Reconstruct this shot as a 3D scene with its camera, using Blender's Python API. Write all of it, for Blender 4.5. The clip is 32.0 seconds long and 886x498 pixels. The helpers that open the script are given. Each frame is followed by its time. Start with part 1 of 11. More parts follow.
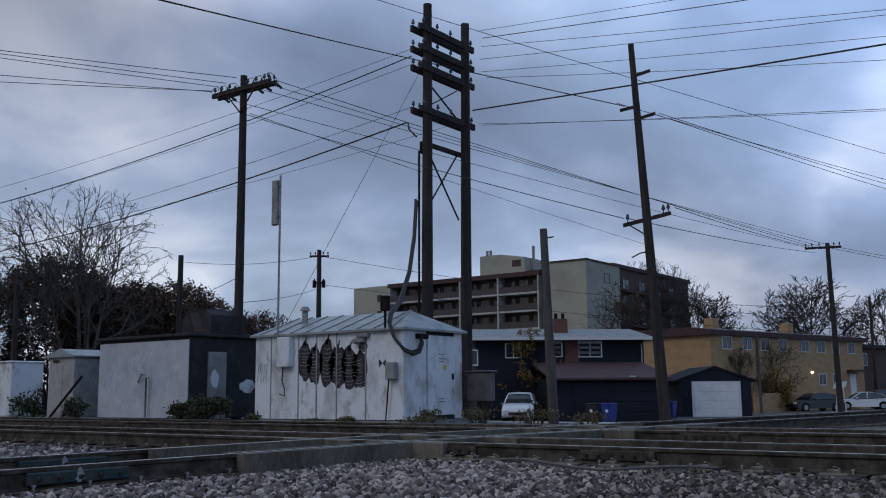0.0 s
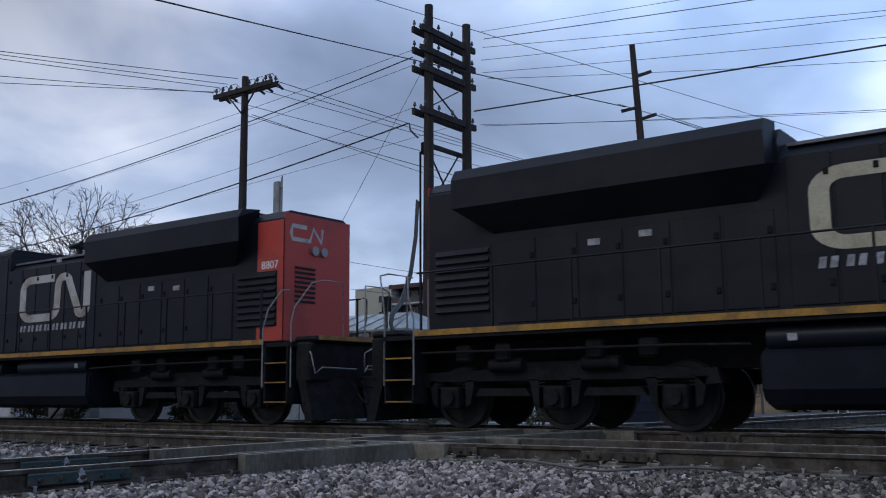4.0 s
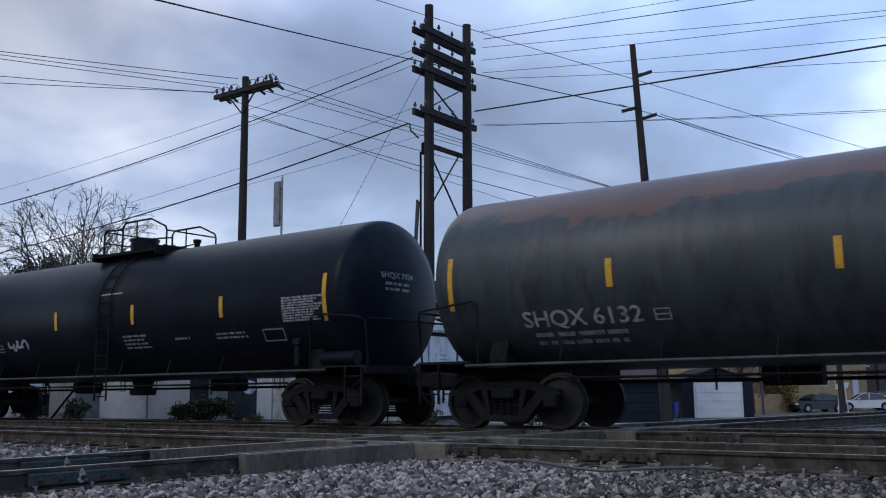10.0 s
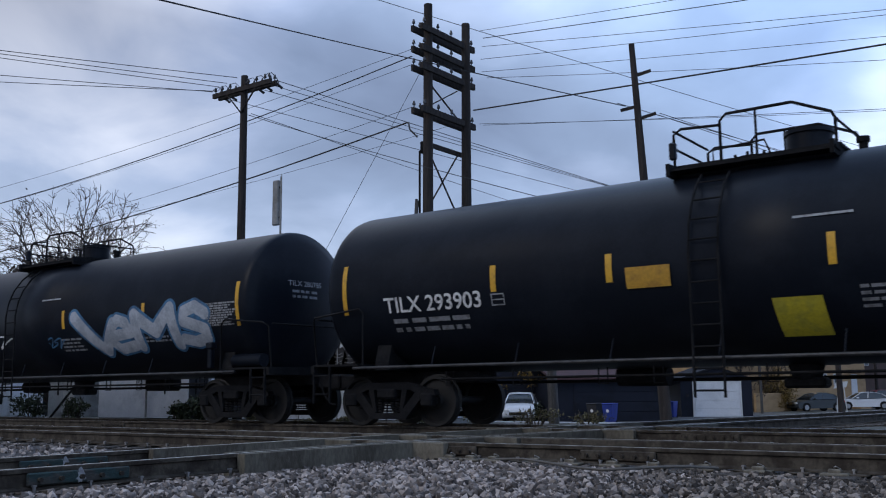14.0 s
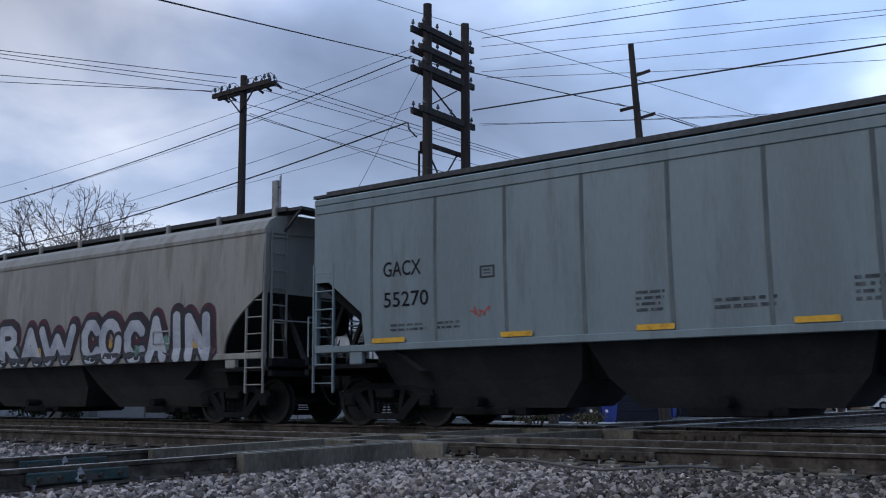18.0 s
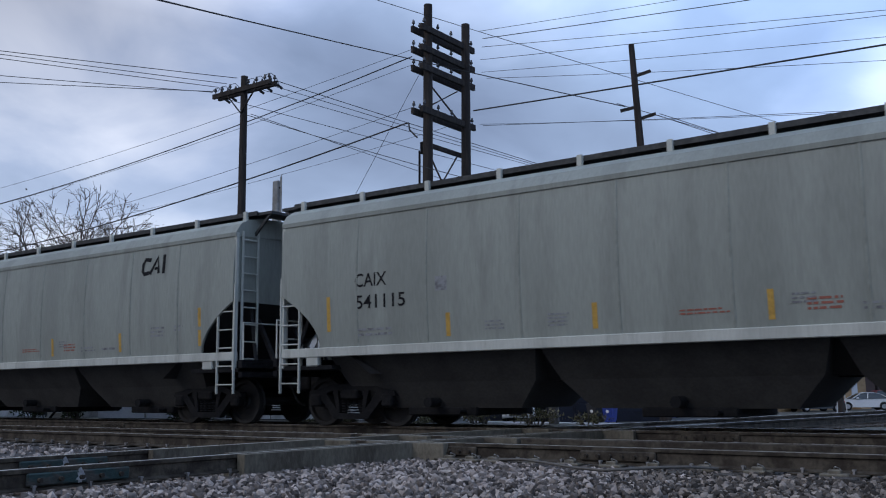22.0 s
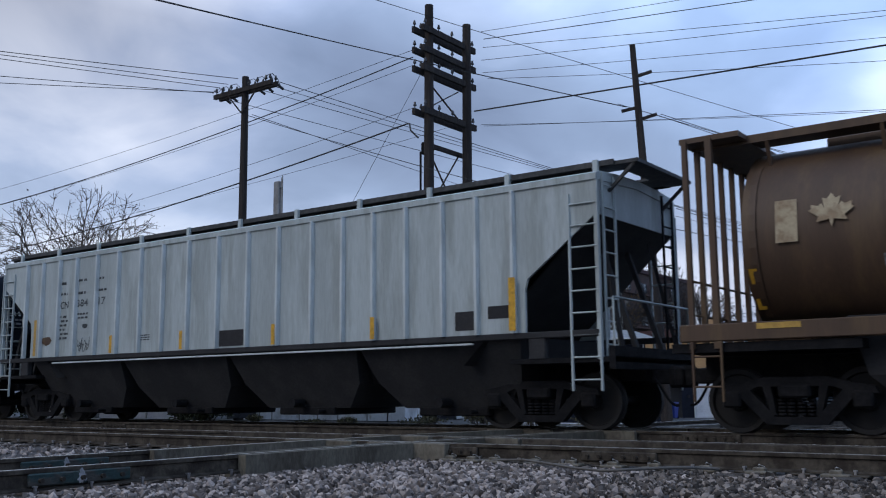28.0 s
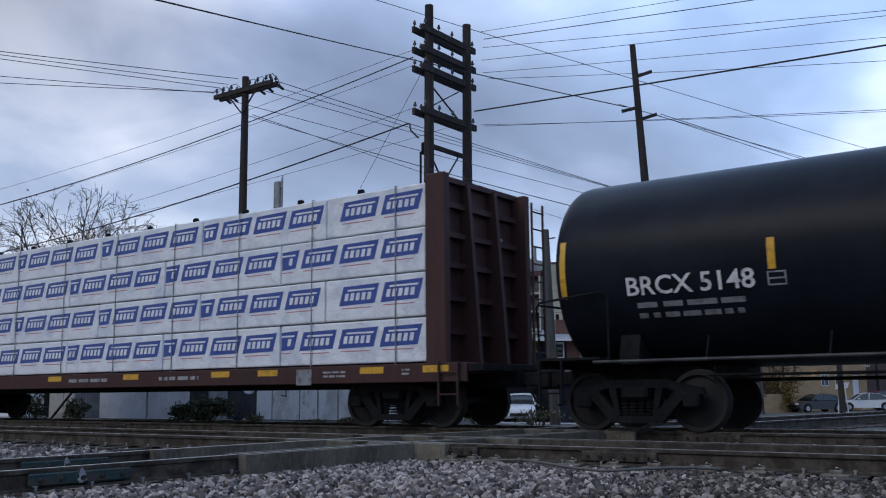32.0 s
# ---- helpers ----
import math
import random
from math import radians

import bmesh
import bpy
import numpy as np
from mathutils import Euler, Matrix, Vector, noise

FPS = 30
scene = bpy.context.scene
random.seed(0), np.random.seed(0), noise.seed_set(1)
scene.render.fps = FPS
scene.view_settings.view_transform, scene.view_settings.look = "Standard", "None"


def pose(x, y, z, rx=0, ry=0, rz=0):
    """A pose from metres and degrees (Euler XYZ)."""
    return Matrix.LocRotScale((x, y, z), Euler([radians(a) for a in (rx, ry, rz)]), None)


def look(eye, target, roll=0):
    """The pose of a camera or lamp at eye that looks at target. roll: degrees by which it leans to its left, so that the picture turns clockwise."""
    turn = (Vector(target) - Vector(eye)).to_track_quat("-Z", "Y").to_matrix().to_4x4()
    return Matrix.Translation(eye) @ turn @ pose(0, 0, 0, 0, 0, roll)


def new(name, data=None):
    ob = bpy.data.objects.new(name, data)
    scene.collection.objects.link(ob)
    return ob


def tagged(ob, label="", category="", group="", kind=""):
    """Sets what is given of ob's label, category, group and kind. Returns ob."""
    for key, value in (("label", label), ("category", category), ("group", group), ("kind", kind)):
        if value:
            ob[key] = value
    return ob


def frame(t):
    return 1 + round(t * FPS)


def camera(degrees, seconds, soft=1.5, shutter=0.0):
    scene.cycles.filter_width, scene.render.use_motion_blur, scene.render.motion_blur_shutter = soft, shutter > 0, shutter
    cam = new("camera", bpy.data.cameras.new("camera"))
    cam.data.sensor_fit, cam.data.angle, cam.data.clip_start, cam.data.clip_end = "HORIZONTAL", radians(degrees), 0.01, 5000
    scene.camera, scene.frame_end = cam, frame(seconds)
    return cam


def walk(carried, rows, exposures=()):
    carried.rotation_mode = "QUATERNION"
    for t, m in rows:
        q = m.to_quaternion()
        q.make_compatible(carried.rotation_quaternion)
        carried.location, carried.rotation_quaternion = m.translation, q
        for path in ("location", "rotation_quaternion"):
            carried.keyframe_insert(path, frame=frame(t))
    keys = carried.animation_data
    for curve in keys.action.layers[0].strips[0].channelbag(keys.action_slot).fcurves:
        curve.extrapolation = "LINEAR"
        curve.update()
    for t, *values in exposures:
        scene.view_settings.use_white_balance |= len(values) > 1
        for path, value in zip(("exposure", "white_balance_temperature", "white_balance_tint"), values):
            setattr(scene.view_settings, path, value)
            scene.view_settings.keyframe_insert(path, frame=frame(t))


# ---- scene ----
# ---- camera: held still on a low stand beside the tracks, with a faint tremble ----
cam = camera(49.69, 32.0, soft=1.1, shutter=0.06)
EYE = Vector((0.0, 0.0, 0.606))


def aim(dx=0.0, dy=0.0):
    yaw, tilt = math.radians(36.047 + 0.0331 * dx), math.radians(8.521 + 0.0331 * dy)
    way = Vector((-math.sin(yaw) * math.cos(tilt), math.cos(yaw) * math.cos(tilt), math.sin(tilt)))
    return look(EYE, EYE + way * 10, -0.507)


walk(cam, [(0, aim()), (1.2, aim(0.3)), (2.5, aim()), (3.0, aim(1.5, 1.2)), (4.5, aim(2.5, 1.6)), (6.0, aim(3, 1.7)),
           (8.0, aim(3, 1.7)), (9.0, aim(4.4, 1.8)), (10.0, aim(3, 1.7)), (11.5, aim(2.8, 1.6)), (12.5, aim(1.4, 0.2)),
           (14.0, aim(1.2)), (14.6, aim(0.1)), (16.5, aim(0, -1)), (17.2, aim()), (21.3, aim()), (22.5, aim(1.5, 1.2)),
           (25.0, aim(1.5, 0.5)), (27.0, aim(2.7, 1.5)), (32.0, aim(3, 1.7))],
     [(0, 0.0), (1.5, 0.0), (2.4, 0.0), (3.0, 0.18), (3.5, 0.33), (5.5, 0.45), (32, 0.45)])

# ---- sky: broken cloud at dusk, with a blue break ----
world = bpy.data.worlds.new("dusk_sky")
scene.world = world
world.use_nodes = True


def sky():
    nt = world.node_tree
    nt.nodes.clear()
    N, L = nt.nodes.new, nt.links.new

    def math_node(op, a, b=None):
        n = N("ShaderNodeMath")
        n.operation = op
        for i, v in enumerate((a, b)):
            if v is None:
                continue
            if isinstance(v, (int, float)):
                n.inputs[i].default_value = v
            else:
                L(v, n.inputs[i])
        return n.outputs[0]

    out, bg = N("ShaderNodeOutputWorld"), N("ShaderNodeBackground")
    tc, sep, com = N("ShaderNodeTexCoord"), N("ShaderNodeSeparateXYZ"), N("ShaderNodeCombineXYZ")
    L(tc.outputs["Generated"], sep.inputs[0])
    h = math_node("ADD", math_node("MAXIMUM", sep.outputs["Z"], 0.0), 0.34)
    L(math_node("DIVIDE", sep.outputs["X"], h), com.inputs[0])
    L(math_node("DIVIDE", sep.outputs["Y"], h), com.inputs[1])
    big, fine = N("ShaderNodeTexNoise"), N("ShaderNodeTexNoise")
    for n, sc, de, ro, di in ((big, 1.15, 4, 0.45, 0.3), (fine, 3.4, 6, 0.5, 0.4)):
        n.inputs["Scale"].default_value, n.inputs["Detail"].default_value = sc, de
        n.inputs["Roughness"].default_value, n.inputs["Distortion"].default_value = ro, di
        L(com.outputs[0], n.inputs["Vector"])
    mixn = math_node("ADD", math_node("MULTIPLY", big.outputs[0], 0.76), math_node("MULTIPLY", fine.outputs[0], 0.24))
    ramp = N("ShaderNodeValToRGB")
    stops = ((0.37, (0.2, 0.25, 0.36)), (0.45, (0.27, 0.34, 0.48)), (0.51, (0.4, 0.48, 0.65)), (0.585, (0.74, 0.79, 0.9)))
    while len(ramp.color_ramp.elements) < len(stops):
        ramp.color_ramp.elements.new(0.5)
    for e, (pos, c) in zip(ramp.color_ramp.elements, stops):
        e.position, e.color = pos, (*c, 1)
    L(mixn, ramp.inputs[0])
    nish = N("ShaderNodeTexSky")
    nish.sky_type, nish.sun_disc = "NISHITA", False
    nish.sun_elevation, nish.sun_rotation = radians(14), radians(200)
    dim = N("ShaderNodeMixRGB")
    dim.blend_type = "MULTIPLY"
    dim.inputs[0].default_value, dim.inputs[2].default_value = 1.0, (0.09, 0.09, 0.09, 1)
    L(nish.outputs[0], dim.inputs[1])
    mix = N("ShaderNodeMixRGB")
    mix.inputs[0].default_value = 0.82
    L(dim.outputs[0], mix.inputs[1])
    L(ramp.outputs[0], mix.inputs[2])
    # brighter and bluer towards the clearing in the north-west, duller behind
    way = N("ShaderNodeVectorMath")
    way.operation = "DOT_PRODUCT"
    L(tc.outputs["Generated"], way.inputs[0])
    way.inputs[1].default_value = (-0.72, 0.42, -0.55)
    lift = N("ShaderNodeValToRGB")
    lifts = ((0.0, (0.45, 0.46, 0.49)), (0.5, (0.62, 0.64, 0.68)), (0.65, (0.9, 0.92, 0.96)), (0.745, (1.02, 1.02, 1.04)), (0.785, (0.7, 0.7, 0.73)), (0.84, (1.22, 1.22, 1.24)), (0.88, (1.5, 1.5, 1.48)))
    while len(lift.color_ramp.elements) < len(lifts):
        lift.color_ramp.elements.new(0.5)
    for e, (pos, c) in zip(lift.color_ramp.elements, lifts):
        e.position, e.color = pos, (*c, 1)
    L(math_node("MULTIPLY", math_node("ADD", way.outputs["Value"], 1.0), 0.5), lift.inputs[0])
    glow = N("ShaderNodeMixRGB")
    glow.blend_type, glow.inputs[0].default_value = "MULTIPLY", 1.0
    L(mix.outputs[0], glow.inputs[1])
    L(lift.outputs[0], glow.inputs[2])
    east = N("ShaderNodeVectorMath")
    east.operation = "DOT_PRODUCT"
    L(tc.outputs["Generated"], east.inputs[0])
    east.inputs[1].default_value = (0.6, 0.3, 0.74)
    clear = N("ShaderNodeValToRGB")
    clears = ((0.38, (0.66, 0.67, 0.7)), (0.47, (0.76, 0.77, 0.81)), (0.54, (1.17, 1.2, 1.26)), (0.6, (1.14, 1.18, 1.24)), (0.74, (1.75, 2.03, 2.28)))
    while len(clear.color_ramp.elements) < len(clears):
        clear.color_ramp.elements.new(0.5)
    for e, (pos, c) in zip(clear.color_ramp.elements, clears):
        e.position, e.color = pos, (*c, 1)
    L(math_node("MULTIPLY", math_node("ADD", east.outputs["Value"], 1.0), 0.5), clear.inputs[0])
    tint = N("ShaderNodeMixRGB")
    tint.blend_type, tint.inputs[0].default_value = "MULTIPLY", 1.0
    L(glow.outputs[0], tint.inputs[1])
    L(clear.outputs[0], tint.inputs[2])
    # a greyer bank low in the north-east
    bank = N("ShaderNodeVectorMath")
    bank.operation = "DOT_PRODUCT"
    L(tc.outputs["Generated"], bank.inputs[0])
    bank.inputs[1].default_value = (0.54, 0.82, -0.2)
    dull = N("ShaderNodeValToRGB")
    for e, (pos, c) in zip(dull.color_ramp.elements, ((0.7, (1.0, 1.0, 1.0)), (0.85, (0.66, 0.63, 0.66)))):
        e.position, e.color = pos, (*c, 1)
    L(math_node("MULTIPLY", math_node("ADD", bank.outputs["Value"], 1.0), 0.5), dull.inputs[0])
    grey = N("ShaderNodeMixRGB")
    grey.blend_type, grey.inputs[0].default_value = "MULTIPLY", 1.0
    L(tint.outputs[0], grey.inputs[1])
    L(dull.outputs[0], grey.inputs[2])
    L(grey.outputs[0], bg.inputs[0])
    bg.inputs[1].default_value = 1.0
    L(bg.outputs[0], out.inputs[0])


sky()
sun = new("sun", bpy.data.lights.new("sun", "SUN"))
sun.data.energy, sun.data.angle, sun.data.color = 0.5, radians(25), (1.0, 0.95, 0.9)
sun.matrix_world = look((0, 0, 60), (25, 70, 0))
# ---- materials ----
def mat(name, base, rough=0.65, metal=0.0, second=None, amount=0.5, scale=3.0, stretch=(1, 1, 1), fine=0.12, bump=0.0,
        bump_scale=40.0, glow=0.0, spec=0.5, vary=0.0, third=None, third_amount=0.3, third_scale=0.7):
    """A surface of a base colour, blotched with a second (and third) at noise scale, with fine grain and relief."""
    m = bpy.data.materials.new(name)
    m.use_nodes = True
    nt = m.node_tree
    N, L = nt.nodes.new, nt.links.new
    b = nt.nodes["Principled BSDF"]
    tc, mp = N("ShaderNodeTexCoord"), N("ShaderNodeMapping")
    L(tc.outputs["Object"], mp.inputs["Vector"])
    mp.inputs["Scale"].default_value = stretch
    col = N("ShaderNodeRGB").outputs[0]
    col.default_value = (*base, 1)

    def blend(color_a, color_b, sc, amt, contrast=0.14):
        n, r, x = N("ShaderNodeTexNoise"), N("ShaderNodeValToRGB"), N("ShaderNodeMixRGB")
        n.inputs["Scale"].default_value, n.inputs["Detail"].default_value, n.inputs["Roughness"].default_value = sc, 6, 0.62
        L(mp.outputs[0], n.inputs["Vector"])
        mid = 0.5 + (0.5 - amt) * 0.4
        r.color_ramp.elements[0].position, r.color_ramp.elements[1].position = mid - contrast / 2, mid + contrast / 2
        L(n.outputs[0], r.inputs[0])
        L(r.outputs[0], x.inputs[0])
        L(color_a, x.inputs[1])
        x.inputs[2].default_value = (*color_b, 1)
        return x.outputs[0]

    if second:
        col = blend(col, second, scale, amount)
    if third:
        col = blend(col, third, third_scale, third_amount)
    if fine:
        n, r, x = N("ShaderNodeTexNoise"), N("ShaderNodeMapRange"), N("ShaderNodeMixRGB")
        n.inputs["Scale"].default_value, n.inputs["Detail"].default_value = 22.0, 5
        L(mp.outputs[0], n.inputs["Vector"])
        L(n.outputs[0], r.inputs["Value"])
        r.inputs["From Min"].default_value, r.inputs["From Max"].default_value = 0.3, 0.7
        r.inputs["To Min"].default_value, r.inputs["To Max"].default_value = 1 - fine, 1 + fine
        x.blend_type, x.inputs[0].default_value = "MULTIPLY", 1.0
        L(col, x.inputs[1])
        L(r.outputs[0], x.inputs[2])
        col = x.outputs[0]
    if vary:
        oi, r, x = N("ShaderNodeObjectInfo"), N("ShaderNodeMapRange"), N("ShaderNodeMixRGB")
        L(oi.outputs["Random"], r.inputs["Value"])
        r.inputs["To Min"].default_value, r.inputs["To Max"].default_value = 1 - vary, 1 + vary
        x.blend_type, x.inputs[0].default_value = "MULTIPLY", 1.0
        L(col, x.inputs[1])
        L(r.outputs[0], x.inputs[2])
        col = x.outputs[0]
    L(col, b.inputs["Base Color"])
    b.inputs["Roughness"].default_value, b.inputs["Metallic"].default_value = rough, metal
    b.inputs["Specular IOR Level"].default_value = spec
    if bump:
        n, bp = N("ShaderNodeTexNoise"), N("ShaderNodeBump")
        n.inputs["Scale"].default_value, n.inputs["Detail"].default_value = bump_scale, 5
        L(mp.outputs[0], n.inputs["Vector"])
        L(n.outputs[0], bp.inputs["Height"])
        bp.inputs["Strength"].default_value, bp.inputs["Distance"].default_value = bump, 0.02
        L(bp.outputs[0], b.inputs["Normal"])
    if glow:
        b.inputs["Emission Color"].default_value, b.inputs["Emission Strength"].default_value = (*base, 1), glow
    return m


def island_mat(name, dark, light, rough=0.85, mid=None):
    """For many loose pieces in one mesh: each takes a shade of its own."""
    m = bpy.data.materials.new(name)
    m.use_nodes = True
    nt = m.node_tree
    N, L = nt.nodes.new, nt.links.new
    b = nt.nodes["Principled BSDF"]
    g, r, n, x = N("ShaderNodeNewGeometry"), N("ShaderNodeValToRGB"), N("ShaderNodeTexNoise"), N("ShaderNodeMixRGB")
    L(g.outputs["Random Per Island"], r.inputs[0])
    r.color_ramp.elements[0].color, r.color_ramp.elements[1].color = (*dark, 1), (*light, 1)
    if mid:
        e = r.color_ramp.elements.new(0.55)
        e.color = (*mid, 1)
    n.inputs["Scale"].default_value, n.inputs["Detail"].default_value = 30, 4
    L(g.outputs["Position"], n.inputs["Vector"])
    x.blend_type, x.inputs[0].default_value = "MULTIPLY", 0.55
    L(r.outputs[0], x.inputs[1])
    L(n.outputs[0], x.inputs[2])
    L(x.outputs[0], b.inputs["Base Color"])
    b.inputs["Roughness"].default_value = rough
    return m


def glass_mat(name, tint=(0.03, 0.04, 0.05), rough=0.06):
    m = bpy.data.materials.new(name)
    m.use_nodes = True
    b = m.node_tree.nodes["Principled BSDF"]
    b.inputs["Base Color"].default_value = (*tint, 1)
    b.inputs["Roughness"].default_value, b.inputs["Specular IOR Level"].default_value = rough, 0.6
    return m


STEEL = mat("rail_steel", (0.0816, 0.0696, 0.0564), 0.7, 0, (0.0408, 0.0336, 0.0276), 0.5, 5, fine=0.25, bump=0.3, spec=0.15)
RAILTOP = mat("polished_rail_head", (0.8, 0.78, 0.74), 0.25, 0.5, (0.4, 0.38, 0.36), 0.3, 6, stretch=(0.2, 1, 1))
RAILTOP_DULL = mat("dull_rail_head", (0.6, 0.57, 0.52), 0.35, 0.4, (0.3, 0.275, 0.255), 0.4, 6)
CASTING = mat("manganese_casting", (0.1416, 0.126, 0.0984), 0.65, 0, (0.0792, 0.0684, 0.054), 0.5, 2.2, stretch=(1, 1, 0.5), fine=0.25, bump=0.5, third=(0.198, 0.1776, 0.1416), third_amount=0.3, third_scale=1.1, spec=0.25)
TIE = mat("creosoted_tie", (0.045, 0.036, 0.029), 0.9, 0, (0.1, 0.09, 0.08), 0.4, 4, stretch=(1, 6, 6), fine=0.25, bump=0.5)
BALLAST_BED = mat("ballast_bed", (0.07, 0.064, 0.066), 0.95, 0, (0.035, 0.032, 0.032), 0.5, 9, fine=0.35, bump=0.8, bump_scale=25)
STONE = island_mat("ballast_stone", (0.044, 0.036, 0.033), (0.7, 0.6, 0.545), 0.95, (0.26, 0.22, 0.2))
STONE_DULL = island_mat("dull_ballast_stone", (0.028, 0.023, 0.02), (0.46, 0.39, 0.34), 0.95, (0.135, 0.113, 0.098))
STONE_DARK = island_mat("dark_track_stone", (0.025, 0.022, 0.02), (0.26, 0.235, 0.22), 0.95, (0.09, 0.08, 0.074))
GROUND = mat("dirt_ground", (0.085, 0.078, 0.066), 0.95, 0, (0.045, 0.048, 0.032), 0.5, 0.35, fine=0.3, bump=0.5, third=(0.14, 0.13, 0.125), third_amount=0.35, third_scale=1.7)
BLACK = mat("black_tank_paint", (0.008, 0.0105, 0.0165), 0.38, 0, (0.0115, 0.0145, 0.0215), 0.45, 1.3, fine=0.1, bump=0.03, spec=0.11)
TRUCK = mat("grimy_cast_steel", (0.0085, 0.0088, 0.0105), 0.8, 0, (0.015, 0.0147, 0.0162), 0.45, 4, fine=0.25, bump=0.25, spec=0.15)
WHEELM = mat("wheel_steel", (0.0085, 0.0083, 0.0093), 0.7, 0.1, (0.013, 0.012, 0.012), 0.4, 6)
BRIGHT = mat("worn_bright_steel", (0.4, 0.4, 0.42), 0.4, 0.8, (0.2, 0.18, 0.16), 0.35, 6)
YELLOW = mat("yellow_reflective_sheet", (0.66, 0.36, 0.03), 0.45, 0, (0.45, 0.25, 0.03), 0.3, 7)
WHITELET = mat("white_lettering", (0.72, 0.72, 0.72), 0.6, 0, (0.45, 0.45, 0.46), 0.3, 8)
FADELET = mat("faded_lettering", (0.25, 0.26, 0.28), 0.7, 0, (0.14, 0.14, 0.15), 0.4, 8)
PALELET = mat("pale_print", (0.34, 0.35, 0.37), 0.7, 0, (0.2, 0.2, 0.21), 0.4, 9)
FADEDARK = mat("worn_black_print", (0.05, 0.056, 0.062), 0.75, 0, (0.11, 0.12, 0.13), 0.45, 6, spec=0.2)
DARKLET = mat("black_lettering", (0.012, 0.012, 0.015), 0.7, spec=0.15)


# ---- mesh helpers ----
def bm_new():
    return bmesh.new()


def quad(bm, *pts, smooth=False):
    f = bm.faces.new([bm.verts.new(q) for q in pts])
    f.smooth = smooth
    return f


def box(bm, x0, x1, y0, y1, z0, z1, m=None):
    v = [Vector((x, y, z)) for x in (x0, x1) for y in (y0, y1) for z in (z0, z1)]
    if m is not None:
        v = [m @ q for q in v]
    v = [bm.verts.new(q) for q in v]
    for a in ((0, 1, 3, 2), (4, 6, 7, 5), (0, 4, 5, 1), (2, 3, 7, 6), (0, 2, 6, 4), (1, 5, 7, 3)):
        bm.faces.new([v[i] for i in a])
    return v


def rbox(bm, x0, x1, y0, y1, z0, z1, r=0.02, m=None, seg=1):
    """A box with rounded or chamfered edges."""
    v = box(bm, x0, x1, y0, y1, z0, z1, m)
    edges = {e for q in v for e in q.link_edges}
    bmesh.ops.bevel(bm, geom=list(edges), offset=r, segments=seg, affect="EDGES", profile=0.5)


def beam(bm, a, b, w, h=None):
    """A rectangular bar from a to b, w wide and h high."""
    a, b = Vector(a), Vector(b)
    h = h or w
    d = (b - a)
    ln = d.length
    q = d.to_track_quat("X", "Z").to_matrix().to_4x4()
    box(bm, 0, ln, -w / 2, w / 2, -h / 2, h / 2, Matrix.Translation(a) @ q)


def tube(bm, a, b, r, seg=8, r1=None, cap=True):
    a, b = Vector(a), Vector(b)
    r1 = r if r1 is None else r1
    m = (b - a).to_track_quat("Z", "Y").to_matrix()
    A, B = [], []
    for i in range(seg):
        t = 2 * math.pi * i / seg
        o = m @ Vector((math.cos(t), math.sin(t), 0))
        A.append(bm.verts.new(a + o * r))
        B.append(bm.verts.new(b + o * r1))
    for i in range(seg):
        j = (i + 1) % seg
        bm.faces.new((A[i], A[j], B[j], B[i])).smooth = seg > 5
    if cap:
        bm.faces.new(A[::-1])
        bm.faces.new(B)


def pipe(bm, pts, r, seg=6):
    """A bent pipe through pts, one continuous skin."""
    pts = [Vector(q) for q in pts]
    rings = []
    up = Vector((0.13, 0.21, 1)).normalized()
    for i, q in enumerate(pts):
        d = (pts[min(i + 1, len(pts) - 1)] - pts[max(i - 1, 0)]).normalized()
        s = d.cross(up)
        if s.length < 0.05:
            s = d.cross(Vector((1, 0.2, 0)))
        s.normalize()
        u = s.cross(d)
        rings.append([bm.verts.new(q + (s * math.cos(2 * math.pi * k / seg) + u * math.sin(2 * math.pi * k / seg)) * r) for k in range(seg)])
    for A, B in zip(rings, rings[1:]):
        for i in range(seg):
            j = (i + 1) % seg
            bm.faces.new((A[i], A[j], B[j], B[i])).smooth = True
    bm.faces.new(rings[0][::-1])
    bm.faces.new(rings[-1])


def prism_y(bm, xz, y0, y1):
    """A polygon in x and z, drawn out from y0 to y1."""
    A = [bm.verts.new((x, y0, z)) for x, z in xz]
    B = [bm.verts.new((x, y1, z)) for x, z in xz]
    bm.faces.new(A)
    bm.faces.new(B[::-1])
    n = len(xz)
    for i in range(n):
        j = (i + 1) % n
        bm.faces.new((A[j], A[i], B[i], B[j]))


def prism_x(bm, yz, x0, x1, smooth=False):
    A = [bm.verts.new((x0, y, z)) for y, z in yz]
    B = [bm.verts.new((x1, y, z)) for y, z in yz]
    bm.faces.new(A[::-1])
    bm.faces.new(B)
    n = len(yz)
    for i in range(n):
        j = (i + 1) % n
        bm.faces.new((A[i], A[j], B[j], B[i])).smooth = smooth


def prism_z(bm, xy, z0, z1):
    A = [bm.verts.new((x, y, z0)) for x, y in xy]
    B = [bm.verts.new((x, y, z1)) for x, y in xy]
    bm.faces.new(A[::-1])
    bm.faces.new(B)
    n = len(xy)
    for i in range(n):
        j = (i + 1) % n
        bm.faces.new((A[i], A[j], B[j], B[i]))


def mesh_of(name, bm, material):
    bmesh.ops.recalc_face_normals(bm, faces=bm.faces)
    if any(f.smooth for f in bm.faces):
        for e in bm.edges:
            if not all(f.smooth for f in e.link_faces):
                e.smooth = False
    me = bpy.data.meshes.new(name)
    bm.to_mesh(me)
    bm.free()
    me.materials.append(material)
    return me


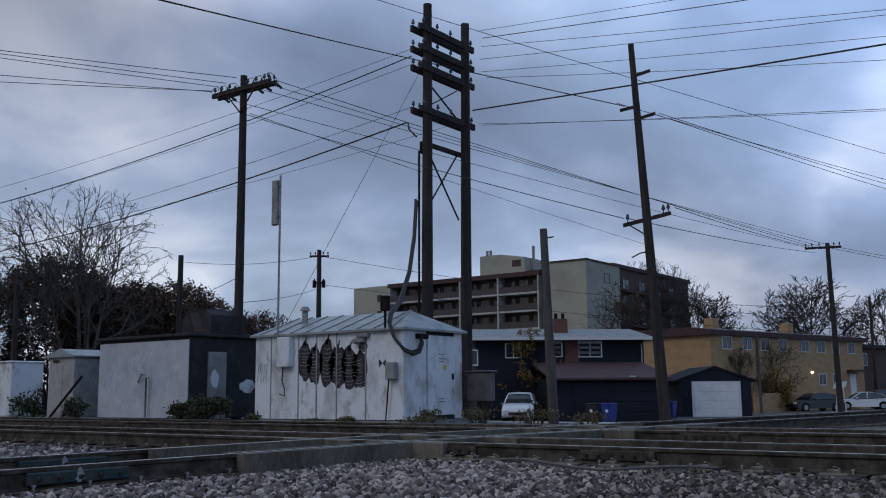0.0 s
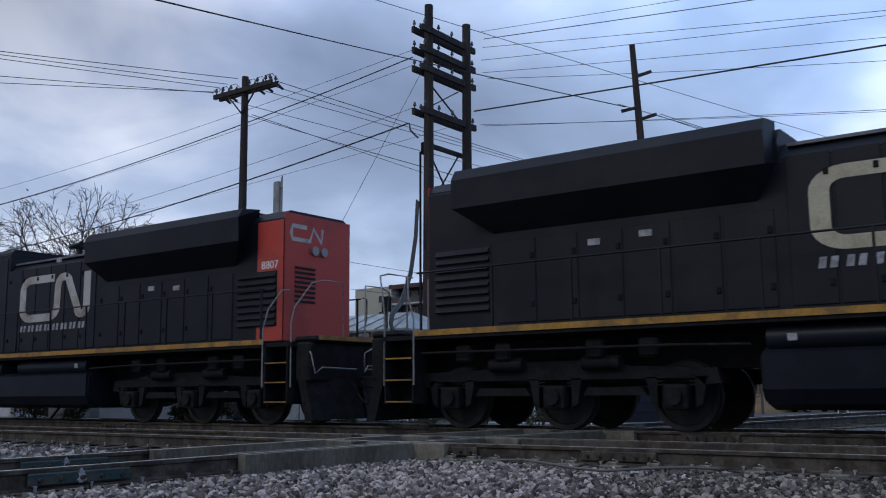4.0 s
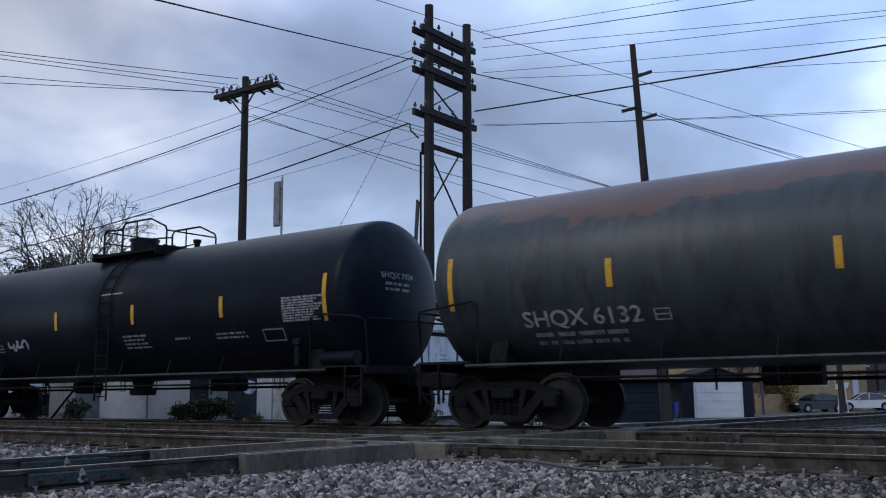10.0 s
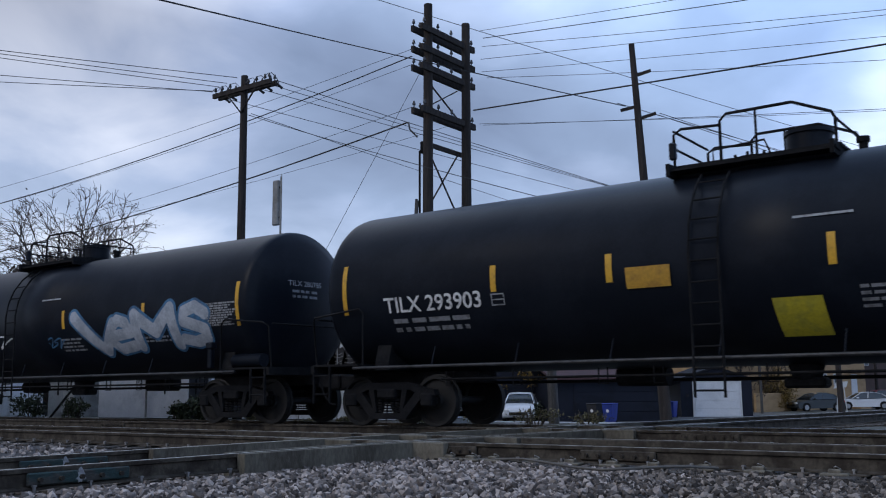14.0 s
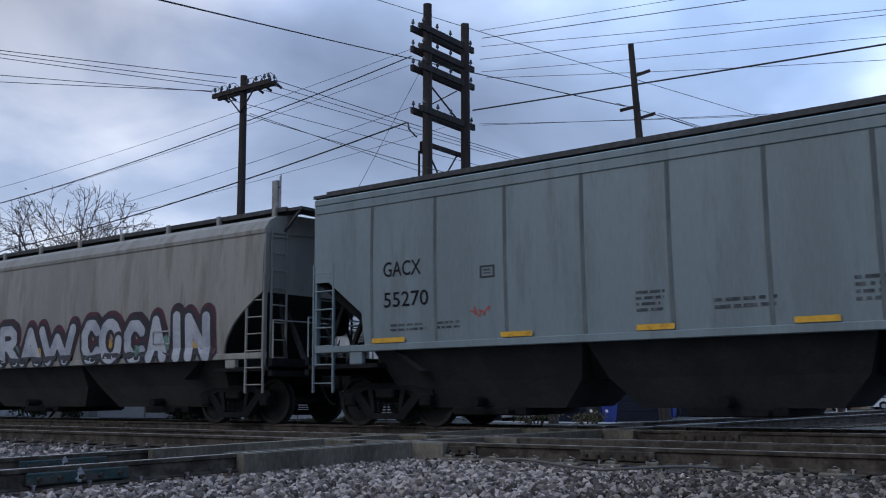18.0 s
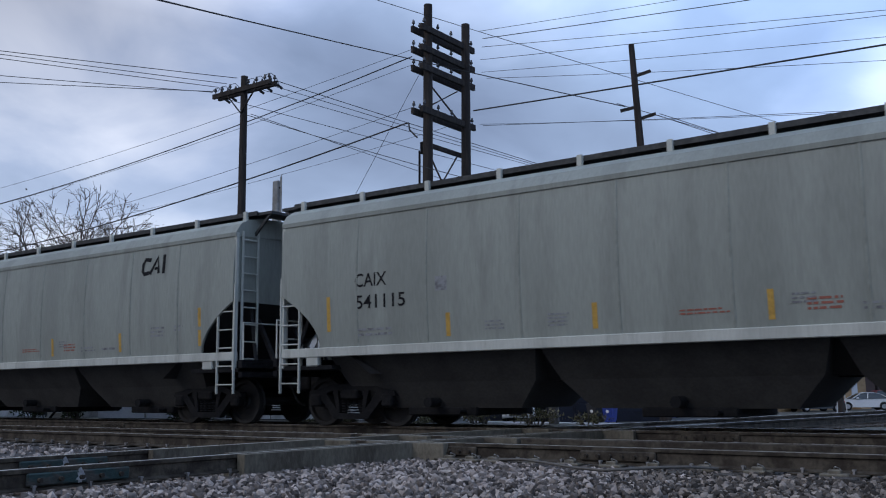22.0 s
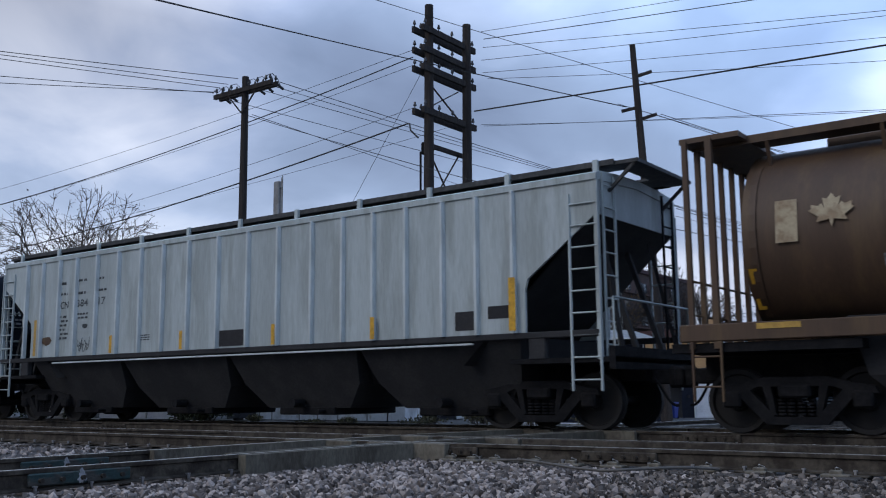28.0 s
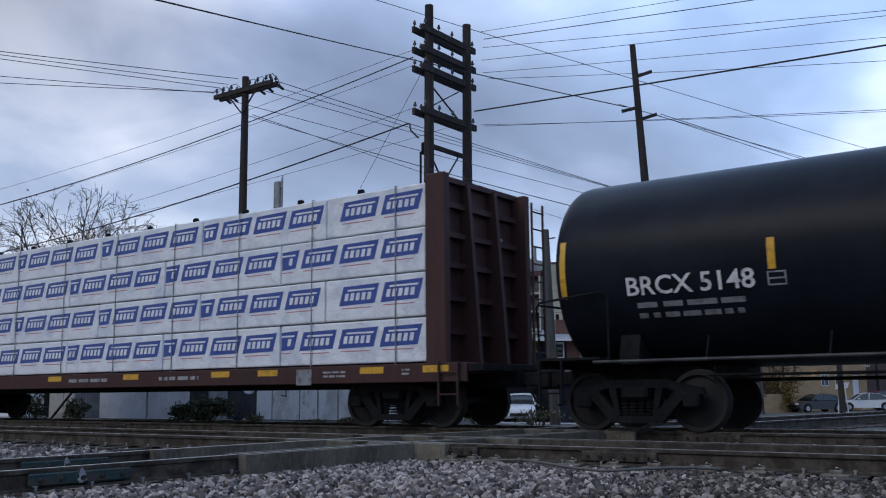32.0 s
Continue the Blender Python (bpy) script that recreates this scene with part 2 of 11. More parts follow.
def part(name, bm, material, parent, label=""):
    ob = new(name, mesh_of(name, bm, material))
    ob.parent = parent
    if label:
        ob["label"] = label
    return ob


def put(name, me, parent, x=0, y=0, z=0, rx=0, ry=0, rz=0):
    """Another piece on mesh data that exists."""
    ob = new(name, me)
    ob.parent = parent
    ob.matrix_basis = pose(x, y, z, rx, ry, rz)
    return ob


def thing(name, m, label, category, group="", kind=""):
    ob = new(name)
    ob.empty_display_size = 0.2
    ob.matrix_basis = m
    return tagged(ob, label, category, group, kind)


def single(name, bm, material, label, category, group="", kind="", m=None):
    ob = new(name, mesh_of(name, bm, material))
    if m is not None:
        ob.matrix_basis = m
    return tagged(ob, label, category, group, kind)


LETTERS = {}


def letters(text, height, bold=0.0, squeeze=1.0, space=1.0):
    """Flat mesh data of a word in the built-in font: vertices in x and z, and faces; capitals are height tall."""
    key = (text, bold, space)
    if key not in LETTERS:
        cu = bpy.data.curves.new("word", "FONT")
        cu.body, cu.offset, cu.space_character, cu.resolution_u = text, bold, space, 3
        ob = bpy.data.objects.new("word", cu)
        scene.collection.objects.link(ob)
        dg = bpy.context.evaluated_depsgraph_get()
        me = bpy.data.meshes.new_from_object(ob.evaluated_get(dg))
        LETTERS[key] = ([(v.co.x, v.co.y) for v in me.vertices], [tuple(q.vertices) for q in me.polygons])
        bpy.data.objects.remove(ob)
        bpy.data.meshes.remove(me)
        bpy.data.curves.remove(cu)
    vs, fs = LETTERS[key]
    k = height / 0.69
    return [(x * k * squeeze, y * k) for x, y in vs], fs


def lay_on(bm, place, step=0.12):
    """Cuts a flat shape (x along, z up) into strips and lays it on a curved surface."""
    zs = [v.co.z for v in bm.verts]
    z = min(zs) + step
    while z < max(zs):
        bmesh.ops.bisect_plane(bm, geom=bm.verts[:] + bm.edges[:] + bm.faces[:], plane_co=(0, 0, z), plane_no=(0, 0, 1))
        z += step
    for v in bm.verts:
        v.co = place(v.co.x, v.co.z)


def lettering(name, text, height, material, parent, place, bold=0.0, squeeze=1.0, space=1.0, centre=False, fit=0.0):
    """Lettering laid on a surface; place(u, w) gives the point for u along and w up."""
    vs, fs = letters(text, height, bold, squeeze, space)
    if fit:
        k = fit / (max(v[0] for v in vs) - min(v[0] for v in vs))
        vs = [(x * k, z) for x, z in vs]
    bm = bm_new()
    mid = (min(v[0] for v in vs) + max(v[0] for v in vs)) / 2 if centre else 0
    V = [bm.verts.new((x - mid, 0, z)) for x, z in vs]
    for f in fs:
        try:
            bm.faces.new([V[i] for i in f])
        except ValueError:
            pass
    lay_on(bm, place, 0.12 if height > 0.3 else 9)
    return part(name, bm, material, parent)


def bars(bm, place, u0, u1, w0, w1, rows, seed=1, gap=0.5):
    """Rows of small writing too small to read, as broken bars."""
    rnd = random.Random(seed)
    step = (w1 - w0) / rows
    for k in range(rows):
        u, w = u0, w0 + step * (k + 0.25)
        end = u1 - rnd.random() * (u1 - u0) * 0.25
        while u < end:
            ln = min((0.5 + rnd.random() * 2.2) * step, end - u)
            quad(bm, place(u, w), place(u + ln, w), place(u + ln, w + step * gap), place(u, w + step * gap))
            u += ln + step * (0.3 + 0.3 * rnd.random())


def ribbon(bm, place, pts, width):
    """A painted stroke of even width through pts [(u, w)...], laid on a surface by place."""
    L, R = [], []
    for i, (u, w) in enumerate(pts):
        a, b = pts[max(i - 1, 0)], pts[min(i + 1, len(pts) - 1)]
        d = Vector((b[0] - a[0], b[1] - a[1]))
        if d.length < 1e-6:
            d = Vector((1, 0))
        d.normalize()
        L.append(bm.verts.new(place(u - d.y * width / 2, w + d.x * width / 2)))
        R.append(bm.verts.new(place(u + d.y * width / 2, w - d.x * width / 2)))
    for i in range(len(pts) - 1):
        bm.faces.new((L[i], R[i], R[i + 1], L[i + 1]))


def scribble(bm, place, u0, u1, w0, w1, seed, width=0.03, loops=6):
    """A looping spray-can tag that cannot be read."""
    rnd = random.Random(seed)
    pts = []
    n = loops * 10
    ph = rnd.random() * 6
    for k in range(n + 1):
        t = k / n
        u = u0 + (u1 - u0) * t + 0.09 * (u1 - u0) * math.sin(2 * math.pi * loops * t * 1.0 + ph)
        w = (w0 + w1) / 2 + (w1 - w0) / 2 * math.sin(2 * math.pi * loops * t * (1 + 0.15 * math.sin(5 * t)) + 1.2) * (0.55 + 0.45 * math.sin(3 * loops * t + ph))
        pts.append((u, w))
    ribbon(bm, place, pts, width)


def disc(bm, place, u, w, ru, rw, n=14, wob=0.0, seed=0):
    rnd = random.Random(seed)
    vs = []
    for k in range(n):
        a = 2 * math.pi * k / n
        f = 1 + wob * rnd.uniform(-1, 1)
        vs.append(bm.verts.new(place(u + ru * f * math.cos(a), w + rw * f * math.sin(a))))
    bm.faces.new(vs)
# ---- ground: one sheet, the railway bank falling to the street behind it ----
TY = 14.826          # centre line of the train's track
NY = 10.492          # centre line of the nearer parallel track
GAUGE = 1.505        # rail centre to rail centre


def land():
    bm = bm_new()
    ys = [(-1500, -0.5), (-60, -0.5), (-8, -0.32), (3, -0.27), (8.6, -0.25), (17.2, -0.25), (19, -0.22), (23.5, -0.24), (27.5, -1.0),
          (60, -1.08), (110, -1.2), (400, -1.2), (3000, -1.2)]
    xs = [-1800, -400, -100, -60, -40, -30, -20, -10, 0, 10, 30, 100, 400, 1800]
    grid = [[bm.verts.new((x, y, z)) for x in xs] for y, z in ys]
    for r0, r1 in zip(grid, grid[1:]):
        for i in range(len(xs) - 1):
            bm.faces.new((r0[i], r0[i + 1], r1[i + 1], r1[i]))
    single("ground", bm, GROUND, "bare dirt and gravel ground beside the railway", "ground", kind="structure")
    # ballast shoulder sheets: under the stones
    bm = bm_new()
    box(bm, -500, 430, 2.5, 16.9, -0.5, -0.235)
    single("ballast_bed", bm, BALLAST_BED, "packed grey crushed-stone ballast bed under the tracks", "ballast", kind="structure")


land()


def rail_profile():
    return [(-0.07, -0.185), (0.07, -0.185), (0.07, -0.172), (0.012, -0.155), (0.009, -0.05), (0.034, -0.038), (0.036, -0.008),
            (0.028, 0.0), (-0.028, 0.0), (-0.036, -0.008), (-0.034, -0.038), (-0.009, -0.05), (-0.012, -0.155), (-0.07, -0.172)]


def rail_mesh(name, line, head):
    """A rail swept along the plan line [(x, y)...]; its worn head shines."""
    bm = bm_new()
    rings = []
    for i, (x, y) in enumerate(line):
        a, b = line[max(i - 1, 0)], line[min(i + 1, len(line) - 1)]
        d = Vector((b[0] - a[0], b[1] - a[1], 0)).normalized()
        s = Vector((-d.y, d.x, 0))
        rings.append([bm.verts.new(Vector((x, y, 0)) + s * u + Vector((0, 0, z))) for u, z in rail_profile()])
    n = len(rail_profile())
    for A, B in zip(rings, rings[1:]):
        for k in range(n):
            j = (k + 1) % n
            f = bm.faces.new((A[k], A[j], B[j], B[k]))
            f.material_index = 1 if k in (7,) else 0
    bm.faces.new(rings[0])
    bm.faces.new(rings[-1][::-1])
    me = mesh_of(name, bm, STEEL)
    me.materials.append(head)
    return me


def b_line(y):
    """Plan x of the crossing track's right-hand rail."""
    if y < 8:
        return -7.7 + 0.02 * (y - 8)
    if y < 14:
        u = y - 8
        return -7.7 + 0.02 * u + 0.14 / 12 * u * u
    return -7.16 + 0.16 * (y - 14)


def tracks():
    tie_bm = bm_new()
    rbox(tie_bm, -0.115, 0.115, -1.3, 1.3, -0.375, -0.195, 0.012)
    tie_me = mesh_of("tie", tie_bm, TIE)
    for nm, yc, head, lab in (("railway_track", TY, RAILTOP, "busy main line of steel rails with bright worn heads on dark timber ties"),
                              ("railway_track", NY, RAILTOP_DULL, "parallel line of brown steel rails on dark timber ties")):
        tr = thing(nm, pose(0, yc, 0), lab, "railway track", "parallel tracks", "structure")
        for s in (-1, 1):
            ob = new("rail", rail_mesh("rail", [(-500, s * GAUGE / 2), (430, s * GAUGE / 2)], head))
            ob.parent = tr
        rnd = random.Random(3)
        far = bm_new()
        x = -500
        while x < 430:
            if -44 < x < 16:
                if abs(x - (b_line(yc) - 0.7)) > 1.9:
                    put("tie", tie_me, tr, x + rnd.uniform(-0.03, 0.03), rnd.uniform(-0.06, 0.06), rnd.uniform(-0.015, 0.0), 0, 0, rnd.uniform(-1, 1))
            else:
                box(far, x - 0.115, x + 0.115, -1.3, 1.3, -0.37, -0.2)
            x += 0.53
        tagged(part("far_ties", far, TIE, tr), kind="stuff")
    # the crossing track
    ln = [(b_line(y), y) for y in [-60, -20, 0, 4, 6, 8] + [9 + 0.5 * k for k in range(14)] + [18, 24, 40, 90]]
    tr = thing("crossing_track", pose(0, 0, 0), "line of rusty rails crossing both tracks at an angle", "railway track", kind="structure")
    for off in (0, -GAUGE):
        ob = new("rail", rail_mesh("rail", [(x + off, y) for x, y in ln], RAILTOP_DULL))
        ob.parent = tr
    rnd = random.Random(5)
    y = -12
    while y < 40:
        if not (8.9 < y < 16.6):
            put("tie", tie_me, tr, b_line(y) - GAUGE / 2, y, rnd.uniform(-0.015, 0) - (0.75 if y > 27 else 0) * 0, 0, 0, 90 + rnd.uniform(-1, 1) - 6 * (y > 8))
        y += 0.53


tracks()


def diamond():
    """Cast frogs and guard rails where the crossing track cuts the two parallel tracks."""
    d = thing("crossing_diamond", pose(0, 0, 0), "cast manganese rail crossing diamond of deep grey blocks with flangeways", "rail crossing", kind="structure")
    for yc in (NY, TY):
        for s in (-1, 1):
            yr = yc + s * GAUGE / 2
            for off in (0, -GAUGE):
                xr = b_line(yr) + off
                # cast corner blocks round each frog, parted by the flangeways
                for x0, x1 in ((xr - 0.62, xr - 0.085), (xr + 0.04, xr + 0.62)):
                    for y0, y1 in ((yr - 0.15, yr - 0.036), (yr + 0.036 + (0.05 if s < 0 else 0), yr + 0.16)):
                        bm = bm_new()
                        rbox(bm, x0, x1, y0, y1, -0.24, -0.004, 0.008)
                        part("frog_block", bm, CASTING, d)
    for off in (0, -GAUGE):
        inner = 1 if off else -1
        for y0, y1 in ((6.9, NY - 0.85), (NY - 0.55, NY + 0.55), (NY + 0.95, TY - 0.95), (TY - 0.55, TY + 0.55), (TY + 0.95, TY + 2.6)):
            bm = bm_new()
            n = 6
            prev = None
            for k in range(n + 1):
                y = y0 + (y1 - y0) * k / n
                x = b_line(y) + off
                for w0, w1 in (((-0.15, -0.037) if inner > 0 else (0.037, 0.15)),):
                    ring = [bm.verts.new((x + w0, y, -0.25)), bm.verts.new((x + w1, y, -0.25)), bm.verts.new((x + w1, y, -0.006)), bm.verts.new((x + w0, y, -0.006))]
                if prev:
                    for i in range(4):
                        j = (i + 1) % 4
                        bm.faces.new((prev[i], prev[j], ring[j], ring[i]))
                else:
                    bm.faces.new(ring[::-1])
                prev = ring
            bm.faces.new(prev)
            part("side_casting", bm, CASTING, d)
            bm = bm_new()
            prev = None
            for k in range(n + 1):
                y = y0 + (y1 - y0) * k / n
                x = b_line(y) + off
                w0, w1 = (0.085, 0.165) if inner > 0 else (-0.165, -0.085)
                ring = [bm.verts.new((x + w0, y, -0.24)), bm.verts.new((x + w1, y, -0.24)), bm.verts.new((x + w1, y, 0.004)), bm.verts.new((x + w0, y, 0.004))]
                if prev:
                    for i in range(4):
                        j = (i + 1) % 4
                        bm.faces.new((prev[i], prev[j], ring[j], ring[i]))
                else:
                    bm.faces.new(ring[::-1])
                prev = ring
            bm.faces.new(prev)
            part("guard_rail", bm, CASTING, d)
    # guard rails along the nearer track, both sides of the diamond
    for yc in (NY, TY):
        for s in (-1, 1):
            yr = yc + s * GAUGE / 2 - s * 0.12
            for x0, x1 in ((-12.6, b_line(yc) - GAUGE - 0.75), (b_line(yc) + 0.75, -2.2)):
                bm = bm_new()
                rbox(bm, x0, x1, yr - 0.035, yr + 0.035, -0.2, -0.003, 0.008)
                part("guard_rail", bm, STEEL, d)


diamond()


GREYCABLE = mat("grey_cable_sheath", (0.11, 0.1, 0.09), 0.7, 0, (0.1, 0.095, 0.09), 0.4, 6)


def track_fittings():
    """Joint bars with bolts, and spikes, on the near side of the nearer track's rails and the crossing track's."""
    yn = NY - GAUGE / 2
    bar_bm = bm_new()
    rbox(bar_bm, -0.45, 0.45, -0.035, 0, -0.15, -0.04, 0.012)
    bar_me = mesh_of("joint_bar", bar_bm, STEEL)
    bolt_bm = bm_new()
    tube(bolt_bm, (0, 0, 0), (0, -0.035, 0), 0.022, 6)
    bolt_me = mesh_of("bolt", bolt_bm, STEEL)
    spike_bm = bm_new()
    box(spike_bm, -0.01, 0.01, -0.01, 0.01, -0.05, 0.03)
    box(spike_bm, -0.016, 0.016, -0.012, 0.028, 0.03, 0.045)
    spike_me = mesh_of("spike", spike_bm, BRIGHT)
    plate_bm = bm_new()
    rbox(plate_bm, -0.1, 0.1, -0.17, 0.17, -0.2, -0.184, 0.004)
    plate_me = mesh_of("tie_plate", plate_bm, STEEL)
    holder = thing("track_fittings", pose(0, 0, 0), "bolted joint bars, tie plates and spikes holding the rails", "rail fittings", kind="structure")
    for y, xs in ((yn, (-4.75, -7.05)), (NY + GAUGE / 2, (-3.6,)), (TY - GAUGE / 2, (-5.35, -20.0))):
        for x in xs:
            put("joint_bar", bar_me, holder, x, y - 0.02, 0)
            for k in range(6):
                put("bolt", bolt_me, holder, x - 0.36 + 0.144 * k, y - 0.055, -0.095)
    rnd = random.Random(8)
    for y in (yn, NY + GAUGE / 2, TY - GAUGE / 2):
        x = -24.0
        while x < 0.5:
            put("tie_plate", plate_me, holder, x, y, 0)
            put("spike", spike_me, holder, x + rnd.uniform(-0.05, 0.05), y - 0.085, -0.185, 0, 0, rnd.uniform(-12, 12))
            x += 0.53
    y = 2.0
    while y < 8.8:
        for off in (0, -GAUGE):
            put("spike", spike_me, holder, b_line(y) + off + 0.085, y, -0.185, 0, 0, 90 + rnd.uniform(-12, 12))
        y += 0.53
    # bent rail clips and broad tie plates along the nearest rail
    clip_bm = bm_new()
    pipe(clip_bm, [(-0.05, -0.03, 0.0), (-0.055, -0.075, 0.03), (-0.02, -0.1, 0.05), (0.03, -0.08, 0.035), (0.06, -0.02, 0.01), (0.085, -0.04, -0.005)], 0.013, 6)
    clip_me = mesh_of("rail_clip", clip_bm, BRIGHT)
    shoe_bm = bm_new()
    rbox(shoe_bm, -0.13, 0.13, -0.16, 0.03, -0.045, -0.01, 0.01)
    rbox(shoe_bm, -0.06, 0.06, -0.12, -0.04, -0.02, 0.025, 0.01)
    shoe_me = mesh_of("clip_shoe", shoe_bm, CASTING)
    for x in (-6.92, -6.61, -6.29, -5.73, -5.27, -4.76, -4.28, -3.73, -3.18, -2.46, -1.9):
        put("clip_shoe", shoe_me, holder, x, yn - 0.06, -0.165)
        put("rail_clip", clip_me, holder, x, yn - 0.06, -0.145, 0, 0, rnd.uniform(-15, 15)).scale = (0.42, 0.55, 0.55)
    # a grey bonding cable lying on the stones
    bm = bm_new()
    pipe(bm, [(-6.6, 9.62, -0.19), (-5.84, 9.5, -0.15), (-5.33, 9.16, -0.15), (-4.78, 8.75, -0.15), (-4.35, 8.55, -0.15), (-4.15, 8.72, -0.14), (-3.93, 9.08, -0.14), (-3.74, 9.23, -0.14), (-3.57, 9.55, -0.17)], 0.015, 7)
    single("ground_cable", bm, GREYCABLE, "grey cable lying on the ballast beside the rail", "cable")
    # the two bonded joints of the crossing track, painted teal over the bars
    teal = mat("teal_marking_paint", (0.018, 0.042, 0.043), 0.8, 0, (0.05, 0.047, 0.042), 0.5, 5, stretch=(1, 1, 2), fine=0.3, bump=0.3)
    for x, y in ((b_line(5.1) + 0.03, 5.1), (b_line(5.9) - GAUGE + 0.03, 5.9)):
        bm = bm_new()
        rbox(bm, 0, 0.035, -0.5, 0.5, -0.15, -0.04, 0.012)
        ob = part("joint_bar", bm, teal, holder, "teal-painted joint bar")
        ob.matrix_basis = pose(x, y, 0, 0, 0, -1.2)
        for k in range(5):
            ob = put("bolt", bolt_me, holder, x + 0.035, y - 0.4 + 0.2 * k, -0.1, rz=88.8)
        bm = bm_new()
        disc(bm, lambda u, w: (0.038, u, w), 0.0, -0.095, 0.04, 0.05, 18, 0.45, 3)
        disc(bm, lambda u, w: (0.039, u, w), -0.01, -0.06, 0.02, 0.035, 12, 0.4, 5)
        ob = part("paint_mark", bm, PALELET, holder, "smeared white paint mark")
        ob.matrix_basis = pose(x, y, 0, 0, 0, -1.2)


track_fittings()


def stones():
    """Loose ballast: thousands of broken stones, each a small chipped block."""
    rng = np.random.default_rng(4)
    ico = bmesh.new()
    bmesh.ops.create_icosphere(ico, subdivisions=1, radius=1)
    V = np.array([v.co[:] for v in ico.verts])
    F = np.array([[v.index for v in f.verts] for f in ico.faces])
    ico.free()

    def field(name, pts, size, label, material=STONE):
        n = len(pts)
        jit = 1 + rng.uniform(-0.42, 0.34, (n, len(V), 1))
        sc = size * rng.uniform(0.5, 1.4, (n, 1, 1)) * rng.uniform(0.5, 1.35, (n, 1, 3))
        q = rng.normal(size=(n, 4))
        q /= np.linalg.norm(q, axis=1, keepdims=True)
        w, x, y, z = q.T
        R = np.stack([1 - 2 * (y * y + z * z), 2 * (x * y - z * w), 2 * (x * z + y * w), 2 * (x * y + z * w), 1 - 2 * (x * x + z * z),
                      2 * (y * z - x * w), 2 * (x * z - y * w), 2 * (y * z + x * w), 1 - 2 * (x * x + y * y)], 1).reshape(n, 3, 3)
        P = np.einsum("nij,nkj->nki", R, V[None] * jit * sc) + pts[:, None, :]
        me = bpy.data.meshes.new(name)
        me.from_pydata(P.reshape(-1, 3).tolist(), [], (F[None] + np.arange(n)[:, None, None] * len(V)).reshape(-1, 3).tolist())
        me.materials.append(material)
        tagged(new(name, me), label, "ballast", kind="stuff")

    def scatter(count, x0, x1, y0, y1, keep, z):
        x, y = rng.uniform(x0, x1, count), rng.uniform(y0, y1, count)
        ok = keep(x, y)
        x, y = x[ok], y[ok]
        return np.stack([x, y, z + rng.uniform(-0.012, 0.022, len(x))], 1)

    bl = np.vectorize(b_line)

    def off_rails(x, y):
        u = x - bl(y)
        on_b = (np.abs(u) < 0.1) | (np.abs(u + GAUGE) < 0.1)
        for yr in (NY - GAUGE / 2, NY + GAUGE / 2, TY - GAUGE / 2, TY + GAUGE / 2):
            on_b |= np.abs(y - yr) < 0.09
        return ~on_b

    near = scatter(40000, -14, 1.5, 3.0, 9.62, lambda x, y: off_rails(x, y) & (x > -14 + 0.4 * (y - 3)), -0.232)
    edge = near[:, 0] + 0.35 * near[:, 1] + rng.normal(0, 0.5, len(near)) > -1.2
    field("ballast_stones", near[~edge], 0.031, "loose grey and pinkish crushed stone before the tracks")
    field("dirty_stones", near[edge], 0.027, "dirty brownish crushed stone beside the nearer rail", STONE_DULL)
    field("track_stones", scatter(17000, -34, 2, 9.8, 17.2, lambda x, y: off_rails(x, y), -0.237), 0.033, "dark crushed stone between the rails", STONE_DARK)
    field("side_stones", scatter(4000, -40, -12, 6.0, 9.7, lambda x, y: off_rails(x, y), -0.235), 0.036, "crushed stone along the left of the crossing")


stones()
# ---- what stands behind the tracks ----
WOOD = mat("weathered_pole_wood", (0.026, 0.021, 0.02), 0.95, 0, (0.045, 0.036, 0.032), 0.45, 2, stretch=(5, 5, 0.5), fine=0.25, bump=0.5)
WOODGREY = mat("grey_pole_wood", (0.085, 0.08, 0.078), 0.9, 0, (0.055, 0.05, 0.048), 0.45, 2, stretch=(5, 5, 0.5), fine=0.25, bump=0.5)
WIRE = mat("black_wire", (0.02, 0.02, 0.023), 0.6)
INSUL = mat("insulator_glass", (0.04, 0.04, 0.045), 0.25)
WALLWHITE = mat("scuffed_white_panel", (0.7, 0.72, 0.76), 0.55, 0, (0.47, 0.47, 0.48), 0.33, 1.6, stretch=(1, 1, 0.6), fine=0.07, bump=0.05, third=(0.34, 0.3, 0.26), third_amount=0.12, third_scale=3.5)
ROOFGREY = mat("galvanised_roof", (0.3, 0.33, 0.34), 0.5, 0.2, (0.22, 0.24, 0.24), 0.4, 2)
DARKWALL = mat("dark_grimy_wall", (0.03, 0.03, 0.034), 0.8, 0, (0.045, 0.045, 0.05), 0.4, 2, fine=0.15, spec=0.2)
GREYWALL = mat("grey_painted_steel", (0.26, 0.265, 0.27), 0.6, 0, (0.19, 0.185, 0.18), 0.4, 2)
SPRAY_AND_MOUTH_BLACK = mat("black_graffiti_and_vent_shade", (0.018, 0.018, 0.022), 0.6, 0, (0.05, 0.05, 0.06), 0.3, 9)
BLUETAG = mat("thin_blue_tag", (0.25, 0.36, 0.46), 0.6)
GLASS = glass_mat("window_glass")
PATCH_Y = mat("yellow_notice", (0.6, 0.5, 0.05), 0.6)
PORCHGLOW = mat("lit_lamp", (1.0, 0.75, 0.45), 0.5, glow=6.0)
FRAMEW = mat("white_window_frame", (0.6, 0.6, 0.6), 0.5)

BOARDGREY = mat("weathered_pale_board", (0.45, 0.465, 0.51), 0.65, 0, (0.375, 0.39, 0.435), 0.4, 1.2, fine=0.08, third=(0.51, 0.525, 0.555), third_amount=0.25, third_scale=2)


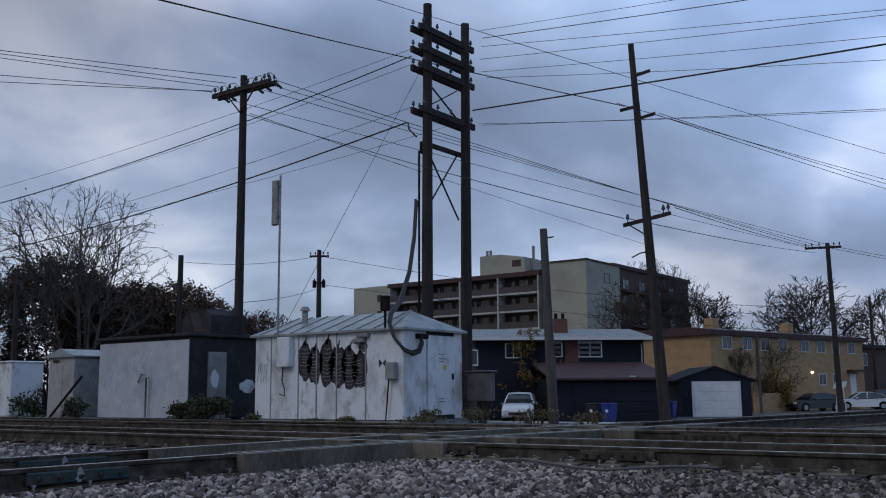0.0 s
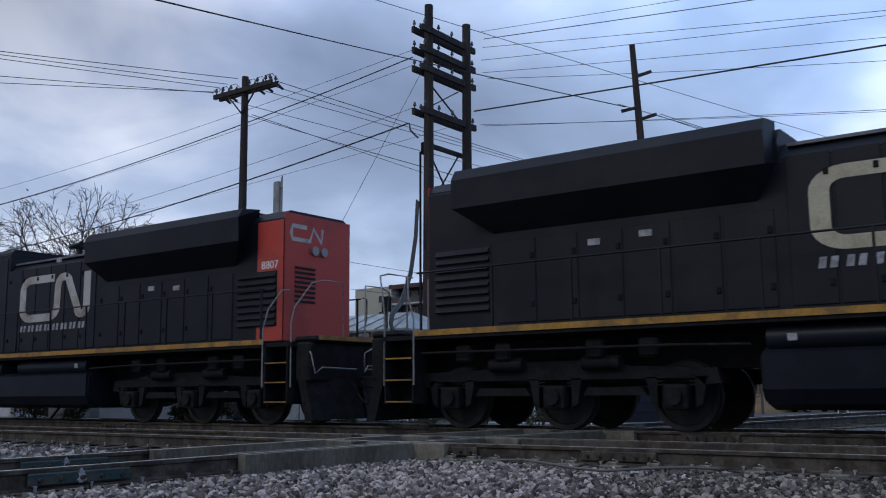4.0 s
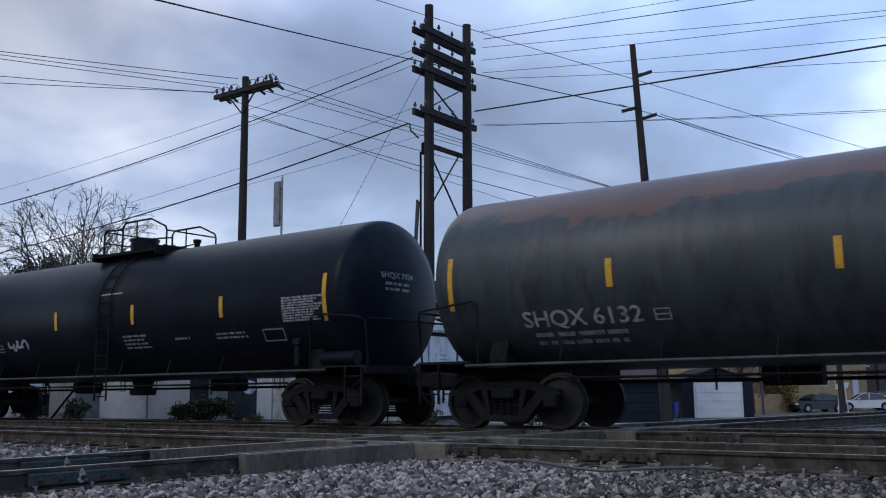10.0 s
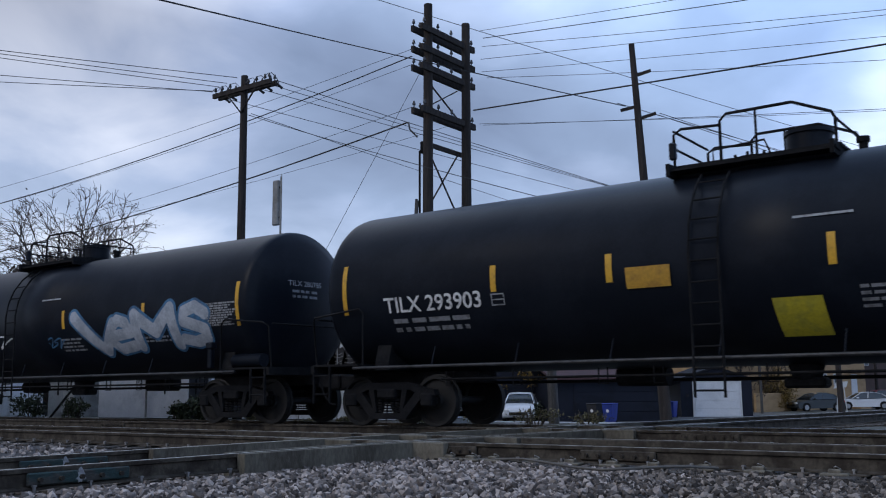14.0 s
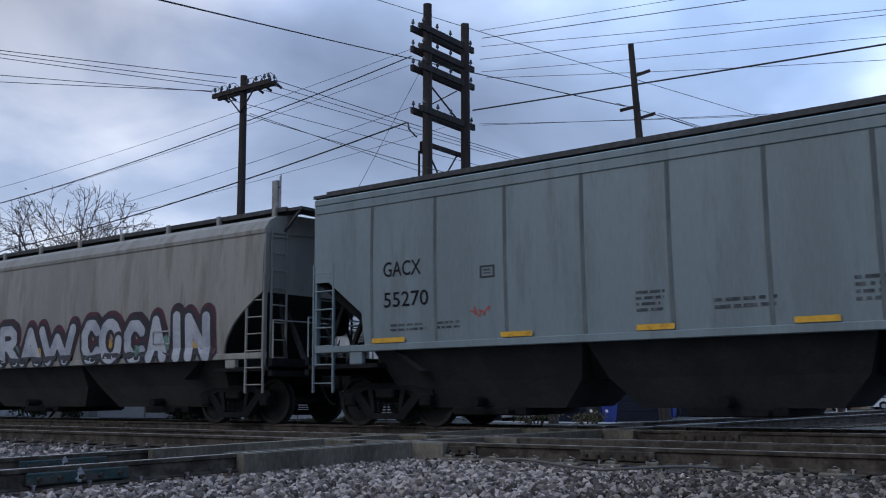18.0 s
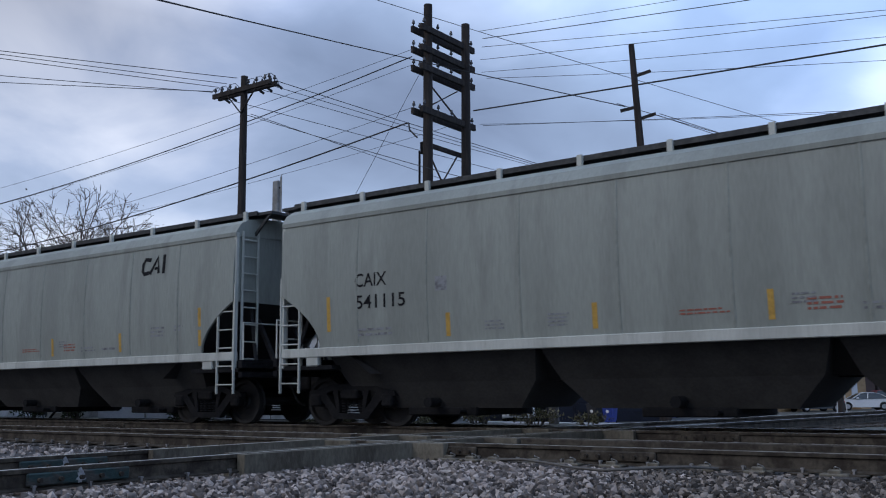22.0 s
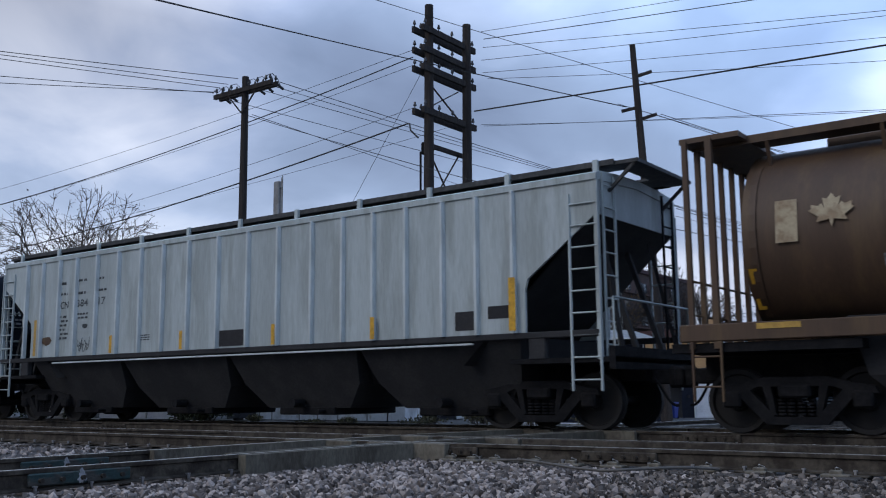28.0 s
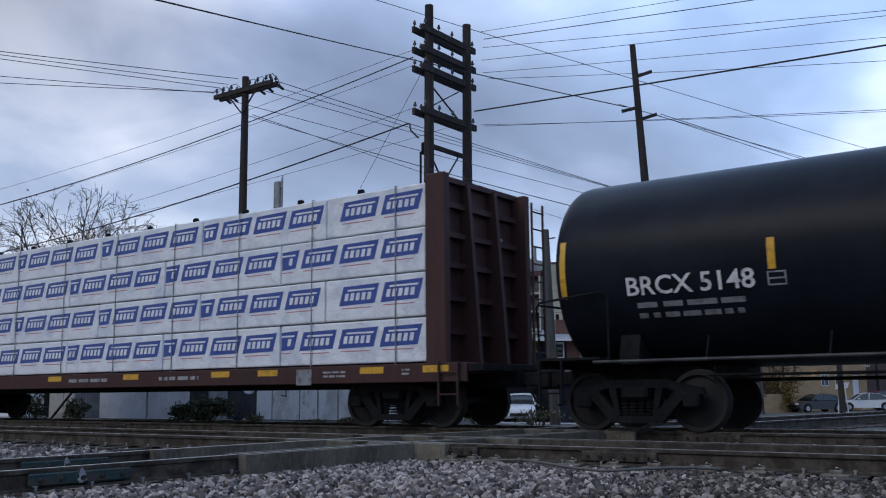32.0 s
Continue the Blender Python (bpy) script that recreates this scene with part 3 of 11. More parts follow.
# -- poles --
def pole(name, x, y, z0, z1, r0, r1, label, lean=(0, 0), material=WOOD, group="utility poles"):
    p = thing(name, pose(x, y, z0), label, "utility pole", group)
    bm = bm_new()
    tube(bm, (0, 0, 0), (lean[0], lean[1], z1 - z0), r0, 12, r1)
    part("shaft", bm, material, p)
    return p


def insulator_mesh():
    bm = bm_new()
    tube(bm, (0, 0, 0), (0, 0, 0.1), 0.018, 6)
    tube(bm, (0, 0, 0.09), (0, 0, 0.15), 0.055, 8, 0.05)
    tube(bm, (0, 0, 0.15), (0, 0, 0.22), 0.04, 8, 0.03)
    return mesh_of("insulator", bm, INSUL)


INSULATOR = insulator_mesh()


def arm(p, a, b, w=0.11, h=0.14, pins=(), name="crossarm", material=None):
    bm = bm_new()
    beam(bm, a, b, w, h)
    ob = part(name, bm, material or WOOD, p)
    a, b = Vector(a), Vector(b)
    for t in pins:
        c = a.lerp(b, t)
        put("insulator", INSULATOR, ob, c.x, c.y, c.z + h / 2)
    return ob


def brace(p, a, b, w=0.05, name="brace"):
    bm = bm_new()
    beam(bm, a, b, w, 0.03)
    part(name, bm, WOOD, p)


def poles():
    # the twin-legged telegraph structure
    p = thing("telegraph_structure", pose(-17.75, 23.5, -0.2), "twin-legged timber telegraph structure with four insulator arms", "utility pole", "utility poles")
    for y, top in ((0, 13.2), (1.9, 13.1)):
        bm = bm_new()
        dx = 0.15 if y else 0.0
        tube(bm, (dx, y, 0), (dx + 0.1, y + 0.02, top), 0.2, 14, 0.14)
        part("leg", bm, WOOD, p)
    for z in (12.3, 11.62, 11.0, 9.6):
        for dx in (-0.16, 0.22):
            arm(p, (dx, -0.5, z), (dx + 0.02, 2.4, z), 0.1, 0.2, (0.03, 0.14, 0.38, 0.46, 0.6, 0.75, 0.88, 0.97) if dx < 0 else (0.05, 0.3, 0.55, 0.8, 0.95))
    arm(p, (-0.16, 0.1, 8.66), (-0.14, 2.4, 8.66), 0.1, 0.14)
    for z0, z1 in ((9.8, 10.8), (6.4, 8.6)):
        brace(p, (-0.1, 0.1, z1), (-0.05, 1.85, z0))
        brace(p, (-0.13, 0.1, z0), (-0.08, 1.85, z1))
    bm = bm_new()
    rbox(bm, -0.35, -0.12, 0.12, 0.42, 8.35, 8.75, 0.03)
    part("junction_box", bm, TRUCK, p)
    bm = bm_new()
    pipe(bm, [(-0.32, 0.02, 0.2), (-0.3, 0.02, 4), (-0.26, 0.0, 8.4)], 0.035)
    part("riser_conduit", bm, TRUCK, p)
    # crossarm pole
    p = pole("utility_pole", -24.4, 21.85, -0.2, 11.55, 0.17, 0.12, "dark timber utility pole with a braced double crossarm")
    for dy in (-0.13, 0.13):
        arm(p, (-1.45, dy, 11.25), (1.45, dy, 11.25), 0.1, 0.16, (0.04, 0.16, 0.3, 0.62, 0.76, 0.9, 0.97))
    for s in (-1, 1):
        brace(p, (s * 0.75, -0.14, 11.2), (0, -0.14, 10.4))
    for x in (-1.35, -1.0, -0.5, 0.4, 0.8, 1.3):
        bm = bm_new()
        pipe(bm, [(x, -0.3, 11.34), (x + 0.02, -0.2, 11.5), (x + 0.03, 0.0, 11.6), (x + 0.03, 0.25, 11.48), (x, 0.4, 11.3)], 0.012, 5)
        part("jumper_wire", bm, WIRE, p)
        bm = bm_new()
        for k in range(3):
            tube(bm, (x, 0.3 + 0.09 * k, 11.28 - 0.03 * k), (x, 0.36 + 0.09 * k, 11.26 - 0.03 * k), 0.05, 7)
        part("strain_insulator", bm, INSUL, p)
    # leaning pole with stand-off arms
    p = pole("leaning_utility_pole", -10.11, 23.56, -0.25, 9.95, 0.16, 0.08, "weathered timber pole leaning over, with short stand-off arms", (-0.42, -0.3))
    top = lambda z: (-0.42 * z / 10.2, -0.3 * z / 10.2)
    for z, sgn, ln in ((9.3, 1, 0.45), (8.45, -1, 0.45), (8.1, 1, 0.48)):
        x, y = top(z)
        arm(p, (x, y, z), (x + sgn * ln * 0.85, y + sgn * ln * 0.5, z + 0.12 * sgn + 0.02), 0.06, 0.08, (), "stand_off_arm")
    x, y = top(5.35)
    arm(p, (x - 0.55, y - 0.3, 5.2), (x + 0.55, y + 0.3, 5.5), 0.08, 0.1, (0.1, 0.85, 0.95))
    brace(p, (x - 0.4, y - 0.2, 5.2), (x, y, 4.9), 0.03)
    bm = bm_new()
    x, y = top(4.4)
    pipe(bm, [(x, y, 4.5), (x - 0.25, y - 0.1, 4.45), (x - 0.45, y - 0.15, 4.35)], 0.02, 5)
    part("service_drop", bm, WIRE, p)
    # short grey pole, and those farther off
    p = pole("short_pole", -12.69, 22.3, -0.25, 4.95, 0.14, 0.1, "short grey timber pole with a small bracket", (-0.12, -0.08), WOODGREY)
    brace(p, (-0.1, -0.05, 4.95), (0.12, 0.05, 4.98), 0.04, "bracket")
    p = pole("far_utility_pole", -41.65, 43.9, -1.1, 9.6, 0.2, 0.14, "distant timber utility pole with a small crossarm")
    arm(p, (-0.5, -0.35, 10.3), (0.5, 0.35, 10.3), 0.1, 0.12, (0.05, 0.3, 0.7, 0.95))
    arm(p, (-0.3, -0.2, 8.6), (0.3, 0.2, 8.6), 0.1, 0.12, (0.1, 0.9))
    for k in (-1, 1):
        bm = bm_new()
        tube(bm, (0.25 * k, 0.15 * k, 8.3), (0.25 * k, 0.15 * k, 8.75), 0.12, 8)
        part("transformer", bm, TRUCK, p)
    pole("far_utility_pole", -44.65, 35.5, -1.1, 8.6, 0.2, 0.15, "stubby dark pole behind the sheds")
    p = pole("far_utility_pole", -42.8, 24.55, -1.1, 6.4, 0.16, 0.12, "dark pole among bare trees with a crossarm")
    arm(p, (-0.6, -0.2, 7.3), (0.6, 0.2, 7.3), 0.08, 0.1, (0.05, 0.95))
    p = pole("far_utility_pole", -14.2, 57.7, -1.1, 9.0, 0.18, 0.12, "timber street pole with crossarm and lamp bracket", (-0.1, -0.07))
    arm(p, (-1.3, -0.4, 9.85), (0.6, 0.2, 9.85), 0.1, 0.13, (0.03, 0.2, 0.4, 0.8, 0.95))
    pole("far_utility_pole", -20.93, 98.56, -1.2, 9.4, 0.16, 0.12, "far slim pole along the street")
    pole("far_utility_pole", -22.71, 70.05, -1.15, 4.6, 0.1, 0.08, "slim service pole before the tan building", material=WOODGREY)


poles()


# -- overhead wires --
def wire(a, b, sag=0.3, r=0.012, reach=0.0, label="thin black overhead wire sagging between poles"):
    a, b = Vector(a), Vector(b)
    if reach:
        b = a.lerp(b, 1 + reach)
    n = 14
    o = a.copy()
    pts = []
    for k in range(n + 1):
        t = k / n
        q = a.lerp(b, t)
        q.z -= sag * 4 * t * (1 - t)
        pts.append(q - o)
    bm = bm_new()
    pipe(bm, pts, r, 5)
    single("overhead_wire", bm, WIRE, label, "wire", "overhead wires", "", Matrix.Translation(o))


def wires():
    for a, b, sag, r, reach in (
            ((-19.2, 25.1, 11.9), (-21.7, 16.7, 11.9), 0.1, 0.016, 1.6), ((-10.7, 23.1, 8.2), (-19.0, 14.7, 10.5), 0.1, 0.014, 0.8),
            ((-6.9, 36.7, 9.0), (-14.7, 17.9, 10.5), 0.1, 0.009, 0.6), ((-16.4, 24.2, 9.4), (-4.2, 23.4, 8.6), 0.05, 0.024, 1.5),
            ((-16.3, 24.5, 12.1), (-10.3, 25.4, 11.9), 0.05, 0.008, 3), ((-16.6, 25.1, 12.1), (-8.8, 26.3, 11.8), 0.08, 0.013, 2.2),
            ((-16.9, 25.5, 12.0), (-5.0, 28.1, 11.2), 0.05, 0.009, 1.2), ((-16.7, 25.1, 11.4), (-4.9, 27.8, 11.0), 0.12, 0.009, 1.2),
            ((-16.4, 24.7, 10.8), (-4.7, 26.1, 9.8), 0.12, 0.008, 1.2), ((-16.6, 25.3, 10.8), (-4.9, 27.2, 9.6), 0.2, 0.008, 1.2),
            ((-17.1, 25.8, 9.4), (-5.2, 28.1, 8.4), 0.1, 0.009, 1.2), ((-17.1, 25.6, 9.4), (-5.4, 27.4, 8.3), 0.2, 0.007, 1.2),
            ((-18.3, 23.5, 11.4), (-44.4, 24.3, 10.2), 0.45, 0.02, 0.25), ((-18.1, 23.2, 11.5), (-43.1, 23.6, 10.6), 0.3, 0.008, 0.25),
            ((-17.9, 23.0, 10.9), (-43.7, 24.0, 10.0), 0.35, 0.008, 0.25), ((-18.6, 23.6, 9.25), (-45.3, 24.9, 7.9), 0.4, 0.026, 0.2),
            ((-17.9, 23.0, 9.5), (-44.0, 24.2, 8.4), 0.35, 0.008, 0.25), ((-17.9, 25.4, 9.5), (-44.0, 26.2, 8.9), 0.35, 0.007, 0.25),
            ((-23.1, 22.1, 11.2), (-14.9, 57.2, 8.75), 0.1, 0.014, 0), ((-23.6, 22.1, 11.2), (-14.5, 57.3, 8.75), 0.1, 0.012, 0),
            ((-24.0, 22.1, 11.1), (-13.9, 57.5, 8.75), 0.1, 0.012, 0), ((-25.8, 22.0, 11.1), (-15.3, 57.1, 8.75), 0.1, 0.012, 0),
            ((-24.4, 22.0, 10.2), (-11.0, 23.4, 5.2), 0.1, 0.012, 0), ((-24.5, 21.6, 11.45), (-27.8, 14.9, 11.3), 0.1, 0.013, 2.5),
            ((-24.9, 21.5, 11.3), (-27.9, 14.9, 11.22), 0.1, 0.012, 2.5), ((-25.3, 21.5, 11.25), (-28.3, 15.0, 11.22), 0.1, 0.012, 2.5),
            ((-25.8, 21.6, 11.2), (-28.8, 15.4, 10.85), 0.1, 0.012, 2.5), ((-25.78, 21.72, 11.25), (-29.2, 15.8, 10.8), 0.1, 0.012, 2.5),
            ((-17.85, 23.4, 10.8), (-22.3, 22.1, 3.0), 0.0, 0.008, 0.405), ((-41.6, 44.0, 9.2), (-25.1, 60.6, 7.0), 0.6, 0.014, 0.4),
            ((-41.6, 43.8, 9.2), (-44.4, 35.6, 8.2), 0.3, 0.014, 0), ((-24.2, 22.0, 10.2), (-29.3, 66.0, 11.4), 0.1, 0.012, 0),
            ((-41.6, 43.9, 7.4), (-26.0, 62.0, 5.6), 0.4, 0.014, 0.8), ((-10.0, 23.6, 7.95), (-7.1, 37.7, 8.0), 0.12, 0.01, 1.0),
            ((-9.9, 23.5, 7.95), (-6.9, 36.8, 8.0), 0.12, 0.01, 1.0), ((-10.9, 23.0, 8.3), (-7.6, 37.0, 8.5), 0.12, 0.01, 1.0),
            ((-9.7, 23.8, 5.4), (-14.6, 57.0, 8.6), 0.1, 0.012, 0), ((-10.8, 23.2, 5.15), (-14.8, 57.0, 8.4), 0.1, 0.012, 0),
            ((-13.9, 57.5, 8.75), (-10.4, 69.0, 8.6), 0.1, 0.014, 1.5), ((-14.4, 57.4, 8.75), (-11.0, 69.0, 8.6), 0.1, 0.014, 1.5),
            ((-24.4, 22.0, 4.6), (-44.65, 35.5, 5.9), 0.1, 0.012, 0), ((-24.4, 21.9, 3.65), (-41.6, 43.9, 7.2), 0.15, 0.012, 0)):
        wire(a, b, sag, r, reach)
    # the heavy cable from the telegraph structure to the bungalow
    bm = bm_new()
    pts = [(-17.95, 23.3, 8.6), (-18.25, 23.3, 8.9), (-18.45, 23.5, 9.2), (-18.6, 23.6, 9.25)]
    pipe(bm, [Vector(q) - Vector(pts[0]) for q in pts], 0.03, 6)
    single("cable_loop", bm, WIRE, "heavy black cable looping off the telegraph structure", "cable", m=Matrix.Translation(pts[0]))
    bm = bm_new()
    pts = [(-18.0, 23.3, 6.6), (-17.85, 23.0, 5.4), (-17.5, 22.3, 4.2), (-16.8, 21.0, 3.2), (-16.25, 19.9, 2.75), (-15.98, 19.5, 2.45), (-15.75, 19.42, 2.05), (-15.5, 19.5, 1.75), (-15.42, 19.75, 1.65),
           (-15.42, 20.05, 1.72), (-15.44, 20.2, 1.95), (-15.5, 20.22, 2.1)]
    for d in (0, 0.07):
        pipe(bm, [Vector(q) - Vector(pts[0]) + Vector((d, -d * 0.4, -d * 0.9)) for q in pts], 0.042, 6)
    single("signal_cable", bm, WIRE, "thick black cable drooping to the white bungalow", "cable", m=Matrix.Translation(pts[0]))


wires()


# -- railway sheds --
def bungalow():
    x0, x1, y0, y1, zb, ze = -21.12, -15.57, 19.6, 22.25, -0.12, 2.3
    t = thing("signal_bungalow", pose(0, 0, 0), "white steel signal bungalow with black graffiti and a grey roof", "shed")
    bm = bm_new()
    box(bm, x0 + 0.03, x1 - 0.03, y0 + 0.03, y1, zb, ze)
    part("frame", bm, DARKWALL, t)
    edges = [x0, -20.45, -19.35, -18.65, -17.9, -16.85, x1]
    for a, b in zip(edges, edges[1:]):
        bm = bm_new()
        rbox(bm, a + 0.012, b - 0.012, y0, y0 + 0.04, zb + 0.02, ze - 0.01, 0.008)
        part("wall_panel", bm, WALLWHITE, t)
        if a > x0:
            bm = bm_new()
            rbox(bm, a - 0.02, a + 0.02, y0 - 0.018, y0 + 0.01, zb + 0.02, ze - 0.01, 0.006)
            part("panel_rib", bm, GREYWALL, t)
    bm = bm_new()
    rbox(bm, x1 - 0.04, x1, y0 + 0.002, y0 + 1.0, zb + 0.02, ze - 0.01, 0.008)
    part("end_panel", bm, WALLWHITE, t)
    bm = bm_new()
    rbox(bm, x1 - 0.04, x1, y0 + 2.3, y1, zb + 0.02, ze - 0.01, 0.008)
    part("end_panel", bm, WALLWHITE, t)
    bm = bm_new()
    rbox(bm, x1 - 0.02, x1 + 0.03, y0 + 1.02, y0 + 2.28, zb + 0.12, ze - 0.16, 0.01)
    d = part("door", bm, WALLWHITE, t)
    bm = bm_new()
    rbox(bm, x1 + 0.03, x1 + 0.08, y0 + 2.1, y0 + 2.16, 0.95, 1.12, 0.01)
    part("latch", bm, TRUCK, d, "dark door latch")
    for z, w in ((1.62, 0.2), (1.5, 0.26), (1.42, 0.2), (0.42, 0.2), (0.34, 0.22)):
        bm = bm_new()
        box(bm, x1 + 0.03, x1 + 0.034, y0 + 1.5, y0 + 1.5 + w * 1.3, z, z + 0.03)
        part("notice", bm, GREYWALL, d, "small grey notice")
    bm = bm_new()
    box(bm, x1 + 0.03, x1 + 0.034, y0 + 1.7, y0 + 1.85, 1.22, 1.34)
    part("notice", bm, PATCH_Y, d, "small yellow notice")
    # hipped roof with standing seams
    bm = bm_new()
    o = 0.12
    A = [(x0 - o, y0 - o, ze), (x1 + o, y0 - o, ze), (x1 + o, y1 + o, ze), (x0 - o, y1 + o, ze)]
    R = [(x0 + 0.5, 20.9, ze + 0.55), (x1 - 0.75, 20.9, ze + 0.55)]
    B = [(x, y, z - 0.06) for x, y, z in A]
    V = {q: bm.verts.new(q) for q in A + R + B}
    for f in ((A[0], A[1], R[1], R[0]), (A[1], A[2], R[1]), (A[2], A[3], R[0], R[1]), (A[3], A[0], R[0]), (B[3], B[2], B[1], B[0])):
        bm.faces.new([V[q] for q in f])
    for i in range(4):
        j = (i + 1) % 4
        bm.faces.new((V[A[i]], V[B[i]], V[B[j]], V[A[j]]))
    rf = part("roof", bm, ROOFGREY, t)
    for k in range(9):
        x = x0 + 0.3 + 0.62 * k
        xr = min(max(x + 0.12, R[0][0]), R[1][0])
        bm = bm_new()
        beam(bm, (x, y0 - o, ze + 0.01), (xr, 20.9, ze + 0.56), 0.035, 0.04)
        part("roof_seam", bm, ROOFGREY, rf)
    bm = bm_new()
    tube(bm, (-19.9, 20.4, ze + 0.3), (-19.9, 20.4, ze + 0.72), 0.09, 12)
    tube(bm, (-19.9, 20.4, ze + 0.72), (-19.9, 20.4, ze + 0.84), 0.16, 12, 0.1)
    part("roof_vent", bm, GREYWALL, t)
    # fittings on the long wall
    bm = bm_new()
    rbox(bm, -16.05, -15.75, y0 - 0.18, y0, 0.95, 1.4, 0.02)
    part("meter_box", bm, GREYWALL, t, "brownish grey meter box")
    bm = bm_new()
    pipe(bm, [(-15.98, y0 - 0.1, 0.95), (-16.02, y0 - 0.1, 0.5), (-16.1, y0 - 0.08, -0.1)], 0.02)
    part("conduit", bm, TRUCK, t)
    bm = bm_new()
    rbox(bm, -20.05, -19.55, y0 - 0.2, y0, 1.35, 2.2, 0.02)
    part("vent_hood", bm, WALLWHITE, t, "white box vent hood")
    bm = bm_new()
    pipe(bm, [(-19.85, y0 - 0.12, 1.35), (-19.85, y0 - 0.15, 0.95), (-19.7, y0 - 0.2, 0.75), (-19.75, y0 - 0.15, 0.55), (-19.95, y0 - 0.15, 0.6)], 0.018)
    part("hose_bib", bm, TRUCK, t)
    for x, z in ((-16.9, 2.08), (-17.05, 1.95)):
        bm = bm_new()
        rbox(bm, x - 0.14, x + 0.2, y0 - 0.14, y0, z, z + 0.12, 0.02)
        tube(bm, (x - 0.12, y0 - 0.16, z + 0.03), (x - 0.12, y0 - 0.02, z + 0.03), 0.06, 10)
        part("wall_lamp", bm, GREYWALL, t, "small wall lamp")
    bm = bm_new()
    for s in (-1, 1):
        quad(bm, (-16.27, y0 - 0.004, 1.38), (-16.27 + s * 0.12, y0 - 0.004, 1.38 + 0.12), (-16.27 + s * 0.13, y0 - 0.004, 1.38), (-16.27 + s * 0.12, y0 - 0.004, 1.38 - 0.12))
    part("bow_tie_mark", bm, SPRAY_AND_MOUTH_BLACK, t, "black bow-tie shaped mark")
    bm = bm_new()
    rbox(bm, -15.2 - 0.4, -15.2 - 0.2, 20.1, 20.5, 2.02, 2.16, 0.03)
    part("cable_gland", bm, TRUCK, t)
    bm = bm_new()
    beam(bm, (-16.1, 19.5, 2.3), (-16.1, 19.5, 2.85), 0.05)
    rbox(bm, -16.22, -15.98, 19.42, 19.58, 2.75, 3.15, 0.02)
    part("roof_junction_box", bm, TRUCK, t)
    # graffiti: fat lobes crossed by pale scratches
    at = lambda u, w, l=0.006: (u, y0 - l, w)
    rnd = random.Random(4)
    spec = ((-19.1, 1.52, 0.27, 0.52), (-18.72, 1.38, 0.3, 0.5), (-18.25, 1.45, 0.3, 0.62), (-17.85, 1.34, 0.34, 0.56), (-17.42, 1.3, 0.32, 0.55), (-17.08, 1.2, 0.28, 0.5), (-16.95, 1.84, 0.15, 0.14))
    for i, (u, w, ru, rw) in enumerate(spec):
        bm = bm_new()
        disc(bm, at, u, w, ru, rw, 22, 0.14, i)
        if i < 6:
            quad(bm, at(u - 0.1, w + rw * 0.8), at(u + 0.02, w + rw * 0.8), at(u + 0.08, w + rw + 0.16), at(u + 0.05, w + rw + 0.16))
        g = part("graffiti_lobe", bm, SPRAY_AND_MOUTH_BLACK, t, "black sprayed lobe")
        bm = bm_new()
        for k in range(9):
            z = w - rw * 0.8 + rw * 1.6 * k / 9 + rnd.uniform(-0.02, 0.02)
            half = ru * 0.8 * math.sqrt(max(0.05, 1 - ((z - w) / rw) ** 2)) * rnd.uniform(0.4, 0.95)
            ribbon(bm, lambda a, b: at(a, b, 0.009), [(u - half, z), (u, z - 0.03), (u + half, z + 0.01)], 0.014)
        tagged(part("scratch_lines", bm, GREYWALL, g, "pale scratch lines"), kind="stuff")
    bm = bm_new()
    for u0, u1, w0, w1, sd in ((-21.0, -20.6, 0.9, 1.7, 1), (-20.4, -19.95, 1.2, 1.6, 2)):
        scribble(bm, at, u0, u1, w0, w1, sd, 0.012, 7)
    part("scratched_tag", bm, FADELET, t, "thin scratched tags")
    # plinth
    bm = bm_new()
    box(bm, x0 - 0.1, x1 + 0.1, y0 - 0.05, y1 + 0.1, -0.35, zb)
    part("plinth", bm, GREYWALL, t)




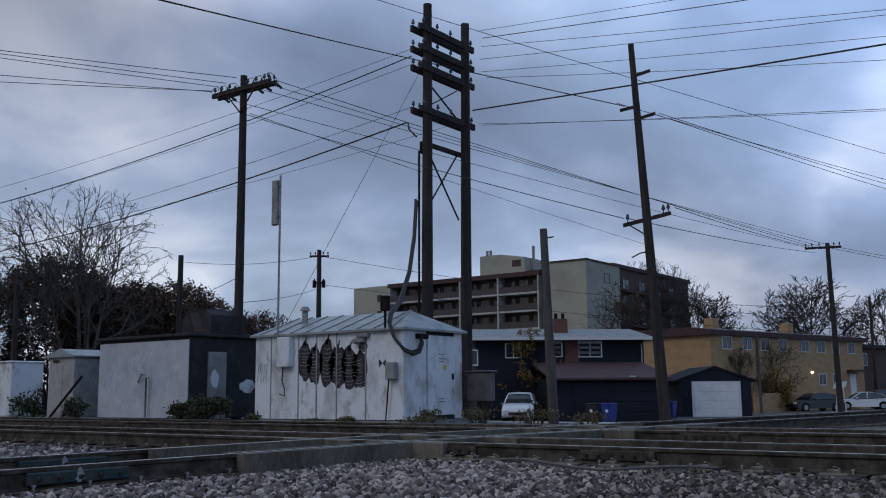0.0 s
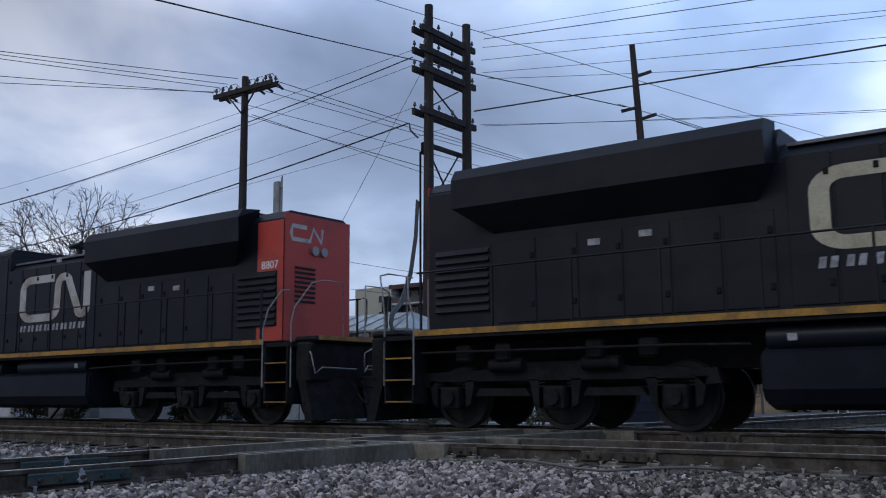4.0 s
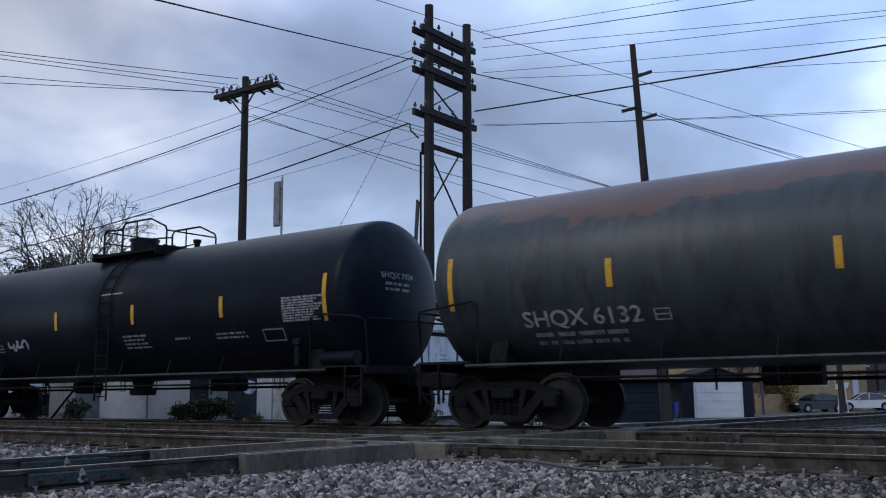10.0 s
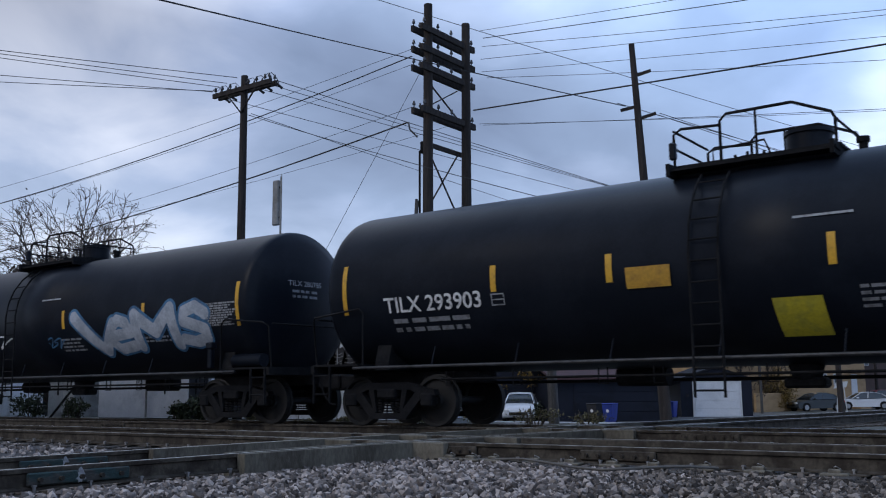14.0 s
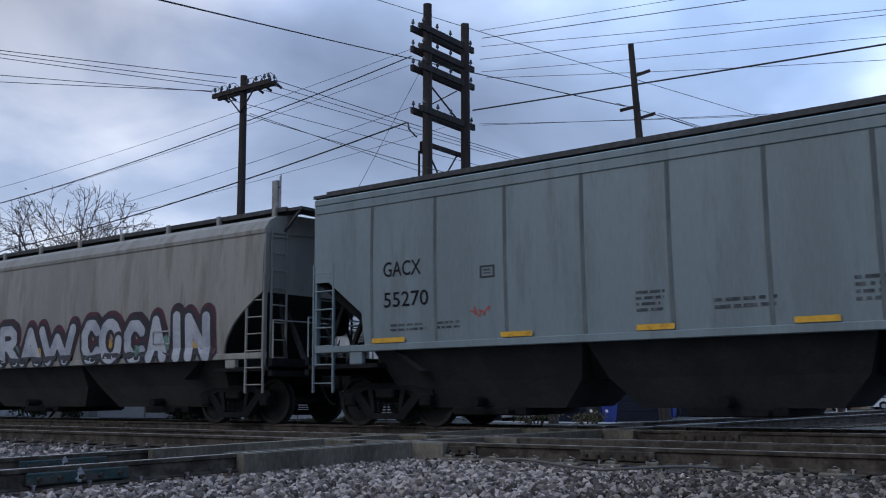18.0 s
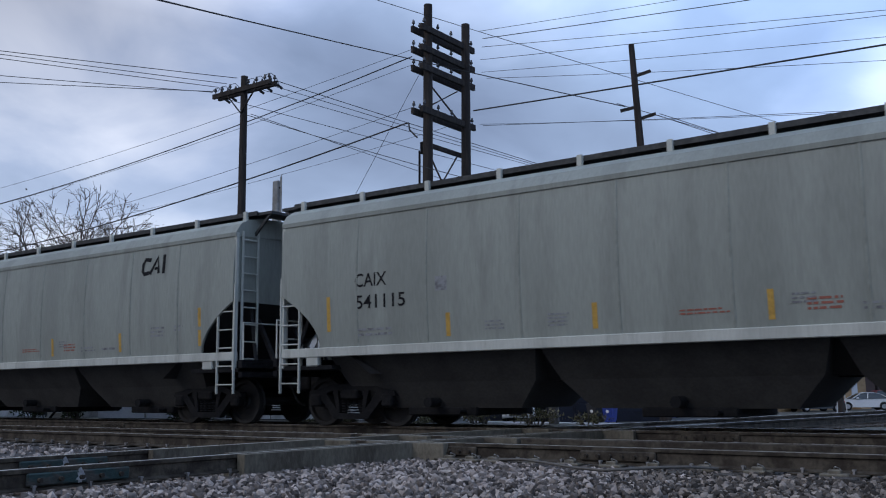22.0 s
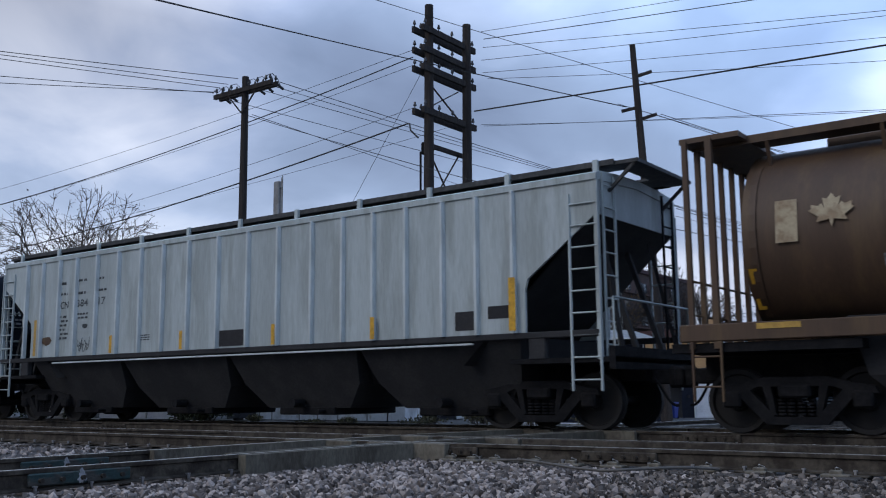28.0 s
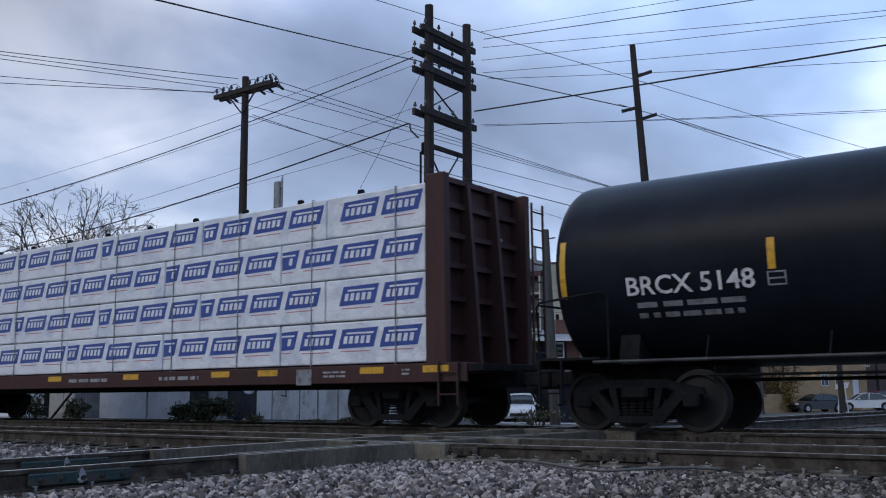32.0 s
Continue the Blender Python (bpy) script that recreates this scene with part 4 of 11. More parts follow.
def equipment_house():
    x0, x1, y0, y1, zb, ze = -28.8, -24.12, 19.6, 22.7, -0.15, 2.42
    t = thing("equipment_house", pose(0, 0, 0), "dark railway equipment house with a white boarded front", "shed")
    bm = bm_new()
    rbox(bm, x0, x1, y0 + 0.03, y1, zb, ze, 0.02)
    part("wall", bm, DARKWALL, t)
    bm = bm_new()
    rbox(bm, x0 + 0.02, x1 - 0.02, y0, y0 + 0.06, zb + 0.02, ze - 0.1, 0.01)
    part("white_front", bm, BOARDGREY, t, "white painted front board")
    bm = bm_new()
    rbox(bm, x0 - 0.12, x1 + 0.12, y0 - 0.1, y1 + 0.1, ze, ze + 0.1, 0.02)
    part("roof_slab", bm, DARKWALL, t)
    bm = bm_new()
    rbox(bm, x1 - 0.02, x1 + 0.06, y0 + 0.75, y0 + 1.5, zb, 1.95, 0.02)
    d = part("side_door", bm, GREYWALL, t, "grey side door with a white smear")
    bm = bm_new()
    P = lambda u, w: (x1 + 0.065, u, w)
    disc(bm, P, y0 + 1.0, 1.1, 0.16, 0.28, 18, 0.12, 2)
    part("white_smear", bm, WALLWHITE, d, "white paint smear")
    bm = bm_new()
    disc(bm, lambda u, w: (x1 + 0.005, u, w), y0 + 2.45, 0.85, 0.33, 0.22, 18, 0.15, 5)
    part("white_smear", bm, WALLWHITE, t, "white paint smear")
    # slanted vent hood on the roof
    bm = bm_new()
    prism_y(bm, [(-25.7, ze + 0.1), (-24.3, ze + 0.1), (-24.3, ze + 0.75), (-24.6, ze + 0.95), (-25.4, ze + 0.95), (-25.75, ze + 0.6)], 20.6, 22.1)
    h = part("roof_vent_hood", bm, DARKWALL, t, "dark slanted roof vent hood")
    # flat black sheet on the closed hood, painting the dark inside its mouth
    bm = bm_new()
    quad(bm, (-25.35, 20.59, ze + 0.85), (-24.9, 20.59, ze + 0.85), (-24.65, 20.59, ze + 0.2), (-25.1, 20.59, ze + 0.2))
    part("vent_mouth", bm, SPRAY_AND_MOUTH_BLACK, h, "vent mouth with its inner shade painted black")
    bm = bm_new()
    for u0, u1, w0, w1, sd in ((-28.5, -27.2, 0.6, 1.6, 3), (-27.4, -26.7, 1.2, 1.8, 5), (-26.2, -24.8, 0.5, 1.6, 6)):
        scribble(bm, lambda u, w: (u, y0 - 0.005, w), u0, u1, w0, w1, sd, 0.018, 4)
    part("blue_tag", bm, BLUETAG, t, "thin pale blue tags")
    bm = bm_new()
    pipe(bm, [(-26.05, y0 - 0.12, -0.1), (-26.05, y0 - 0.12, 1.15), (-25.9, y0 - 0.12, 1.15)], 0.035)
    pipe(bm, [(-26.55, y0 - 0.06, 1.0), (-26.3, y0 - 0.1, 1.3), (-26.2, y0 - 0.1, 1.25)], 0.03)
    part("wall_pipe", bm, GREYWALL, t)


def small_sheds():
    t = thing("storage_shed", pose(0, 0, 0), "small beige metal storage shed with a low gable roof", "shed")
    bm = bm_new()
    rbox(bm, -31.8, -30.25, 19.6, 22.4, -0.15, 1.95, 0.02)
    part("wall", bm, SHEDWALL, t)
    bm = bm_new()
    prism_y(bm, [(-31.9, 1.95), (-30.15, 1.95), (-30.15, 2.0), (-31.02, 2.25), (-31.9, 2.0)], 19.5, 22.5)
    part("roof", bm, ROOFGREY, t)
    bm = bm_new()
    rbox(bm, -31.6, -30.9, 19.57, 19.61, 0.0, 1.7, 0.01)
    part("door", bm, SHEDWALL, t)
    bm = bm_new()
    box(bm, -31.5, -31.1, 19.56, 19.57, 1.78, 1.86)
    part("vent_slot", bm, DARKWALL, t)
    bm = bm_new()
    beam(bm, (-31.2, 19.3, -0.2), (-29.3, 19.3, 1.25), 0.06)
    single("leaning_pipe", bm, TRUCK, "dark pipe leaning beside the storage shed", "pipe")
    t = thing("relay_cabinet", pose(0, 0, 0), "white steel relay cabinet beside the track", "cabinet")
    bm = bm_new()
    rbox(bm, -36.0, -34.25, 19.6, 20.9, -0.12, 1.85, 0.02)
    part("body", bm, WALLWHITE, t)
    bm = bm_new()
    rbox(bm, -36.05, -34.2, 19.55, 20.95, 1.85, 1.92, 0.02)
    part("lid", bm, WALLWHITE, t)
    bm = bm_new()
    rbox(bm, -36.1, -34.15, 19.5, 21.0, -0.35, -0.12, 0.02)
    part("plinth", bm, GREYWALL, t)
    t = thing("control_cabinet", pose(0, 0, 0), "brownish grey trackside control cabinet on a post", "cabinet")
    bm = bm_new()
    rbox(bm, -15.45, -14.78, 22.3, 22.75, 0.35, 1.15, 0.03)
    part("body", bm, CABBROWN, t)
    bm = bm_new()
    rbox(bm, -15.5, -14.72, 22.25, 22.8, 1.15, 1.2, 0.02)
    part("lid", bm, CABBROWN, t)
    bm = bm_new()
    rbox(bm, -15.2, -15.05, 22.45, 22.6, -0.3, 0.35, 0.02)
    part("post", bm, WOOD, t)
    t = thing("antenna_mast", pose(-20.1, 19.5, 2.3), "slim grey mast with a tall panel antenna", "antenna")
    bm = bm_new()
    tube(bm, (0, 0, -0.6), (0, 0, 4.65), 0.035, 8, 0.025)
    tube(bm, (0.03, 0, 2.0), (0.03, 0.0, 4.7), 0.015, 6)
    part("mast", bm, GREYWALL, t)
    bm = bm_new()
    rbox(bm, -0.3, -0.06, -0.07, 0.07, 3.2, 4.55, 0.03)
    part("panel_antenna", bm, GREYWALL, t, "flat grey panel antenna")
    bm = bm_new()
    for z in (3.4, 4.3):
        box(bm, -0.08, 0.02, -0.02, 0.02, z, z + 0.05)
    part("bracket", bm, TRUCK, t)


SHEDWALL = mat("beige_shed_wall", (0.36, 0.355, 0.35), 0.6, 0, (0.28, 0.27, 0.26), 0.4, 2)
CABBROWN = mat("brown_grey_cabinet", (0.13, 0.115, 0.1), 0.6, 0, (0.09, 0.08, 0.07), 0.4, 3)
bungalow()
equipment_house()
small_sheds()


# -- buildings --
BEIGE = mat("beige_stucco", (0.36, 0.35, 0.29), 0.85, 0, (0.3, 0.29, 0.245), 0.4, 0.25, fine=0.1)
APTBROWN = mat("dark_brown_brick", (0.085, 0.05, 0.042), 0.85, 0, (0.06, 0.04, 0.035), 0.4, 0.4, fine=0.15)
SLABM = mat("pale_balcony_slab", (0.42, 0.42, 0.41), 0.7, 0, (0.33, 0.33, 0.32), 0.4, 0.5)
RAILM = mat("dark_balcony_rail", (0.055, 0.045, 0.045), 0.6)
NAVY = mat("navy_siding", (0.013, 0.016, 0.028), 0.7, 0, (0.01, 0.012, 0.02), 0.4, 0.8, spec=0.2)
SHINGLE = mat("grey_shingle", (0.24, 0.26, 0.27), 0.85, 0, (0.18, 0.19, 0.2), 0.4, 1.5, fine=0.2)
MAROON = mat("maroon_shingle", (0.07, 0.035, 0.038), 0.85, 0, (0.05, 0.028, 0.03), 0.4, 1.5, fine=0.2)
BRICKRED = mat("red_brick", (0.13, 0.06, 0.045), 0.85, 0, (0.1, 0.05, 0.04), 0.4, 2, fine=0.25)
TAN = mat("tan_brick", (0.4, 0.26, 0.135), 0.85, 0, (0.33, 0.21, 0.11), 0.4, 0.8, fine=0.15, stretch=(1, 1, 3))
DOORWHITE = mat("white_garage_door", (0.66, 0.67, 0.7), 0.5, 0, (0.58, 0.59, 0.62), 0.4, 1.2)


def window(parent, axis, c, w, h, depth=0.12, frame=FRAMEW, panes=2):
    """A framed window on a wall that faces -y (axis y) or +x (axis x): frame, panes and sill; c is its centre on the wall face."""
    cx, cy, cz = c
    def bx(bm, u0, u1, d0, d1, z0, z1):
        if axis == "y":
            box(bm, cx + u0, cx + u1, cy - d1, cy - d0, cz + z0, cz + z1)
        else:
            box(bm, cx + d0, cx + d1, cy + u0, cy + u1, cz + z0, cz + z1)
    bm = bm_new()
    t = 0.07
    for u0, u1, z0, z1 in ((-w / 2, w / 2, h / 2 - t, h / 2), (-w / 2, w / 2, -h / 2, -h / 2 + t), (-w / 2, -w / 2 + t, -h / 2 + t, h / 2 - t), (w / 2 - t, w / 2, -h / 2 + t, h / 2 - t)):
        bx(bm, u0, u1, 0.0, 0.06, z0, z1)
    for k in range(1, panes):
        u = -w / 2 + w * k / panes
        bx(bm, u - 0.025, u + 0.025, 0.0, 0.055, -h / 2 + t, h / 2 - t)
    f = part("window", bm, frame, parent)
    for k in range(panes):
        bm = bm_new()
        a, b = -w / 2 + w * k / panes, -w / 2 + w * (k + 1) / panes
        bx(bm, a + 0.03, b - 0.03, 0.0, 0.02, -h / 2 + t, h / 2 - t)
        part("pane", bm, GLASS, f)
    return f


def apartment():
    t = thing("apartment_block", pose(0, 0, 0), "beige and brown apartment block with long balconies", "building")
    g = -1.4
    bm = bm_new()
    box(bm, -103, -73.5, 127.5, 146, g, 18.2)
    part("main_wall", bm, APTBROWN, t)
    bm = bm_new()
    box(bm, -103.2, -73.3, 125.6, 146, 18.2, 18.9)
    part("roof_fascia", bm, MAROON, t)
    bm = bm_new()
    box(bm, -112, -103, 127.0, 146, g, 18.9)
    part("west_block", bm, BEIGE, t)
    bm = bm_new()
    box(bm, -72.6, -65.2, 125.3, 136.5, g, 19.8)
    part("corner_block", bm, BEIGE, t)
    bm = bm_new()
    box(bm, -72.8, -65.0, 125.1, 136.7, 19.8, 20.0)
    part("corner_parapet", bm, APTBROWN, t)
    bm = bm_new()
    box(bm, -88, -66.6, 136.7, 168, g, 20.0)
    part("rear_wing", bm, APTBROWN, t)
    bm = bm_new()
    box(bm, -88.2, -66.3, 136.7, 168.2, 20.0, 20.6)
    part("rear_parapet", bm, MAROON, t)
    bm = bm_new()
    box(bm, -91.1, -86.9, 136, 143, 18.9, 23.7)
    prism_y(bm, [(-86.9, 18.9), (-82.2, 18.9), (-82.2, 22.9), (-86.9, 23.7)], 136, 143)
    ph = part("penthouse", bm, BEIGE, t)
    bm = bm_new()
    box(bm, -84.6, -82.9, 135.95, 136, 21.4, 22.5)
    part("vent", bm, APTBROWN, ph)
    for x in (-90.9, -90.2, -81.6):
        bm = bm_new()
        tube(bm, (x, 138, 18.9), (x, 138, 24.9), 0.25, 8)
        part("flue", bm, GREYWALL, t)
    for k in range(6):
        z = 15.45 - 2.75 * k
        bm = bm_new()
        box(bm, -102.8, -73.6, 125.6, 127.5, z, z + 0.28)
        part("balcony_slab", bm, SLABM, t)
        for j in range(4):
            xa = -102.6 + 7.3 * j
            bm = bm_new()
            box(bm, xa, xa + 7.0, 125.68, 125.74, z + 0.28, z + 1.25)
            part("balcony_rail", bm, RAILM, t)
            for q in range(3):
                window(t, "y", (xa + 1.2 + 2.3 * q, 127.48, z + 1.5), 1.5, 1.7, panes=2, frame=RAILM if q != 1 else SLABM)
    for j in range(5):
        bm = bm_new()
        x = -102.7 + 7.28 * j
        box(bm, x - 0.12, x + 0.12, 125.5, 127.5, g, 18.2)
        part("divider", bm, SLABM, t)
    for k in range(6):
        window(t, "x", (-65.2, 132.0, 17.6 - 2.75 * k), 1.8, 1.5, panes=1, frame=APTBROWN)
    for k in range(6):
        z = 16.2 - 2.75 * k
        bm = bm_new()
        box(bm, -66.6, -65.5, 138.5, 166, z, z + 0.25)
        part("balcony_slab", bm, APTBROWN, t)
        for q in range(4):
            window(t, "x", (-66.58, 141.5 + 6.2 * q, z + 1.4), 2.4, 1.6, panes=2, frame=RAILM)
    for k in range(5):
        window(t, "y", (-106, 127.0, 16.8 - 2.75 * k), 1.3, 1.3, panes=1, frame=SLABM)


apartment()


def navy_house():
    # laid out along and behind its front, which is turned to the crossing
    t = thing("navy_house", pose(-28.37, 50.83, -0.16, rz=42) @ pose(-7.2, -57.75, 0), "navy sided two-storey house with grey roof and brick strip", "house")
    x0, x1, y0, y1, g = 2.15, 12.45, 58.0, 66.0, -1.05
    bm = bm_new()
    box(bm, x0, x1, y0, y1, g, 3.85)
    part("wall", bm, NAVY, t)
    bm = bm_new()
    box(bm, 7.55, 8.4, y0 - 0.06, y0, g, 3.8)
    part("brick_strip", bm, BRICKRED, t, "red brick wall strip")
    for k in range(16):
        z = g + 0.3 * k
        for a, b in ((x0, 7.53), (8.42, x1)):
            bm = bm_new()
            prism_x(bm, [(y0 - 0.03, z), (y0 - 0.002, z), (y0 - 0.002, z + 0.28), (y0 - 0.01, z + 0.28)], a, b)
            part("siding_board", bm, NAVY, t)
    bm = bm_new()
    prism_x(bm, [(y0 - 0.7, 3.82), (y0 - 0.7, 3.98), (62, 4.75), (y1 + 0.6, 3.98), (y1 + 0.6, 3.82)], x0 - 0.5, x1 + 0.4)
    part("roof", bm, SHINGLE, t)
    bm = bm_new()
    box(bm, x0 - 0.5, x1 + 0.4, y0 - 0.76, y0 - 0.7, 3.8, 3.98)
    part("gutter", bm, FRAMEW, t, "white roof gutter")
    bm = bm_new()
    box(bm, 7.3, 8.15, 59.6, 60.4, 4.2, 5.25)
    c = part("chimney", bm, BRICKRED, t)
    for x in (7.5, 7.95):
        bm = bm_new()
        tube(bm, (x, 60.0, 5.25), (x, 60.0, 5.6), 0.11, 8)
        part("chimney_pot", bm, TRUCK, c)
    for c_, w, h, n in (((9.1, y0, 3.28), 1.5, 1.0, 2), ((7.05, y0, 3.28), 0.72, 0.95, 1), ((2.05, y0, 2.8), 0.42, 0.95, 1), ((4.4, y0, 3.2), 1.0, 0.9, 2)):
        window(t, "y", c_, w, h, panes=n)
    bm = bm_new()
    pipe(bm, [(12.3, y0 - 0.08, 3.6), (12.3, y0 - 0.08, 1.6)], 0.03)
    part("conduit", bm, FRAMEW, t)
    # lean-to garage in front
    bm = bm_new()
    box(bm, 5.67, 12.1, 53, y0 - 0.04, g, 1.45)
    part("garage_wall", bm, NAVY, t)
    bm = bm_new()
    prism_x(bm, [(52.6, 1.36), (52.6, 1.48), (y0 - 0.04, 2.5), (y0 - 0.04, 2.35)], 5.5, 12.3)
    part("garage_roof", bm, MAROON, t, "maroon shingled garage roof")
    bm = bm_new()
    rbox(bm, 6.76, 11.9, 52.94, 53, g + 0.1, 1.25, 0.02)
    d = part("garage_door", bm, NAVY, t)
    for k in range(4):
        bm = bm_new()
        rbox(bm, 6.84, 11.82, 52.91, 52.94, g + 0.14 + 0.54 * k, g + 0.66 + 0.54 * k, 0.012)
        part("door_panel", bm, NAVY, d)
    bm = bm_new()
    box(bm, 9.9, 10.2, 52.55, 52.6, 1.52, 1.58)
    part("lamp_bracket", bm, FRAMEW, t)


navy_house()


NAVYROOF = mat("dark_shingles", (0.012, 0.014, 0.02), 0.9, 0, (0.02, 0.022, 0.029), 0.4, 5, fine=0.2, spec=0.2)


def white_garage():
    t = thing("small_garage", pose(0, 0, 0, rz=36.047), "dark gabled garage with a white overhead door", "garage")
    x0, x1, y0, y1, g = 14.85, 19.35, 61.0, 67.0, -1.2
    xm = (x0 + x1) / 2
    bm = bm_new()
    prism_y(bm, [(x0, g), (x1, g), (x1, 1.2), (xm, 1.98), (x0, 1.2)], y0, y1)
    part("wall", bm, NAVY, t)
    bm = bm_new()
    prism_y(bm, [(x0 - 0.35, 1.1), (x0 - 0.35, 1.22), (xm, 2.12), (x1 + 0.35, 1.22), (x1 + 0.35, 1.1), (xm, 1.98)], y0 - 0.09, y1 + 0.3)
    part("roof", bm, NAVYROOF, t)
    bm = bm_new()
    rbox(bm, 15.7, 18.58, y0 - 0.05, y0 + 0.02, g + 0.08, 1.06, 0.02)
    d = part("overhead_door", bm, DOORWHITE, t, "white overhead door")
    for k in range(4):
        bm = bm_new()
        rbox(bm, 15.74, 18.54, y0 - 0.07, y0 - 0.05, g + 0.1 + 0.535 * k, g + 0.62 + 0.535 * k, 0.01)
        part("door_panel", bm, DOORWHITE, d)
    for a, b, z0, z1 in ((15.6, 15.7, g, 1.15), (18.58, 18.68, g, 1.15), (15.7, 18.58, 1.06, 1.15)):
        bm = bm_new()
        box(bm, a, b, y0 - 0.06, y0, z0, z1)
        part("door_trim", bm, FRAMEW, t, "white door trim")
    bm = bm_new()
    box(bm, 15.2, 15.35, y0 - 0.12, y0, 0.2, 0.35)
    part("wall_lamp", bm, DARKWALL, t)


white_garage()


def tan_building():
    # laid out along its long front, with the front at local y 0
    t = thing("tan_apartment_building", pose(-27.9, 66.25, 0, rz=75.4), "long two-storey tan brick building with a brown roof edge", "building")
    g = -1.3
    bm = bm_new()
    box(bm, 5.0, 28.2, 0, 11, g, 4.82)
    part("wall", bm, TAN, t)
    bm = bm_new()
    prism_x(bm, [(-0.35, 4.78), (-0.35, 5.16), (1.5, 5.42), (11.3, 5.42), (11.3, 4.78)], 4.65, 28.55)
    part("roof", bm, MAROON, t)
    for x in (7.1, 9.85, 12.35, 14.95, 18.35, 20.95, 23.4, 26.1):
        window(t, "y", (x, 0, 4.22), 1.3, 1.05, panes=2)
    for x in (20.9, 23.2):
        window(t, "y", (x, 0, 1.42), 1.2, 1.0, panes=2)
    bm = bm_new()
    rbox(bm, 25.6, 26.6, -0.06, 0.02, -0.05, 1.92, 0.02)
    part("door", bm, DOORWHITE, t, "white entrance door")
    bm = bm_new()
    rbox(bm, 25.2, 27.0, -1.0, 0, g, -0.08, 0.02)
    part("door_step", bm, TAN, t)
    bm = bm_new()
    box(bm, 25.1, 27.2, -0.9, 0, 2.1, 2.28)
    part("door_canopy", bm, MAROON, t)
    for x in (8.4, 19.4):
        bm = bm_new()
        box(bm, x - 0.4, x + 0.4, 1.8, 2.6, 5.2, 6.3)
        part("chimney", bm, TAN, t)
    bm = bm_new()
    tube(bm, (19.25, 0, 2.02), (19.25, -0.14, 2.02), 0.09, 10)
    part("porch_light", bm, PORCHGLOW, t, "small lit porch light")
    bm = bm_new()
    pipe(bm, [(11.1, -0.06, 4.7), (11.1, -0.06, 0.0)], 0.05)
    part("downpipe", bm, MAROON, t)
    t = thing("brown_brick_building", pose(-27.9, 66.25, 0, rz=75.4), "low dark brown brick building beyond the tan one", "building")
    bm = bm_new()
    box(bm, 29.0, 60, 2.5, 14, -1.3, 4.5)
    part("wall", bm, APTBROWN, t)
    bm = bm_new()
    box(bm, 28.8, 60, 2.2, 14, 4.5, 4.85)
    part("roof_edge", bm, DARKWALL, t)
    for k in range(4):
        window(t, "y", (33 + 6 * k, 2.5, 3.4), 1.6, 1.2, panes=2)
    # low wall before the bushes, on the raised yard
    bm = bm_new()
    rbox(bm, 8.4, 15.2, -1.4, -1.2, -1.2, 0.32, 0.03)
    single("garden_wall", bm, TAN, "low tan brick garden wall", "wall", kind="structure", m=pose(-27.9, 66.25, 0, rz=75.4))
    bm = bm_new()
    rbox(bm, 21.5, 60, 58, 100, -1.4, -1.15, 0.05)
    single("parking_yard", bm, ASPHALT, "grey asphalt parking yard before the tan building", "yard", kind="structure", m=pose(0, 0, 0, rz=36.047))


ASPHALT = mat("street_asphalt", (0.06, 0.06, 0.062), 0.9, 0, (0.08, 0.08, 0.08), 0.4, 0.5, fine=0.2)
tan_building()


